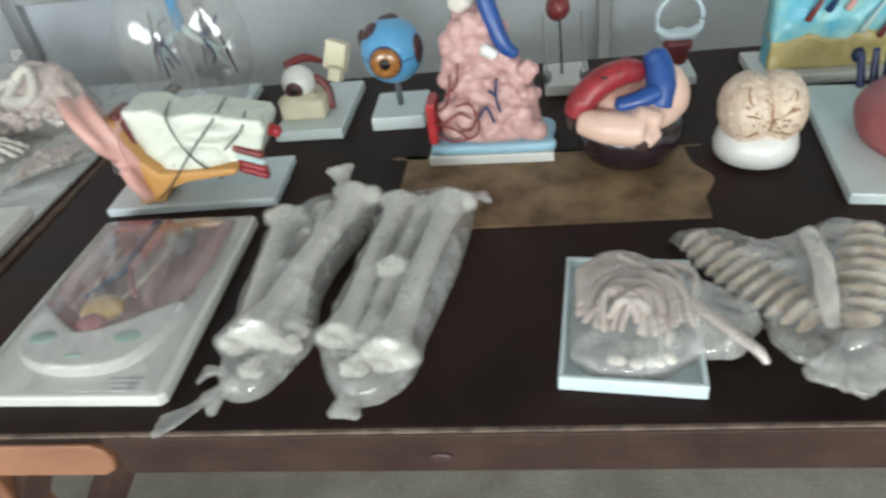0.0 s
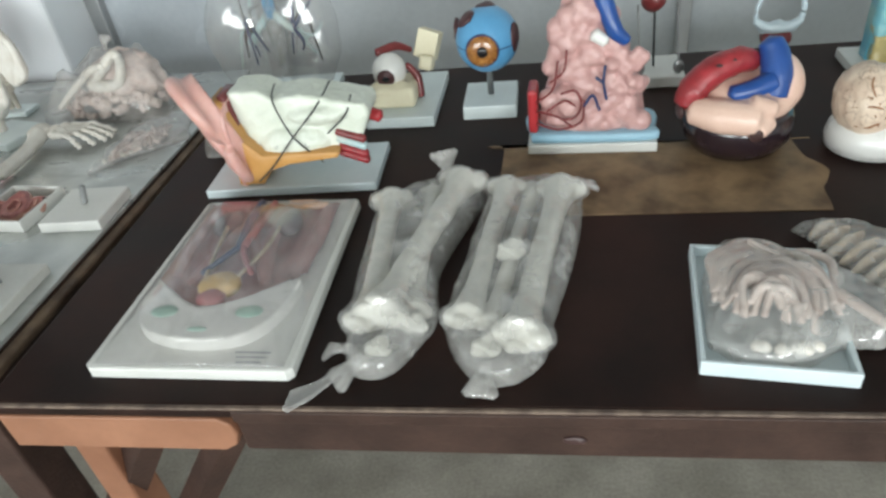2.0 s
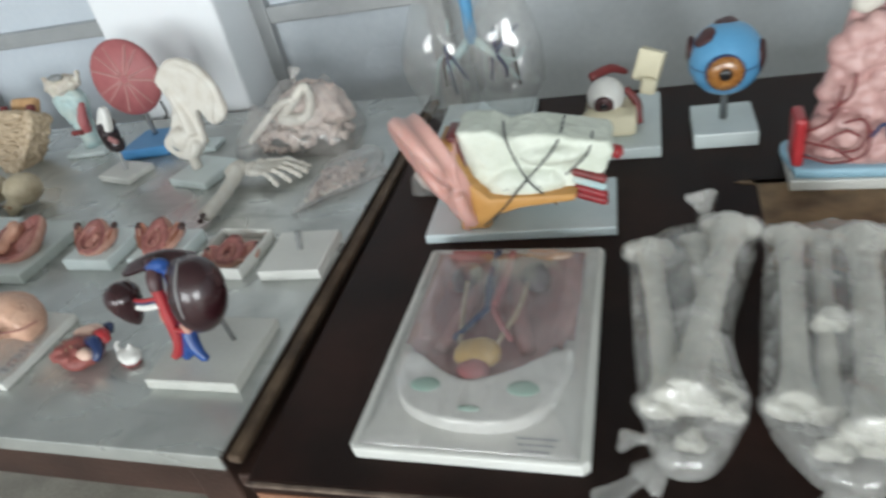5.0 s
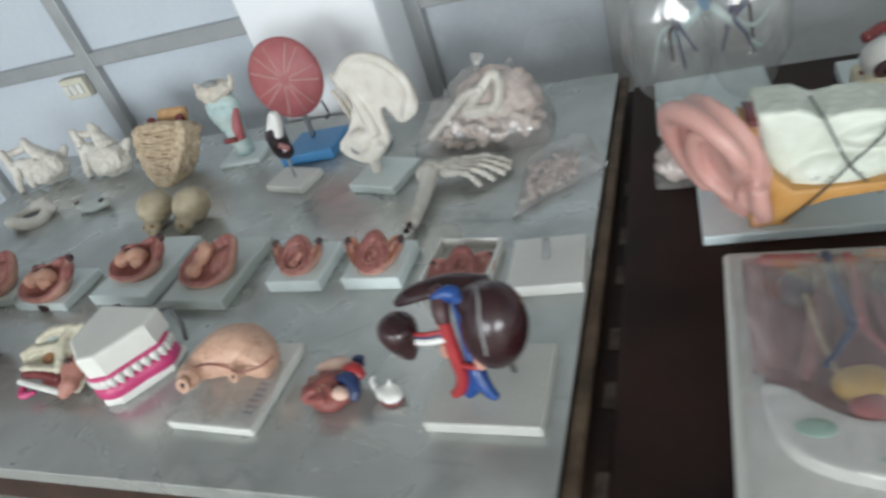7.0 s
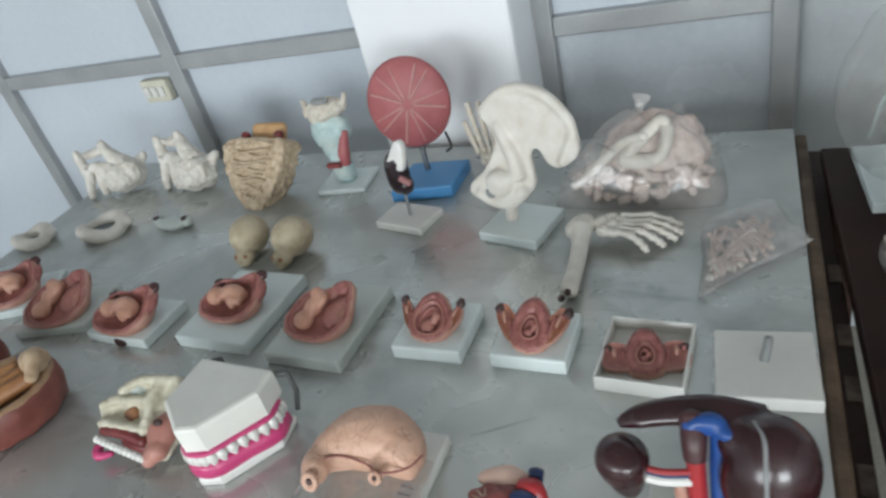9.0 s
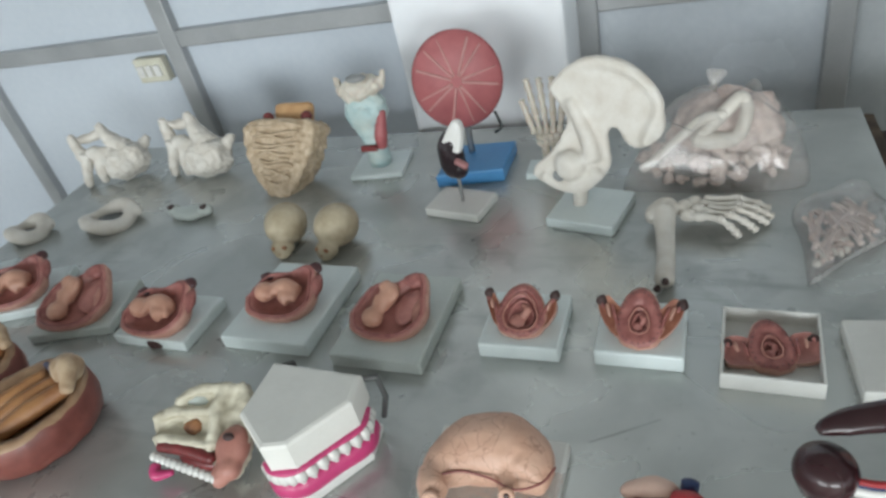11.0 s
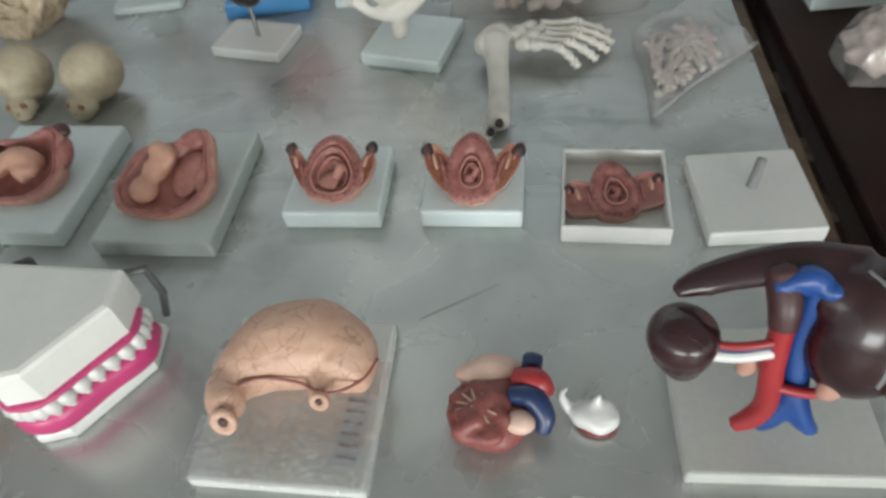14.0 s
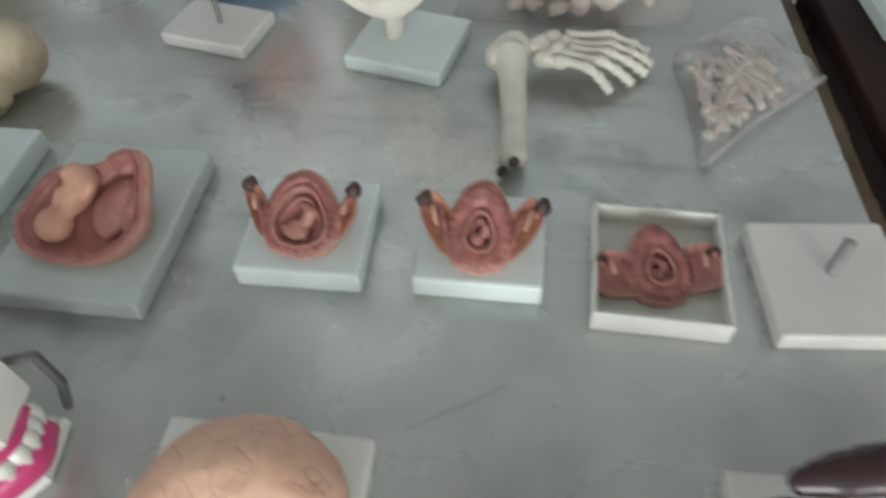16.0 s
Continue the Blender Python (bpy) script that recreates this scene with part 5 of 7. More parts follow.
# ---- models on the steel table ----
def liver_model():
    t = thing("liver_model", -1.044, 0.865, ZS, 0, "glossy maroon liver model with red and blue vessels on a board", "anatomical model")
    stand(t, 0.163, 0.145, 0.02, DULLBASE)
    part("rod", sweep([(0.03, 0.02, 0.015), (0.028, 0.01, 0.13)], [0.004], 8), METAL, t)
    mid, size, lean = Vector((0.036, -0.009, 0.138)), Vector((0.043, 0.04, 0.06)), pose(0, 0, 0, -14, 8, 0).to_3x3()
    right = [blob(*size, tuple(mid), 0.0, 16, 4, turn=(-14, 8, 0)), blob(0.03, 0.026, 0.024, (0.018, 0.004, 0.166), 0.002, 16, 4)]
    wing = sweep([(0.03, 0.014, 0.178), (-0.012, 0.018, 0.184), (-0.05, 0.017, 0.178), (-0.08, 0.014, 0.169), (-0.1, 0.011, 0.16)], [0.019, 0.016, 0.015, 0.013, 0.007], 16, 34, flat=0.5, up=(0, -0.5, 0.9))
    part("liver", join(wing, *right), LIVER, t, "glossy dark maroon liver", voxel=0.003, soften=6)
    arc = [mid + lean @ Vector([a * b for a, b in zip(Vector(u).normalized(), size)]) for u in ((-0.5, 0.0, 0.9), (-0.3, -0.5, 0.8), (-0.2, -0.9, 0.4), (-0.1, -1, 0.0), (-0.05, -1, -0.35))]
    part("ligament", sweep(arc, [0.0014, 0.002, 0.002, 0.0016], 8, 30), GREYPEG, t, "grey ligament line")
    spleen = sweep([(-0.096, -0.015, 0.158), (-0.096, -0.015, 0.15), (-0.095, -0.015, 0.138), (-0.093, -0.016, 0.12), (-0.09, -0.018, 0.101), (-0.088, -0.019, 0.088)], [0.014, 0.024, 0.0275, 0.0235, 0.015, 0.006], 20, 30)
    part("spleen", spleen, LIVER, t, "glossy dark maroon spleen", voxel=0.003)
    for dz, m, rr in ((-0.006, WHITE, 0.0058), (0.002, DARKBLUE, 0.003), (0.0068, RED, 0.0033)):
        part("splenic_vessel", sweep([(-0.076, -0.019, 0.128 + dz), (-0.055, -0.022, 0.129 + dz), (-0.03, -0.02, 0.132 + dz)], [rr], 8, 12), m, t)
    part("vessel_root", sweep([(-0.03, 0.012, 0.184), (-0.028, -0.006, 0.166), (-0.027, -0.014, 0.15)], [0.013, 0.012, 0.0105], 12, 16), MAROONPATCH, t, "dark maroon vessel root")
    part("aorta", sweep([(-0.027, -0.012, 0.156), (-0.025, -0.02, 0.11), (-0.021, -0.029, 0.066), (-0.028, -0.033, 0.046), (-0.04, -0.034, 0.034)], [0.0088, 0.0094, 0.0094, 0.009, 0.0065], 12, 26), RED, t, "red aorta")
    part("aorta_branch", sweep([(-0.02, -0.028, 0.088), (0.0, -0.034, 0.089), (0.012, -0.034, 0.09)], [0.0045], 8), RED, t)
    part("vena_cava", join(sweep([(-0.006, 0.004, 0.18), (-0.006, -0.008, 0.12), (-0.002, -0.022, 0.075), (-0.012, -0.03, 0.044), (-0.022, -0.033, 0.032)], [0.0095, 0.0095, 0.012, 0.01, 0.007], 12, 26), sweep([(-0.002, -0.024, 0.072), (0.008, -0.034, 0.05), (0.02, -0.038, 0.034)], [0.012, 0.01, 0.0065], 10)), BLUE, t, "blue vein with a forked end", voxel=0.0025, soften=3)
    part("blue_patch", join(blob(0.019, 0.01, 0.012, (-0.016, 0.002, 0.182), 0.004, 45, turn=(0, 0, 8)), blob(0.01, 0.008, 0.008, (-0.03, 0.0, 0.18)), blob(0.01, 0.008, 0.007, (0.0, -0.004, 0.179))), BLUE, t, "blue vessel patch under the liver", voxel=0.0025, soften=3)
    part("gall_duct", blob(0.009, 0.008, 0.013, (0.014, -0.036, 0.1), 0.002, 60), UTRIM, t)
    part("duct", blob(0.008, 0.007, 0.014, (-0.04, -0.014, 0.098), 0.003, 60), UTRIM, t)


liver_model()

t = thing("small_jaw_model", -1.197, 0.848, ZS, -12, "small white moulded bone piece with red lining", "anatomical model")
part("piece", join(blob(0.024, 0.017, 0.012, (0.002, 0, 0.013), 0.005, 60), sweep([(-0.02, 0.0, 0.014), (-0.03, 0.006, 0.026), (-0.024, 0.012, 0.03)], [0.006, 0.004, 0.002], 8), sweep([(0.0, 0.004, 0.02), (0.004, 0.01, 0.032)], [0.006, 0.003], 8)), WHITE, t, "glossy white piece", voxel=0.0025, soften=2)
part("lining", blob(0.02, 0.015, 0.004, (0.004, -0.002, 0.004)), DEEPRED, t)


def cut_heart():
    t = thing("cut_heart_model", -1.279, 0.855, ZS, 0, "small opened heart model with blue and red vessels", "anatomical model")
    t.scale = (0.94, 0.84, 0.74)
    part("heart_wall", blob(0.042, 0.044, 0.03, (-0.01, -0.01, 0.026), 0.005, 30, 4), HEARTRED, t, "mottled red heart wall")
    part("chamber", blob(0.03, 0.034, 0.012, (-0.018, -0.022, 0.05), 0.01, 60, 4), HEARTRED, t, "fibrous opened chamber", rugged=0.012)
    part("cords", join(*[sweep([(-0.02, -0.02, 0.062), (-0.02 + 0.02 * math.cos(a), -0.02 + 0.022 * math.sin(a), 0.058)], [0.0016, 0.0008], 6, 8) for a in (0.3, 0.8, 1.2, 1.9, 2.4, 2.9, 3.3, 4.2, 4.7, 5.3, 5.9)]), CREAM, t)
    part("fat_cap", blob(0.034, 0.018, 0.014, (-0.012, 0.03, 0.045), 0.004, 40, turn=(0, 0, 12)), PEACH, t)
    part("blue_vessel", sweep([(0.012, -0.002, 0.05), (0.03, -0.006, 0.056), (0.042, -0.022, 0.044), (0.04, -0.034, 0.03)], [0.011, 0.013, 0.01, 0.007], 10, 20), DARKBLUE, t)
    part("blue_vessel", sweep([(0.03, 0.03, 0.045), (0.032, 0.038, 0.062)], [0.01], 10), DARKBLUE, t)
    part("red_vessel", sweep([(0.018, 0.018, 0.05), (0.034, 0.012, 0.06), (0.042, 0.004, 0.045)], [0.012, 0.013, 0.011], 10, 16), RED, t)
    part("valve", blob(0.015, 0.013, 0.014, (0.018, -0.03, 0.042), 0.002, 40), PEACH, t)


cut_heart()


def stomach_model():
    t = thing("stomach_model", -1.471, 0.86, ZS, -2.5, "orange pink stomach model on a board wrapped in clear plastic", "anatomical model")
    part("base", box(0.165, 0.175, 0.018, 0.004), CREAMBASE, t, smooth=False)
    body = join(sweep([(0.046, 0.004, 0.05), (0.05, 0.022, 0.052), (0.02, 0.034, 0.056), (-0.018, 0.026, 0.056), (-0.044, 0.002, 0.057), (-0.052, -0.02, 0.059)], [0.03, 0.037, 0.043, 0.041, 0.029, 0.019], 18, 44), sweep([(0.034, 0.0, 0.056), (0.041, -0.02, 0.06)], [0.016, 0.0105], 12), sweep([(-0.054, -0.014, 0.06), (-0.05, -0.03, 0.063), (-0.042, -0.042, 0.066)], [0.02, 0.019, 0.0175], 14))
    gut = part("stomach", moved(body, Matrix.Diagonal((0.93, 1.0, 1.0, 1.0))), STOMACH, t, "orange pink stomach with fine dark veins", voxel=0.003, soften=4, rugged=0.003)
    part("curve_line", sweep([(-0.034, -0.022, 0.074), (-0.016, -0.012, 0.07), (0.016, -0.012, 0.066), (0.047, -0.022, 0.068), (0.071, -0.004, 0.06), (0.082, 0.02, 0.058)], [0.0016], 6, 26), UTERUS, t)
    for x, y, z, r in ((0.0395, -0.0285, 0.064, 0.009), (-0.037, -0.0555, 0.07, 0.0125)):
        m = pose(x, y, z, 62)
        part("opening_rim", moved(lathe([(r, -0.003), (r, 0.001), (r * 0.8, 0.0028), (r * 0.6, 0.002), (r * 0.4, 0.0)], 20), m), STOMACH, gut, "thick opening rim")
        part("opening", moved(lathe([(r * 0.36, -0.001), (r * 0.36, 0.0012), (r * 0.15, 0.0014)], 12), m), DARKTIP, gut)
    rnd = random.Random(5)
    part("plastic_wrap", sheet(0.176, 0.118, lambda x, y: 0.021 + 0.0026 * noise.noise(Vector((x * 60, y * 60, 1))) + 0.0042 * (0.3 - abs(noise.noise(Vector((x * 95, y * 150, 4))))) + (0.012 * max(0, y / 0.05) if y > 0 else 0), 100, 66, (0.002, -0.031, 0.002), None, 0.0006), WRAPFILM, t, "glossy clear wrapping")
    slip = part("label", moved(plate([(-0.012, -0.035), (0.012, -0.035), (0.012, 0.035), (-0.012, 0.035)], 0.0006, 0), pose(0.06, -0.03, 0.0185, 0, 0, -4)), PAPER, t, "printed paper label", smooth=False)
    for i in range(6):
        part("print_line", box(0.018, 0.0035, 0.0005, 0, (0.06, -0.058 + 0.011 * i, 0.0192), -4), INK, slip, smooth=False)


stomach_model()


def teeth_model():
    t = thing("giant_teeth_model", -1.725, 0.9, ZS, 0, "giant white dental jaw model with magenta gums", "anatomical model")
    up = [(-0.052, -0.035), (-0.05, 0.055), (0.085, 0.045), (0.09, 0.0), (0.036, -0.072), (0.004, -0.08)]
    part("upper_block", plate(up, 0.05, 0.006, (0, 0, 0.058), 0), DULLWHITE, t, "smooth white upper jaw block", smooth=False)
    part("lower_block", plate([(x * 1.03, y * 1.05) for x, y in up], 0.018, 0.005, (0.002, -0.004, 0), 0), WHITE, t, "white lower jaw block", smooth=False)
    line = [(-0.012, -0.068), (0.006, -0.079), (0.034, -0.072), (0.062, -0.036), (0.09, 0.0), (0.086, 0.03)]
    low_gum = part("lower_gum", sweep([(x, y * 1.0, 0.027) for x, y in line], [0.0085], 12, 40, flat=1.75), GUM, t, "magenta lower gum")
    high_gum = part("upper_gum", sweep([(x * 0.98, y * 0.98, 0.06) for x, y in line], [0.0065], 10, 40, flat=0.7), GUM, t, "magenta upper gum")
    pts = curve_points([(x * 0.985, y * 0.985, 0.0) for x, y in line], 16)
    for i, p in enumerate(pts):
        for z, s in ((0.05, 1.22), (0.038, 0.8)):
            part("tooth", blob(0.0088 * s, 0.0075 * s, 0.0095 * s, (p.x, p.y, z), 0.001, 60, 2), TOOTH, high_gum if z > 0.045 else low_gum)
    part("mouth_floor", plate([(x * 0.9, y * 0.88) for x, y in up], 0.04, 0, (0, 0, 0.02)), DEEPRED, t, smooth=False)
    for k, (x, y) in enumerate(((0.078, 0.05), (-0.045, 0.062))):
        sx = 1 if k == 0 else 0.6
        part("hinge", join(sweep([(x, y, 0.092), (x + 0.02 * sx, y + 0.006, 0.092)], [0.004], 8), sweep([(x + 0.02 * sx, y + 0.006, 0.094), (x + 0.024 * sx, y + 0.004, 0.055)], [0.004], 8), sweep([(x + 0.024 * sx, y + 0.004, 0.057), (x + 0.014 * sx, y, 0.022)], [0.004], 8)), HINGE, t, "dark bent metal hinge", smooth=False)


teeth_model()


def nasal_model():
    t = thing("nasal_section_model", -1.866, 0.86, ZS, 3, "small face section model with nose, teeth and red lining", "anatomical model")
    m = pose(0, -0.046, 0.014, 30)
    rim = [(-0.0775, 0.082), (-0.071, 0.049), (-0.056, 0.043), (0.026, 0.03), (0.055, 0.012), (0.07, 0.03), (0.0775, 0.075), (0.068, 0.11), (0.05, 0.138), (0.036, 0.133), (0.0, 0.125), (-0.039, 0.112), (-0.05, 0.098), (-0.062, 0.09)]
    ridge = [sweep([(-0.074, 0.08, 0.006), (-0.05, 0.09, 0.012), (-0.03, 0.092, 0.01), (0.03, 0.094, 0.008)], [0.008, 0.007, 0.007, 0.008], 10, 24), sweep([(-0.045, 0.104, 0.006), (-0.01, 0.122, 0.012), (0.036, 0.128, 0.008)], [0.007, 0.008, 0.008], 10, 24), sweep([(-0.066, 0.055, 0.006), (-0.02, 0.054, 0.012), (0.03, 0.05, 0.01)], [0.007, 0.008, 0.008], 10, 24), sweep([(0.028, 0.125, 0.006), (0.022, 0.09, 0.01), (0.03, 0.05, 0.006)], [0.011, 0.009, 0.01], 10, 20)]
    shell = plate(rim, 0.02, 0, (0, 0, -0.016), 50)
    bmesh.ops.triangulate(shell, faces=shell.faces)
    part("bone", moved(join(shell, *ridge), m), CREAMBONE, t, "yellowed cream sinus bone", voxel=0.003, soften=2, rugged=0.008)
    part("sinus", moved(blob(0.02, 0.009, 0.005, (-0.016, 0.108, 0.003), 0.003, 60), m), GREYGREEN, t, "grey upper sinus hollow")
    part("sinus", moved(blob(0.015, 0.011, 0.005, (-0.014, 0.073, 0.003), 0.003, 60), m), TUBELINE, t, "brown lower sinus hollow")
    part("palate", moved(sweep([(-0.056, 0.045, 0.006), (-0.01, 0.043, 0.01), (0.032, 0.034, 0.008)], [0.008, 0.0095, 0.008], 10, 20), m), DEEPRED, t, "dark red palate lining")
    skin = join(blob(0.024, 0.03, 0.018, (0.055, 0.052, 0.004), 0.003, 40), blob(0.016, 0.016, 0.016, (0.06, 0.024, 0.008)), blob(0.014, 0.018, 0.012, (0.046, 0.016, 0.004)))
    part("nose", moved(skin, m), DULLPINK, t, "brown pink nose and lip", voxel=0.004)
    part("nostril", moved(blob(0.0085, 0.0055, 0.004, (0.057, 0.062, 0.0215)), m), DARKTIP, t)
    for i in range(12):
        part("tooth", moved(blob(0.006, 0.0068, 0.005, (-0.06 + 0.0092 * i, 0.031 - 0.0019 * i, 0.01 + 0.003 * math.sin(i * 0.28)), 0.0008, 90, 2), m), TOOTH, t)
    part("back_lip", moved(sweep([(-0.062, 0.022, 0.0), (-0.056, 0.009, 0.0), (-0.034, 0.014, -0.004)], [0.007, 0.009, 0.004], 10, 16), m), GUM, t, "magenta lip end")
    part("foot_piece", blob(0.045, 0.02, 0.014, (0.0, 0.0, 0.013), 0.003, 40), DEEPRED, t)


nasal_model()


def opened_organ(x, y, rz, s, label):
    t = thing("opened_organ_model", x, y, ZS, rz, label, "anatomical model")
    oval = [(s * 0.09 * math.cos(a), s * 0.098 * math.sin(a)) for a in np.linspace(0, 2 * math.pi, 13)[:-1]]
    part("outer_wall", dish(oval, [(0.97, 0.07), (1.01, 0.062), (1.02, 0.04), (0.95, 0.016), (0.8, 0.003), (0.2, 0.002)], 56, 0.004, 40), REDBROWN, t, "red brown outer wall")
    part("cut_rim", dish(oval, [(0.98, 0.068), (0.96, 0.076), (0.84, 0.076), (0.78, 0.066), (0.7, 0.05)], 56, 0.004, 45, 2), RIMTAN, t, "tan brown cut rim")
    part("inside", dish(oval, [(0.8, 0.066), (0.68, 0.052), (0.4, 0.046), (0.05, 0.045)], 56, 0.006, 40, 5), OCHREIN, t, "ochre brown inside")
    for dx in (-0.03, 0.0, 0.028):
        part("fold", sweep([(dx - 0.02, -0.045 * s, 0.06), (dx, 0.0, 0.072), (dx + 0.018, 0.05 * s, 0.08)], [0.013, 0.016, 0.013], 10, 20), OCHREIN, t, "long ochre fold")
    part("top_fold", join(blob(0.03 * s, 0.024 * s, 0.02 * s, (0.028, 0.07 * s, 0.094), 0.006, 40), sweep([(0.0, 0.075 * s, 0.09), (0.04, 0.072 * s, 0.105), (0.07, 0.045 * s, 0.088)], [0.013, 0.016, 0.01], 10, 20)), FOLDCREAM, t, "cream brown top fold", voxel=0.003)
    part("blue_vein", sweep([(-0.03, 0.06 * s, 0.086), (0.0, 0.058 * s, 0.092)], [0.005], 8, 10), DARKBLUE, t)


opened_organ(-2.176, 0.866, -20, 1.0, "opened red brown organ model with cream rim and ochre inside")
opened_organ(-2.36, 0.905, 12, 0.95, "opened red brown organ model beside the teeth row")


def uterus(x, y, rz, sx, sy, h, stage, label, m=BASE, scale=1.0):
    """A womb cut open on its base: early stages have tubes at both sides, late ones a curled form in a deep oval bowl."""
    t = thing("womb_model", x, y, ZS, rz, label, "anatomical model", "row of womb models")
    part("base", box(sx, sy, h, 0.0035), m, t, smooth=False)
    (early_womb if stage < 1 else late_womb)(t, h, stage, scale)
    return t


EGG = [(0.0, -0.038), (0.025, -0.03), (0.036, -0.006), (0.03, 0.02), (0.017, 0.042), (0.0, 0.05), (-0.017, 0.042), (-0.03, 0.02), (-0.036, -0.006), (-0.025, -0.03)]


def early_womb(t, h, stage, s, tilt=32):
    """stage 0: small cavity and two cups; 0.5: wide cavity and slim tubes; -1: flat wings at either side."""
    egg = [(a * s * (1.1 if stage == 0.5 else 0.9), b * s) for a, b in EGG]
    c = 0.66 if stage == 0.5 else 0.4
    m = pose(0, -0.016 if tilt > 20 else -0.002, h + (0.025 if tilt > 20 else 0.019) * s, tilt)
    part("womb_wall", moved(dish(egg, [(0.97, 0.001), (1.04, -0.003), (1.04, -0.012 * s), (0.9, -0.024 * s), (0.5, -0.032 * s), (0.1, -0.034 * s)], amp=0.002), m), UTRIM, t, "pale salmon outer wall")
    face = part("cut_face", moved(dish(egg, [(1.0, -0.001), (0.95, 0.002), (0.8, 0.003), (c + 0.06, 0.002), (c, -0.004), (c * 0.8, -0.008), (0.02, -0.009)], amp=0.0016, freq=120, seed=s), m), UTERUS, t, "mottled salmon cut face")
    ring = curve_points([Vector((a * 0.85, b * 0.85, 0.0034)) for a, b in egg + egg[:1]], 27)[:-1]
    for p in ring:
        part("vessel_dot", moved(blob(0.0012, 0.0012, 0.0007, tuple(p), sub=1), m), DARKTIP, face)
    line = [(a * (c + 0.02), b * (c + 0.02) - 0.002 * s, 0.003) for a, b in egg]
    part("cavity_rim", moved(sweep(line + line[:1], [0.0015], 8, 50), m), PALERIM, face, "thin pale inner rim")
    inner = [(a * c * 0.74, b * c * 0.74 - 0.002 * s, -0.004) for a, b in egg]
    part("sac_rim", moved(sweep(inner + inner[:1], [0.0016], 8, 40), m), MAUVE, face)
    k = 1.5 if stage == 0.5 else 0.95
    part("embryo", moved(join(blob(0.0085 * s * k, 0.0085 * s * k, 0.006 * s, (-0.003 * k * s, -0.007 * s * k, -0.005)), sweep([(0.002 * s * k, -0.003 * s * k, -0.005), (0.006 * s * k, 0.006 * s * k, -0.004), (0.0, 0.011 * s * k, -0.005)], [0.0045 * s * k, 0.005 * s * k, 0.003 * s], 8)), m), PALERIM if stage == 0.5 else MAUVE, t, "small curled salmon form")
    for k in (-1, 1):
        if stage == -1:
            wing = [(0.022, -0.026), (0.05, -0.024), (0.064, -0.016), (0.065, 0.014), (0.05, 0.024), (0.026, 0.016)]
        elif stage == 0.5:
            wing = [(0.028, -0.024), (0.042, -0.014), (0.054, 0.01), (0.06 if k < 0 else 0.052, 0.03), (0.048, 0.032), (0.038, 0.016), (0.03, 0.0)]
        else:
            wing = [(0.018, -0.026), (0.036, -0.018), (0.053, 0.006), (0.058, 0.026), (0.046, 0.036), (0.034, 0.026), (0.024, 0.012)]
        wing = [(k * a * s, b * s) for a, b in wing]
        tube = part("tube_wall", moved(dish(wing, [(1.0, 0.0), (1.05, -0.003), (0.92, -0.016), (0.5, -0.022), (0.1, -0.023)], 32), m), UTRIM, t)
        part("tube_lining", moved(dish(wing, [(1.0, 0.0), (0.82, -0.001), (0.55, -0.005), (0.05, -0.006)], 32, 0.002, 150), m), MAUVE if stage == -1 else SALMONTUBE, tube, "salmon brown tube lining")
        for f in (0.25, 0.55, 0.8):
            a, b = Vector((*wing[0], 0.001)).lerp(Vector((*wing[3], 0.001)), f), Vector((*wing[5], 0.001)).lerp(Vector((*wing[3], 0.001)), f)
            part("tube_fold", moved(sweep([a.lerp(b, 0.1), a.lerp(b, 0.5) + Vector((0, 0, 0.001)), a.lerp(b, 0.9)], [0.0016, 0.0026, 0.0016], 6, 8), m), UTRIM if f == 0.55 else UTERUS, tube)
        if stage != -1:
            x, y = wing[3]
            part("tube_tip", moved(blob(0.0075 * s, 0.009 * s, 0.006 * s, (x * 0.95, y + 0.002, -0.002), 0.004, 90), m), DARKTIP, tube, "dark painted tube end")
        else:
            part("tube_tip", moved(blob(0.008 * s, 0.006 * s, 0.004 * s, (k * 0.058 * s, 0.013 * s, -0.001), 0.003, 90), m), DARKTIP, tube)


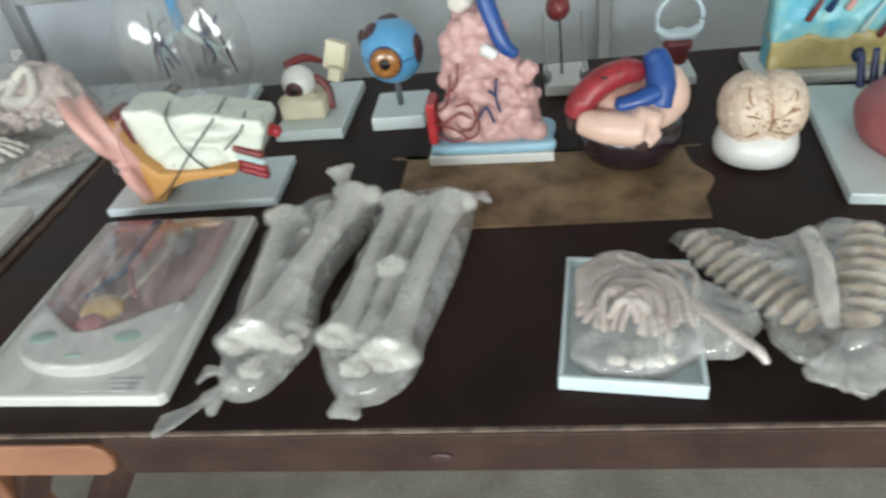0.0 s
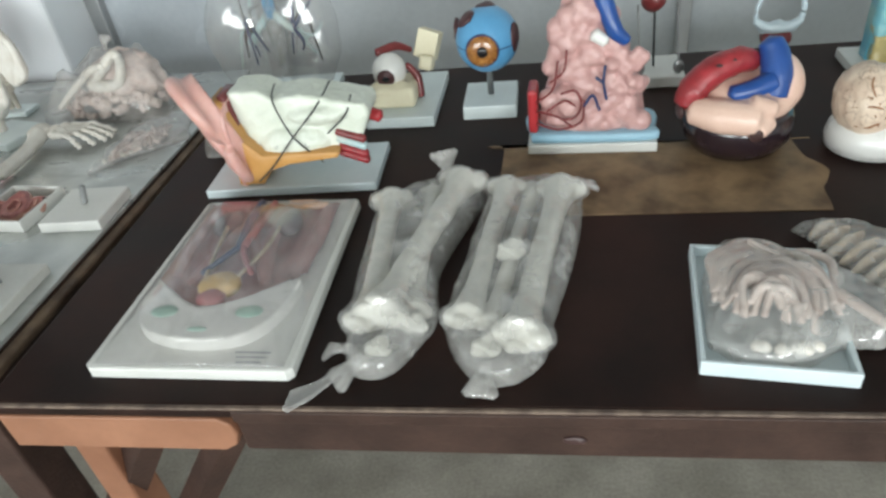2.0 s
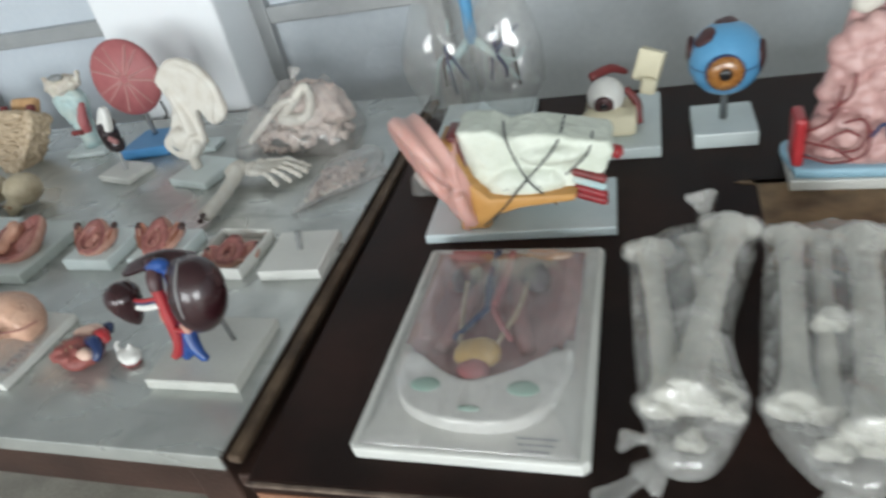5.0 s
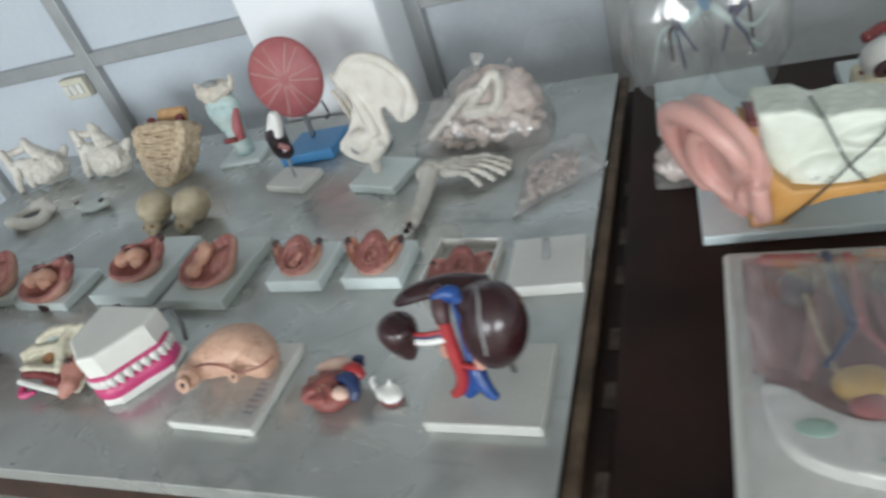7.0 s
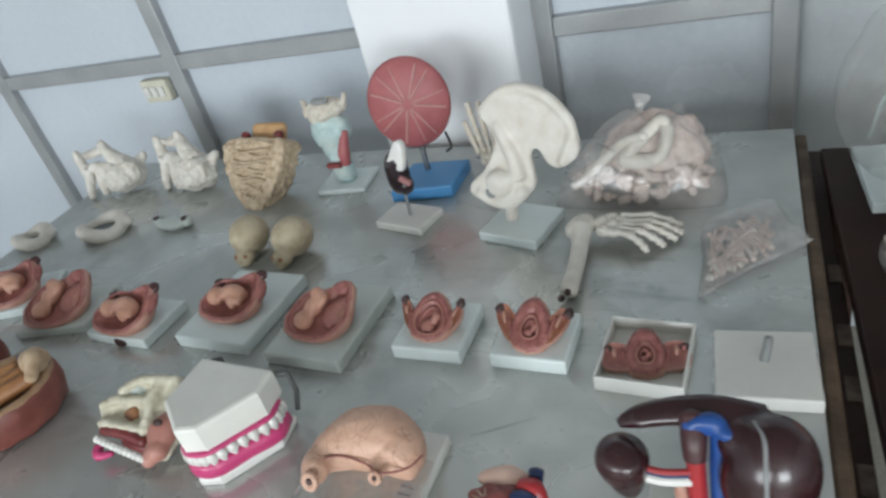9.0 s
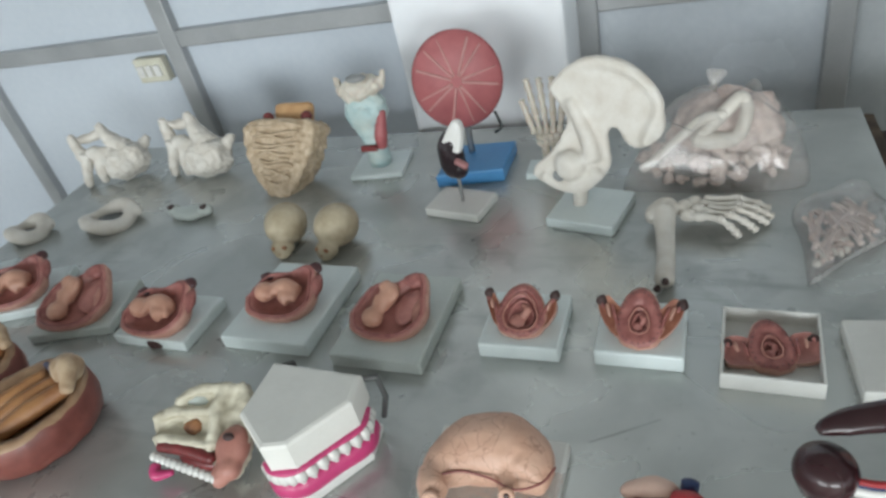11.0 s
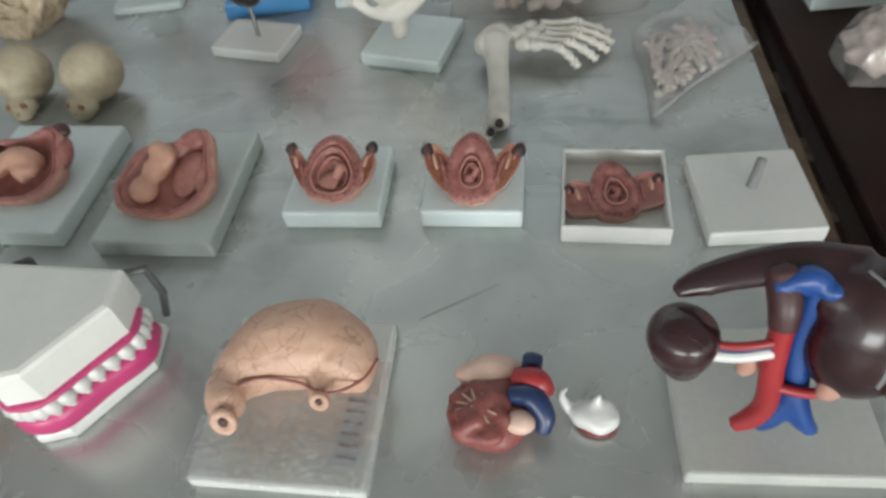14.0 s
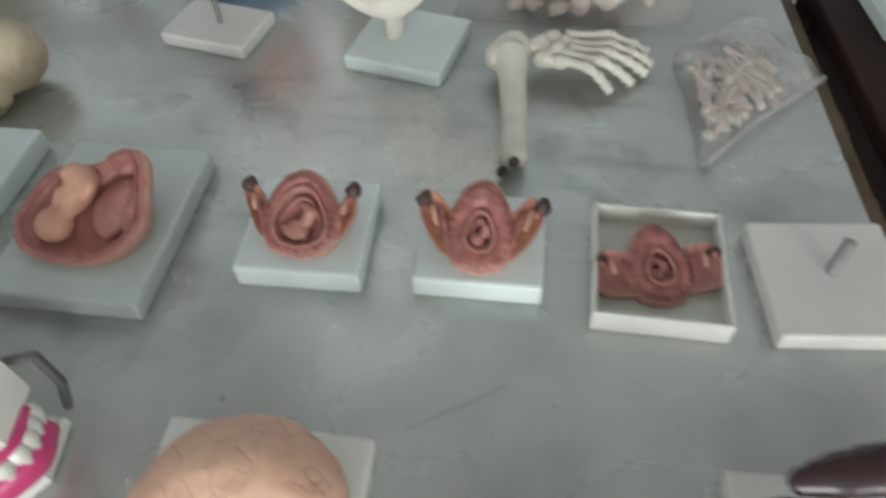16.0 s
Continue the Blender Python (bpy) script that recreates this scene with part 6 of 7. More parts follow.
def late_womb(t, h, stage, s):
    """stage 1: head low and body upright; 2: body lying across the bowl."""
    egg = [(-0.062, -0.012), (-0.05, -0.036), (-0.01, -0.046), (0.035, -0.04), (0.062, -0.012), (0.058, 0.018), (0.05, 0.046), (0.032, 0.052), (0.008, 0.038), (-0.035, 0.03)]
    egg = [(a * s, b * s * (1.12 if stage == 1 else 1.0)) for a, b in egg]
    d = 0.72 if stage == 1 else 1.0
    m = pose(0, -0.018, h + 0.029 * s, 26)
    wall = part("womb_wall", moved(dish(egg, [(0.97, 0.001), (1.02, -0.002), (1.0, -0.014 * s), (0.85, -0.026 * s), (0.5, -0.034 * s), (0.1, -0.036 * s)], amp=0.002), m), UTRIM, t, "pale salmon outer wall")
    part("cut_face", moved(dish(egg, [(1.0, -0.002), (0.97, 0.002), (0.88, 0.002), (0.78, -0.004 * d), (0.68, -0.014 * d), (0.4, -0.018 * d), (0.02, -0.018 * d)], amp=0.002, freq=120, seed=s), m), MAUVE, t, "mauve salmon lining")
    line = [(a * 0.87, b * 0.87, 0.002) for a, b in egg]
    part("cavity_rim", moved(sweep(line + line[:1], [0.0024], 8, 50), m), UTERUS, wall, "darker inner rim")
    if stage == 1:
        form = [blob(0.0175 * s, 0.017 * s, 0.014 * s, (-0.022 * s, -0.017 * s, -0.001)), sweep([(-0.012 * s, 0.0, -0.002), (-0.002 * s, 0.016 * s, 0.003), (0.002 * s, 0.034 * s, 0.0)], [0.012 * s, 0.014 * s, 0.011 * s], 12, 20), sweep([(-0.016 * s, 0.014 * s, 0.008), (-0.02 * s, 0.002 * s, 0.006)], [0.006 * s, 0.005 * s], 8), sweep([(-0.004 * s, 0.03 * s, 0.008), (0.012 * s, 0.02 * s, 0.012), (0.006 * s, 0.006 * s, 0.008)], [0.008 * s, 0.0065 * s, 0.005 * s], 8), sweep([(-0.006 * s, 0.036 * s, 0.006), (-0.012 * s, 0.028 * s, 0.012), (-0.006 * s, 0.018 * s, 0.012)], [0.008 * s, 0.006 * s, 0.004 * s], 8)]
        part("side_fold", moved(blob(0.01 * s, 0.022 * s, 0.007, (0.048 * s, 0.0, -0.004), 0.003, 60), m), PALERIM, t, "salmon side fold")
        part("placenta", moved(blob(0.02 * s, 0.03 * s, 0.01, (0.03 * s, 0.006 * s, -0.008), 0.004, 50, turn=(0, 0, -18)), m), MAUVE, t)
        part("top_fold", moved(blob(0.017 * s, 0.012 * s, 0.008, (0.03 * s, 0.046 * s, -0.001), 0.004, 60), m), UTERUS, t)
    else:
        form = [blob(0.0185 * s, 0.017 * s, 0.015 * s, (-0.028 * s, 0.0, 0.0)), sweep([(-0.012 * s, 0.006 * s, 0.0), (0.01 * s, 0.009 * s, 0.002), (0.03 * s, 0.002 * s, -0.002)], [0.013 * s, 0.016 * s, 0.014 * s], 12, 20), sweep([(0.034 * s, -0.006 * s, 0.004), (0.012 * s, -0.008 * s, 0.008), (0.02 * s, -0.018 * s, 0.0)], [0.009 * s, 0.008 * s, 0.006 * s], 10, 18), sweep([(-0.006 * s, 0.002 * s, 0.011), (-0.012 * s, -0.012 * s, 0.007)], [0.006 * s, 0.005 * s], 8)]
        part("dark_fold", moved(blob(0.014 * s, 0.009 * s, 0.007, (0.046 * s, 0.048 * s, -0.004), 0.004, 60), m), MAROONPATCH, t)
        part("side_fold", moved(blob(0.012 * s, 0.022 * s, 0.009, (0.056 * s, 0.018 * s, -0.006), 0.004, 60), m), UTERUS, t)
        part("top_fold", moved(blob(0.012 * s, 0.007 * s, 0.006, (-0.036 * s, 0.027 * s, -0.002), 0.003, 60), m), MAROONPATCH, t)
    part("curled_form", moved(join(*form), m), FOETUS, t, "smooth curled peach form", voxel=0.003, soften=5)


uterus(-1.4785, 1.147, -1.5, 0.118, 0.118, 0.027, 0.5, "early womb model with wide cavity on a pale base", BASE, 0.92)
uterus(-1.314, 1.14, -2, 0.117, 0.108, 0.027, 0, "early womb model with dark tube tips on a pale base", BASE, 0.96)
uterus(-1.685, 1.147, -2.5, 0.152, 0.2, 0.025, 1, "womb model with upright curled form on a grey green board", GREYGREEN, 1.03)
uterus(-1.89, 1.168, -3, 0.165, 0.2, 0.027, 2, "oval womb model with curled form on a pale base", BASE, 1.05)
t = uterus(-2.12, 1.12, -3, 0.16, 0.12, 0.022, 2, "oval womb model with dark stained base", BASE, 1.1)
part("stain", blob(0.018, 0.004, 0.009, (0.012, -0.0595, 0.01), 0.004, 90), DARKTIP, t, "dark stain on the base")
uterus(-2.33, 1.135, 14, 0.17, 0.14, 0.02, 1, "large womb model with curled form on a grey green board", GREYGREEN, 1.15)
uterus(-2.53, 1.17, 20, 0.17, 0.14, 0.02, 2, "large womb model with curled form on a pale base", BASE, 1.15)
uterus(-2.7, 1.19, 22, 0.15, 0.14, 0.02, 1, "large womb model at the end of the row", BASE, 1.0)

tray("white_box", -1.153, 1.123, ZS, -3.5, 0.118, 0.128, 0.026, "small white open plastic box", CREAMBASE, 0.004)
t = thing("womb_model", -1.153, 1.119, ZS + 0.006, 9, "early womb model lying in an open white box", "anatomical model", "row of womb models")
early_womb(t, -0.002, -1, 0.9, 14)

t = thing("empty_model_base", -1.003, 1.118, ZS, 3, "empty off-white model base with a grey peg", "model base")
part("base", box(0.122, 0.125, 0.022, 0.003), CREAMBASE, t, smooth=False)
part("peg", sweep([(-0.002, 0.004, 0.015), (0.004, 0.012, 0.055)], [0.0055], 12), GREYPEG, t, "grey peg")


def small_skull(x, y, rz, label):
    t = thing("small_skull_model", x, y, ZS, rz, label, "skull model", "pair of small skulls")
    t.scale = (0.93, 0.93, 0.9)
    part("skull", join(blob(0.045, 0.05, 0.046, (0, 0.006, 0.05), 0.001, 20, 4), blob(0.026, 0.02, 0.02, (0, -0.042, 0.022)), blob(0.018, 0.012, 0.01, (0, -0.05, 0.01))), SKULLC, t, "smooth yellowish skull", voxel=0.003, rugged=0.003)
    for k in (-1, 1):
        part("eye_socket", blob(0.0062, 0.004, 0.0055, (k * 0.011, -0.0555, 0.029)), TUBELINE, t)
    part("nose_hole", blob(0.003, 0.003, 0.0035, (0, -0.0595, 0.019)), TUBELINE, t)


small_skull(-2.0, 1.365, 8, "small yellowish skull model facing the viewer")
small_skull(-1.887, 1.36, -12, "small yellowish skull model turned slightly aside")


def vertebra(x, y, rz, s, label):
    t = thing("vertebra_model", x, y, ZS, rz, label, "bone model", "pair of spine bones")
    drum = join(blob(0.06 * s, 0.045 * s, 0.046 * s, (0.036 * s, -0.01, 0.05 * s), 0.012, 30, 4), sweep([(-0.05 * s, 0, 0.085 * s), (-0.01 * s, -0.008, 0.075 * s), (0.02 * s, -0.01, 0.07 * s)], [0.018 * s, 0.022 * s, 0.03 * s], 10, 16))
    part("bone_body", drum, PALEBONE, t, "rounded off-white bone body", voxel=0.0032, soften=3, rugged=0.012)
    arch = sweep([(-0.082 * s, 0.02, 0.12 * s), (-0.06 * s, 0.035, 0.112 * s), (-0.025 * s, 0.04, 0.118 * s), (-0.002 * s, 0.03, 0.12 * s)], [0.009 * s, 0.013 * s, 0.013 * s, 0.01 * s], 10, 20)
    part("arch", arch, PALEBONE, t, voxel=0.0032, soften=3, rugged=0.008)
    part("horn", sweep([(-0.068 * s, 0, 0.07 * s), (-0.082 * s, 0.006, 0.1 * s), (-0.088 * s, 0.012, 0.135 * s)], [0.02 * s, 0.014 * s, 0.01 * s], 10, 16), PALEBONE, t, voxel=0.0032, soften=3, rugged=0.008)
    part("horn", sweep([(0.04 * s, 0, 0.078 * s), (0.012 * s, 0.01, 0.11 * s), (-0.006 * s, 0.018, 0.15 * s)], [0.03 * s, 0.02 * s, 0.009 * s], 10, 16), PALEBONE, t, voxel=0.0032, soften=3, rugged=0.008)
    part("side_process", sweep([(-0.06 * s, -0.005, 0.085 * s), (-0.072 * s, -0.018, 0.045 * s), (-0.08 * s, -0.028, 0.006)], [0.02 * s, 0.013 * s, 0.012 * s], 10, 16), PALEBONE, t, voxel=0.0032, soften=3, rugged=0.008)
    part("side_process", sweep([(-0.03 * s, -0.005, 0.07 * s), (-0.034 * s, -0.018, 0.03 * s), (-0.034 * s, -0.022, 0.008)], [0.02 * s, 0.015 * s, 0.011 * s], 10, 16), PALEBONE, t, voxel=0.0032, soften=3, rugged=0.008)
    part("side_process", sweep([(0.06 * s, 0.01, 0.05 * s), (0.085 * s, 0.02, 0.075 * s), (0.1 * s, 0.03, 0.085 * s)], [0.022 * s, 0.015 * s, 0.01 * s], 10, 16), PALEBONE, t, voxel=0.0032, soften=3, rugged=0.008)


vertebra(-2.68, 1.66, 18, 1.0, "off-white spine bone model near the table corner")
vertebra(-2.41, 1.67, -8, 1.05, "off-white spine bone model with raised horns")


def flat_ring(x, y, r, label):
    t = thing("bone_ring", x, y, ZS, 15, label, "bone model", "bone rings")
    part("ring", join(sweep([(r * math.cos(a), 0.8 * r * math.sin(a), 0.018 + 0.008 * math.sin(2 * a)) for a in np.linspace(0, 6.28, 14)], [0.016, 0.022, 0.015, 0.019, 0.016], 10, 40), blob(0.02, 0.016, 0.014, (r * 1.1, 0.01, 0.02), 0.004, 50), blob(0.02, 0.016, 0.014, (-r * 1.1, 0, 0.02), 0.004, 50)), PALEBONE, t, "flat off-white bone ring", voxel=0.0035)
    # solid dark disc stands in for the shade in the ring's opening
    part("hollow", lathe([(r * 0.82, 0.001), (r * 0.82, 0.016), (r * 0.3, 0.017)], 20), HINGE, t, "dark disc for the shade inside the ring")


flat_ring(-2.53, 1.44, 0.054, "flat off-white ring bone lying on the steel")
flat_ring(-2.74, 1.39, 0.04, "flat off-white ring bone at the table end")
t = thing("paired_bone_pieces", -2.32, 1.47, ZS, 0, "low pale bone piece with two dark holes", "bone model")
part("piece", join(blob(0.05, 0.028, 0.014, (0, 0, 0.01), 0.004, 40), *[blob(0.016, 0.016, 0.014, (k * 0.045, 0, 0.016), 0.002, 50) for k in (-1, 1)]), GREYGREEN, t, "low grey green piece", voxel=0.003)
for k in (-1, 1):
    part("hole", lathe([(0.008, 0.022), (0.008, 0.03), (0.005, 0.031)], 14, (k * 0.045, -0.004, 0)), DARKTIP, t)


def wedge_model():
    t = thing("tissue_wedge_model", -2.125, 1.6, ZS, -4, "cream folded tissue wedge with ribbed side and orange top", "anatomical model")
    out = [(-0.03, 0.0), (0.026, -0.004), (0.07, 0.06), (0.094, 0.13), (0.088, 0.165), (0.0, 0.172), (-0.085, 0.165), (-0.096, 0.12), (-0.07, 0.05)]
    m = pose(0, -0.06, 0.006, 58, 0, 0)
    body = plate(out, 0.07, 0.008, (0, 0, -0.07), 40)
    bmesh.ops.triangulate(body, faces=body.faces)
    part("wedge", moved(body, m), CREAM, t, "cream folded surface", voxel=0.0026, soften=6, rugged=0.012)
    rnd = random.Random(9)
    part("folds", moved(join(*[sweep([(-w + 0.02 * rnd.random(), y, 0.002), (-w * 0.3, y + rnd.uniform(-0.008, 0.008), 0.004), (w * 0.3, y + rnd.uniform(-0.008, 0.008), 0.004), (w - 0.02 * rnd.random(), y, 0.002)], [0.0032], 6, 18) for y, w in ((0.03 + 0.0125 * i, 0.03 + 0.04 * min(1, i / 7)) for i in range(11))]), m), CREAM, t)
    part("orange_top", moved(box(0.1, 0.075, 0.028, 0.012, (0.012, 0.175, -0.066)), m), SOFTORANGE, t, "pale orange top strip")
    for k in (-0.045, 0.06):
        part("vessel_hole", moved(blob(0.013, 0.012, 0.013, (k, 0.178, -0.03)), m), DEEPRED, t)
    for i in range(8):
        part("rib", moved(box(0.012, 0.006, 0.05, 0.002, (0.036 + 0.0062 * i, 0.018 + 0.014 * i, -0.058)), m), GREYPEG if i % 2 else PALEBONE, t, smooth=False)


wedge_model()


def larynx_model():
    t = thing("larynx_model", -1.913, 1.66, ZS, 6, "pale blue and cream larynx model with red muscles", "anatomical model")
    t.scale = (1.12, 1.1, 1.1)
    part("base", box(0.11, 0.1, 0.012, 0.003, (0, 0, 0)), BASE, t, smooth=False)
    part("trachea", lathe([(0.022, 0.012), (0.024, 0.03), (0.021, 0.036), (0.024, 0.045), (0.021, 0.052), (0.024, 0.062), (0.026, 0.085)], 20), AQUA, t, "pale aqua ringed windpipe")
    part("thyroid", join(blob(0.044, 0.03, 0.045, (0, 0, 0.13), 0.006, 35), blob(0.03, 0.028, 0.03, (0.0, 0, 0.095))), AQUA, t, "pale aqua cartilage shield", voxel=0.0035, rugged=0.008)
    part("hyoid", join(blob(0.045, 0.03, 0.022, (0, 0, 0.178), 0.008, 40), sweep([(-0.04, 0, 0.175), (-0.05, 0.01, 0.2)], [0.01, 0.006], 8), sweep([(0.04, 0, 0.175), (0.05, 0.01, 0.2)], [0.01, 0.006], 8)), BONE, t, "cream bone crown", voxel=0.0032, rugged=0.014)
    part("muscle", sweep([(0.02, -0.022, 0.06), (0.026, -0.026, 0.09), (0.034, -0.012, 0.13)], [0.011, 0.013, 0.008], 10), DISC, t, "red muscle band")
    part("muscle", sweep([(-0.02, -0.026, 0.06), (0.012, -0.032, 0.062)], [0.007], 8), DEEPRED, t)
    part("opening", blob(0.02, 0.012, 0.008, (0, -0.01, 0.2)), GREYPEG, t)


larynx_model()


def disc_model():
    t = thing("muscle_disc_model", -1.682, 1.638, ZS, 4, "round dusty red muscle disc standing on a bright blue block", "anatomical model")
    part("blue_base", plate([(-0.07, -0.07), (0.07, -0.06), (0.08, 0.06), (-0.06, 0.06)], 0.03, 0.004, (0, 0, 0)), BOXBLUE, t, "bright blue block", smooth=False)
    m = pose(-0.01, 0.02, 0.196, 84, 0, 8) @ Matrix.Diagonal((0.98, 1.07, 1.0, 1.0))
    disc = part("disc", moved(lathe([(0.08, -0.012), (0.092, -0.006), (0.094, 0.004), (0.088, 0.012), (0.02, 0.015)], 44), m), DISC, t, "dusty red disc")
    for i in range(12):
        a = 2 * math.pi * i / 12 + 0.2 + 0.12 * math.sin(i * 2.4)
        part("septum", moved(sweep([(0.012 * math.cos(a), 0.012 * math.sin(a), 0.0152), (0.084 * math.cos(a), 0.084 * math.sin(a), 0.0125)], [0.0028, 0.0012 + 0.0008 * (i % 3)], 6, 8), m), DISCLINE, disc)
    part("stem", sweep([(-0.01, 0.025, 0.03), (-0.01, 0.025, 0.12)], [0.007], 8), METAL, t)
    part("cord", sweep([(0.055, 0.02, 0.12), (0.065, 0.01, 0.09), (0.05, 0.015, 0.075)], [0.003], 8, 14), STRING, t)


disc_model()


def kidney_model():
    t = thing("kidney_model", -1.674, 1.487, ZS, -14, "dark glossy kidney section on a rod and white base", "anatomical model")
    part("base", box(0.12, 0.085, 0.018, 0.003), CREAMBASE, t, smooth=False)
    part("rod", sweep([(0.005, 0.0, 0.015), (0.0, 0.01, 0.08)], [0.0035], 8), METAL, t)
    part("kidney", join(blob(0.026, 0.024, 0.05, (-0.006, 0.01, 0.112), 0.002, 30, 4), blob(0.018, 0.02, 0.022, (0.006, 0.01, 0.138)), blob(0.018, 0.02, 0.022, (0.006, 0.01, 0.085))), BLACKRED, t, "glossy black maroon kidney", voxel=0.0035)
    part("adrenal_cap", moved(plate([(-0.02, 0), (0.02, -0.005), (0.012, 0.045), (-0.008, 0.05)], 0.02, 0.005, (0, 0, 0), 20), pose(0.004, 0.012, 0.135, 80, 20, 0)), WHITE, t, "white gland cap")
    part("vessel", sweep([(0.012, -0.005, 0.11), (0.034, -0.005, 0.1)], [0.007], 8), MUSCLE, t)


kidney_model()


def hand_bones():
    t = thing("hand_skeleton_model", -1.515, 1.615, ZS, 0, "upright hand skeleton model on a white base", "bone model")
    part("base", box(0.1, 0.06, 0.014, 0.003), BASE, t, smooth=False)
    part("forearm_bone", sweep([(-0.008, 0, 0.012), (-0.008, 0, 0.06)], [0.007, 0.009], 8), BONE, t)
    part("forearm_bone", sweep([(0.012, 0, 0.012), (0.011, 0, 0.06)], [0.006, 0.008], 8), BONE, t)
    for i in range(8):
        part("wrist_bone", blob(0.009, 0.008, 0.008, (-0.016 + 0.011 * (i % 4), 0, 0.068 + 0.013 * (i // 4)), 0.002, 80), BONE, t)
    for f in range(5):
        a = radians(-14 + 6 * f)
        lens = (0.042, 0.03, 0.02, 0.014) if f else (0.03, 0.022, 0.016)
        x, z = -0.026 + 0.0125 * f, 0.09
        for n_ in lens:
            x1, z1 = x + n_ * math.sin(a), z + n_ * math.cos(a)
            part("finger_bone", sweep([(x, 0, z), ((x + x1) / 2, -0.001, (z + z1) / 2), (x1, 0, z1)], [0.0075, 0.005, 0.007], 8, 8), BONE, t)
            x, z = x1 + 0.002 * math.sin(a), z1 + 0.002


hand_bones()


def hip_model():
    t = thing("hip_bone_model", -1.42, 1.461, ZS, -15, "white hip bone model fixed upright on a pale base", "bone model")
    part("base", box(0.125, 0.12, 0.02, 0.003), BASE, t, smooth=False)
    part("post", sweep([(-0.02, 0.0, 0.018), (-0.015, 0.0, 0.06)], [0.012, 0.014], 10), PALEBONE, t)

    rim = [(65, 260), (100, 215), (150, 192), (210, 200), (255, 240), (285, 310), (280, 360), (240, 388), (215, 375), (200, 345), (180, 355), (185, 430), (160, 470), (130, 495), (80, 490), (30, 475), (25, 445), (60, 410), (85, 370), (100, 330), (85, 290)]
    rim = [((u - 120) * 0.00088, (515 - v) * 0.00078) for u, v in rim]
    blade = moved(plate(rim, 0.016, 0, (0, 0, 0), 70), pose(-0.02, 0.012, 0.03, 82, 0, 4))
    low = join(blob(0.03, 0.02, 0.028, (-0.028, -0.004, 0.1), 0.004, 40), sweep([(-0.085, 0.0, 0.072), (-0.05, -0.002, 0.056), (-0.012, -0.002, 0.06), (0.02, 0.002, 0.09)], [0.013, 0.012, 0.014, 0.015], 10, 24), sweep([(-0.06, 0.03, 0.235), (0.0, 0.038, 0.272), (0.07, 0.038, 0.258), (0.115, 0.034, 0.205), (0.095, 0.02, 0.14)], [0.008, 0.01, 0.01, 0.01, 0.01], 10, 30), sweep([(0.01, 0.006, 0.11), (0.0, 0.012, 0.15), (-0.03, 0.022, 0.21)], [0.017, 0.014, 0.01], 10, 20))
    part("hip_bone", join(blade, low), PALEBONE, t, "smooth white flaring hip bone", voxel=0.004, soften=5)
    part("opening", blob(0.011, 0.006, 0.011, (-0.052, -0.008, 0.078)), GREYPEG, t)


hip_model()


def big_bone_bag():
    t = thing("bone_bag", -1.215, 1.62, ZS, 0, "clear plastic bag heaped with pinkish white bone pieces", "bag of bones", "bone bags")
    rnd = random.Random(2)
    for i in range(110):
        a, r = rnd.uniform(0, 6.28), math.sqrt(rnd.random())
        x, y = 0.125 * r * math.cos(a), 0.085 * r * math.sin(a)
        z = 0.016 + 0.07 * (1 - r * r) * rnd.random()
        part("bone_piece", blob(rnd.uniform(0.009, 0.018), rnd.uniform(0.007, 0.013), rnd.uniform(0.007, 0.012), (x, y, z), 0.009, 90, 3, turn=(0, 0, rnd.uniform(0, 180)), seed=i), PINKBONE if i % 3 else RIBBONE, t)
    part("pelvis_ring", sweep([(-0.02, -0.03, 0.08), (0.02, -0.02, 0.12), (0.045, -0.01, 0.14), (0.055, -0.015, 0.115), (0.04, -0.03, 0.075), (0.0, -0.035, 0.07), (-0.03, -0.03, 0.075)], [0.012, 0.013, 0.011, 0.012, 0.016, 0.016], 10, 40), PALEBONE, t, "curved white bone loop")
    part("skull_piece", blob(0.1, 0.06, 0.07, (0.02, 0.035, 0.062), 0.02, 22, 5), PINKBONE, t, "rounded pinkish bone shell", rugged=0.012)
    part("jaw_bar", sweep([(-0.12, -0.06, 0.03), (-0.06, -0.045, 0.08), (-0.02, -0.03, 0.11), (0.02, -0.03, 0.12)], [0.008, 0.009, 0.01, 0.008], 10, 24), PALEBONE, t)
    part("bag", pillow([(-0.155, -0.09), (-0.12, 0.03), (-0.05, 0.1), (0.05, 0.12), (0.13, 0.09), (0.155, 0.0), (0.145, -0.085), (0.02, -0.1)], 0.14, 0.008, 18, seed=7, power=0.6), HEAPFILM, t, "clear crumpled bag")
    part("bag_tie", moved(tie((0, 0, 0.0), (0.2, 1, 0), 0.6), pose(0.0, 0.03, 0.143, 60)), HEAPFILM, t)


big_bone_bag()


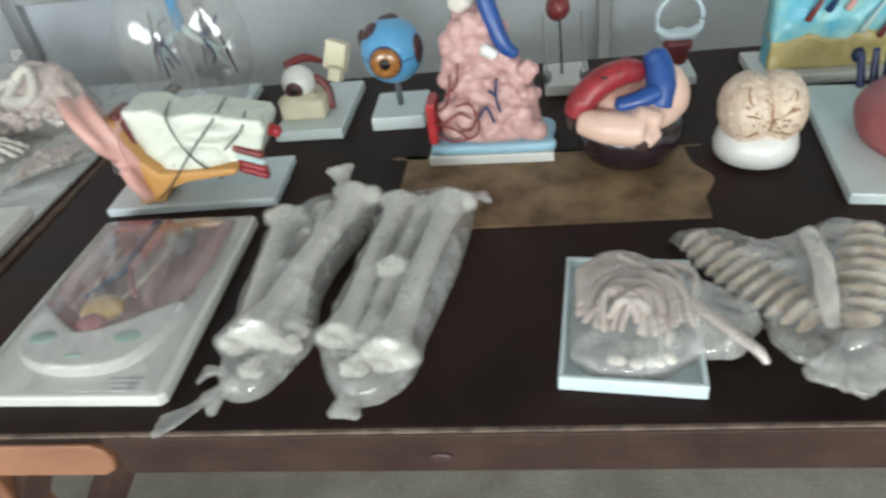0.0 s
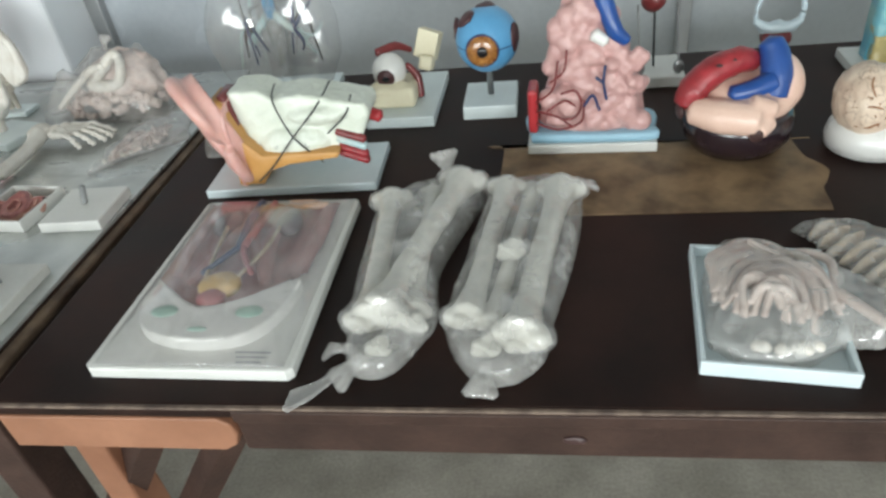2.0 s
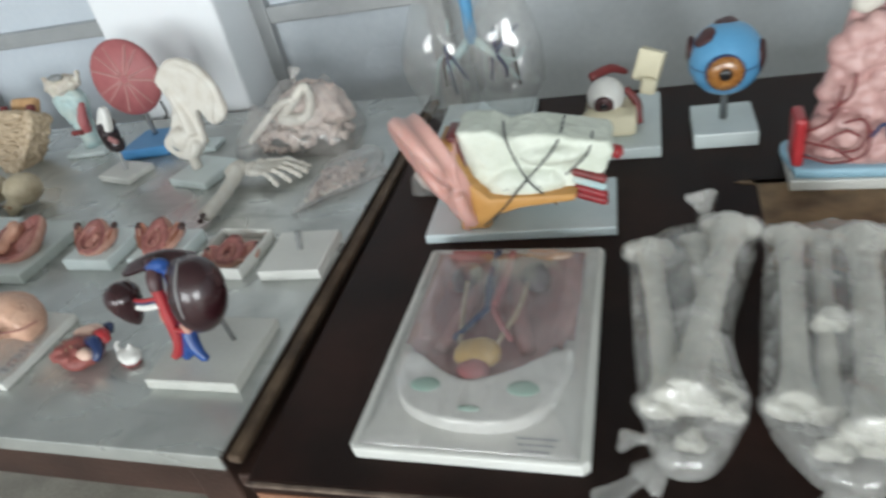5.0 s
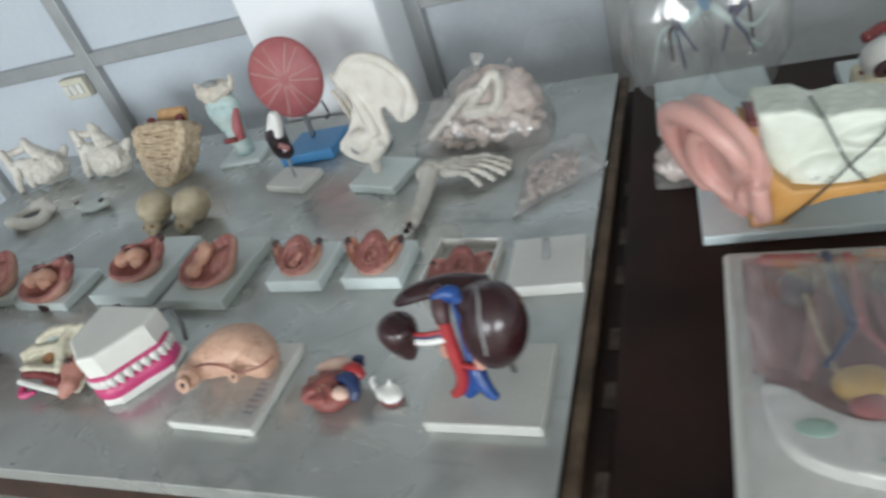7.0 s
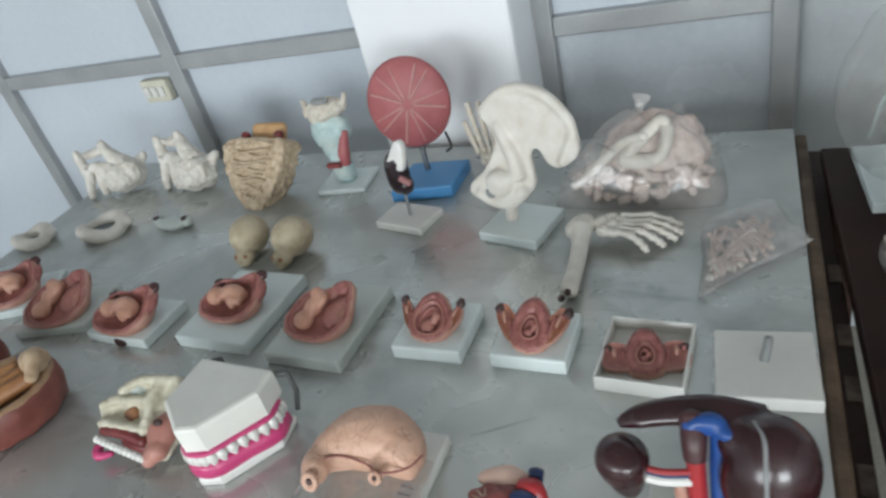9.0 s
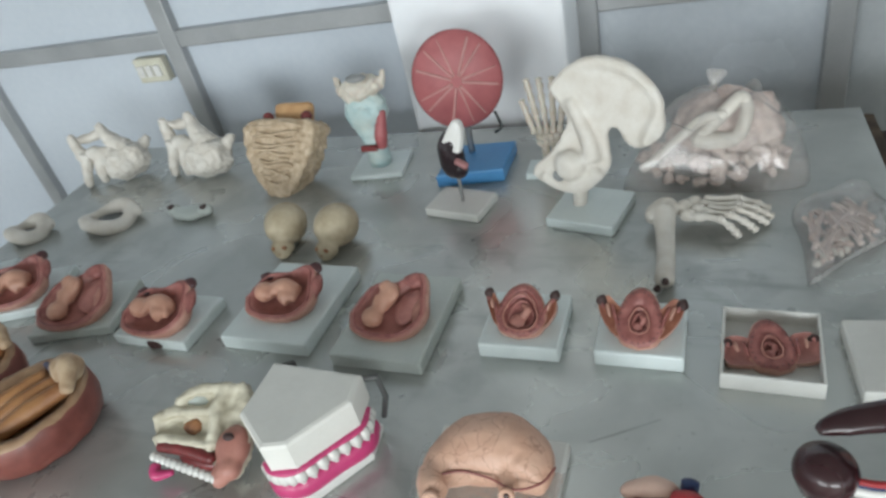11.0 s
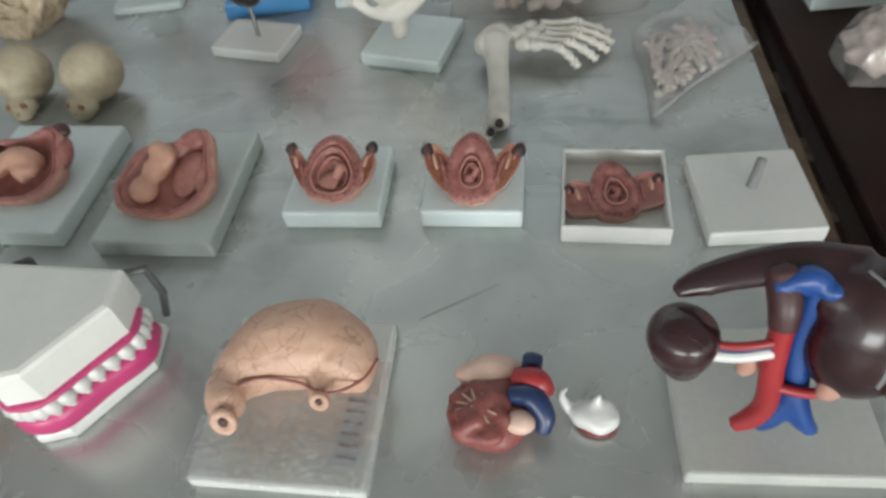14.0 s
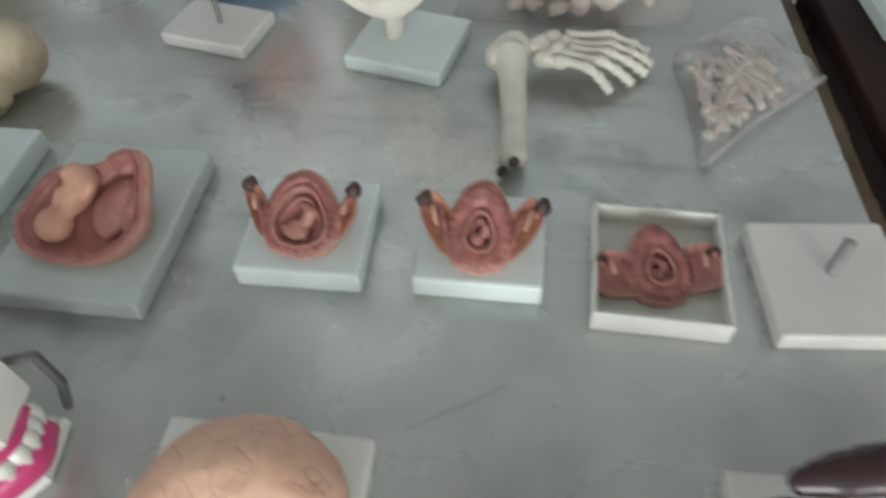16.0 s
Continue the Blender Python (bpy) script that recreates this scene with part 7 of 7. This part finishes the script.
def foot_bones():
    t = thing("foot_skeleton_model", -1.29, 1.44, ZS, 0, "white foot and lower leg skeleton lying on the steel", "bone model")
    part("shin_bone", sweep([(-0.004, -0.025, 0.034), (0.0, -0.07, 0.024), (0.003, -0.13, 0.02), (0.003, -0.19, 0.02)], [0.021, 0.0155, 0.014, 0.015], 12, 26), PALEBONE, t, "cut lower leg bone")
    part("bone_head", join(blob(0.024, 0.02, 0.02, (-0.002, -0.018, 0.034), 0.004, 60), blob(0.015, 0.02, 0.016, (-0.019, -0.026, 0.03), 0.003, 60)), PALEBONE, t, voxel=0.003)
    for x, z in ((0.004, 0.026), (-0.008, 0.012)):
        part("bone_screw", blob(0.0055, 0.006, 0.0055, (x, -0.2, z), 0.002, 90), DARKTIP, t)
    for x, y, r in ((0.03, -0.012, 0.017), (0.045, 0.002, 0.015), (0.05, -0.02, 0.014), (0.036, -0.034, 0.013), (0.06, -0.006, 0.012), (0.062, -0.028, 0.011), (0.052, -0.04, 0.01)):
        part("ankle_bone", blob(r, r * 0.85, r * 0.8, (x, y, 0.032), 0.004, 60), PALEBONE, t)
    rays = (((0.062, 0.008), (0.16, 0.014)), ((0.066, -0.008), (0.164, -0.008)), ((0.066, -0.018), (0.156, -0.026)), ((0.064, -0.03), (0.138, -0.046)), ((0.058, -0.04), (0.112, -0.062)))
    for f, (a, b) in enumerate(rays):
        a, b = Vector((*a, 0.034)), Vector((*b, 0.01))
        cuts = (0.0, 0.5, 0.74, 0.89, 1.0) if f else (0.0, 0.52, 0.82, 1.0)
        bow = Vector((0, 0, 0.012))
        for u, v in zip(cuts, cuts[1:]):
            p, q = a.lerp(b, u) + bow * math.sin(math.pi * u), a.lerp(b, v - 0.012) + bow * math.sin(math.pi * v)
            r = 0.0092 if f == 0 else 0.0078
            part("toe_bone", sweep([p, p.lerp(q, 0.3), p.lerp(q, 0.7), q], [r, r * 0.68, r * 0.66, r * 0.95], 8, 10), PALEBONE, t)


foot_bones()

t = thing("zip_bag", -1.025, 1.415, ZS, 0, "flat clear zip bag with small pinkish bones", "bag of bones")
rnd = random.Random(21)
for i in range(54):
    f, g = rnd.uniform(0.12, 0.88), rnd.uniform(0.05, 0.85)
    x, y = -0.055 + 0.11 * f - 0.02 * g, -0.1 + 0.1 * f + 0.11 * g * (1 - 0.35 * f)
    a, n_ = rnd.uniform(0.9, 2.3), rnd.uniform(0.014, 0.026)
    e = Vector((n_ * math.cos(a), n_ * math.sin(a), 0.0))
    c = Vector((x, y, 0.009 + 0.006 * rnd.random()))
    part("small_bone", sweep([c - e, c - e * 0.4 + Vector((0, 0, 0.002)), c + e * 0.4 + Vector((0, 0, 0.002)), c + e], [0.005, 0.0031, 0.0031, 0.0045], 8, 12), PINKBONE if i % 3 else RIBBONE, t)
for i in range(22):
    f, g = rnd.uniform(0.05, 0.5), rnd.uniform(0.0, 0.28)
    part("small_bone", blob(rnd.uniform(0.005, 0.0085), rnd.uniform(0.004, 0.007), 0.0055, (-0.058 + 0.11 * f, -0.122 + 0.11 * f + 0.12 * g, 0.009), 0.002, 90, 2, turn=(0, 0, rnd.uniform(0, 180))), RIBBONE if i % 3 else PALEBONE, t)
part("bag", pillow([(-0.068, -0.15), (0.0, -0.08), (0.09, 0.0), (0.07, 0.05), (0.045, 0.115), (-0.02, 0.09), (-0.07, 0.04), (-0.066, -0.05)], 0.03, 0.008, 26, seed=5, n=72), ZIPFILM, t, "clear zip-lock bag")
part("zip_strip", sweep([(-0.064, -0.15, 0.01), (0.01, -0.075, 0.013), (0.095, 0.002, 0.01)], [0.0035], 6, 16, flat=0.4), FILM, t, "milky zip strip")
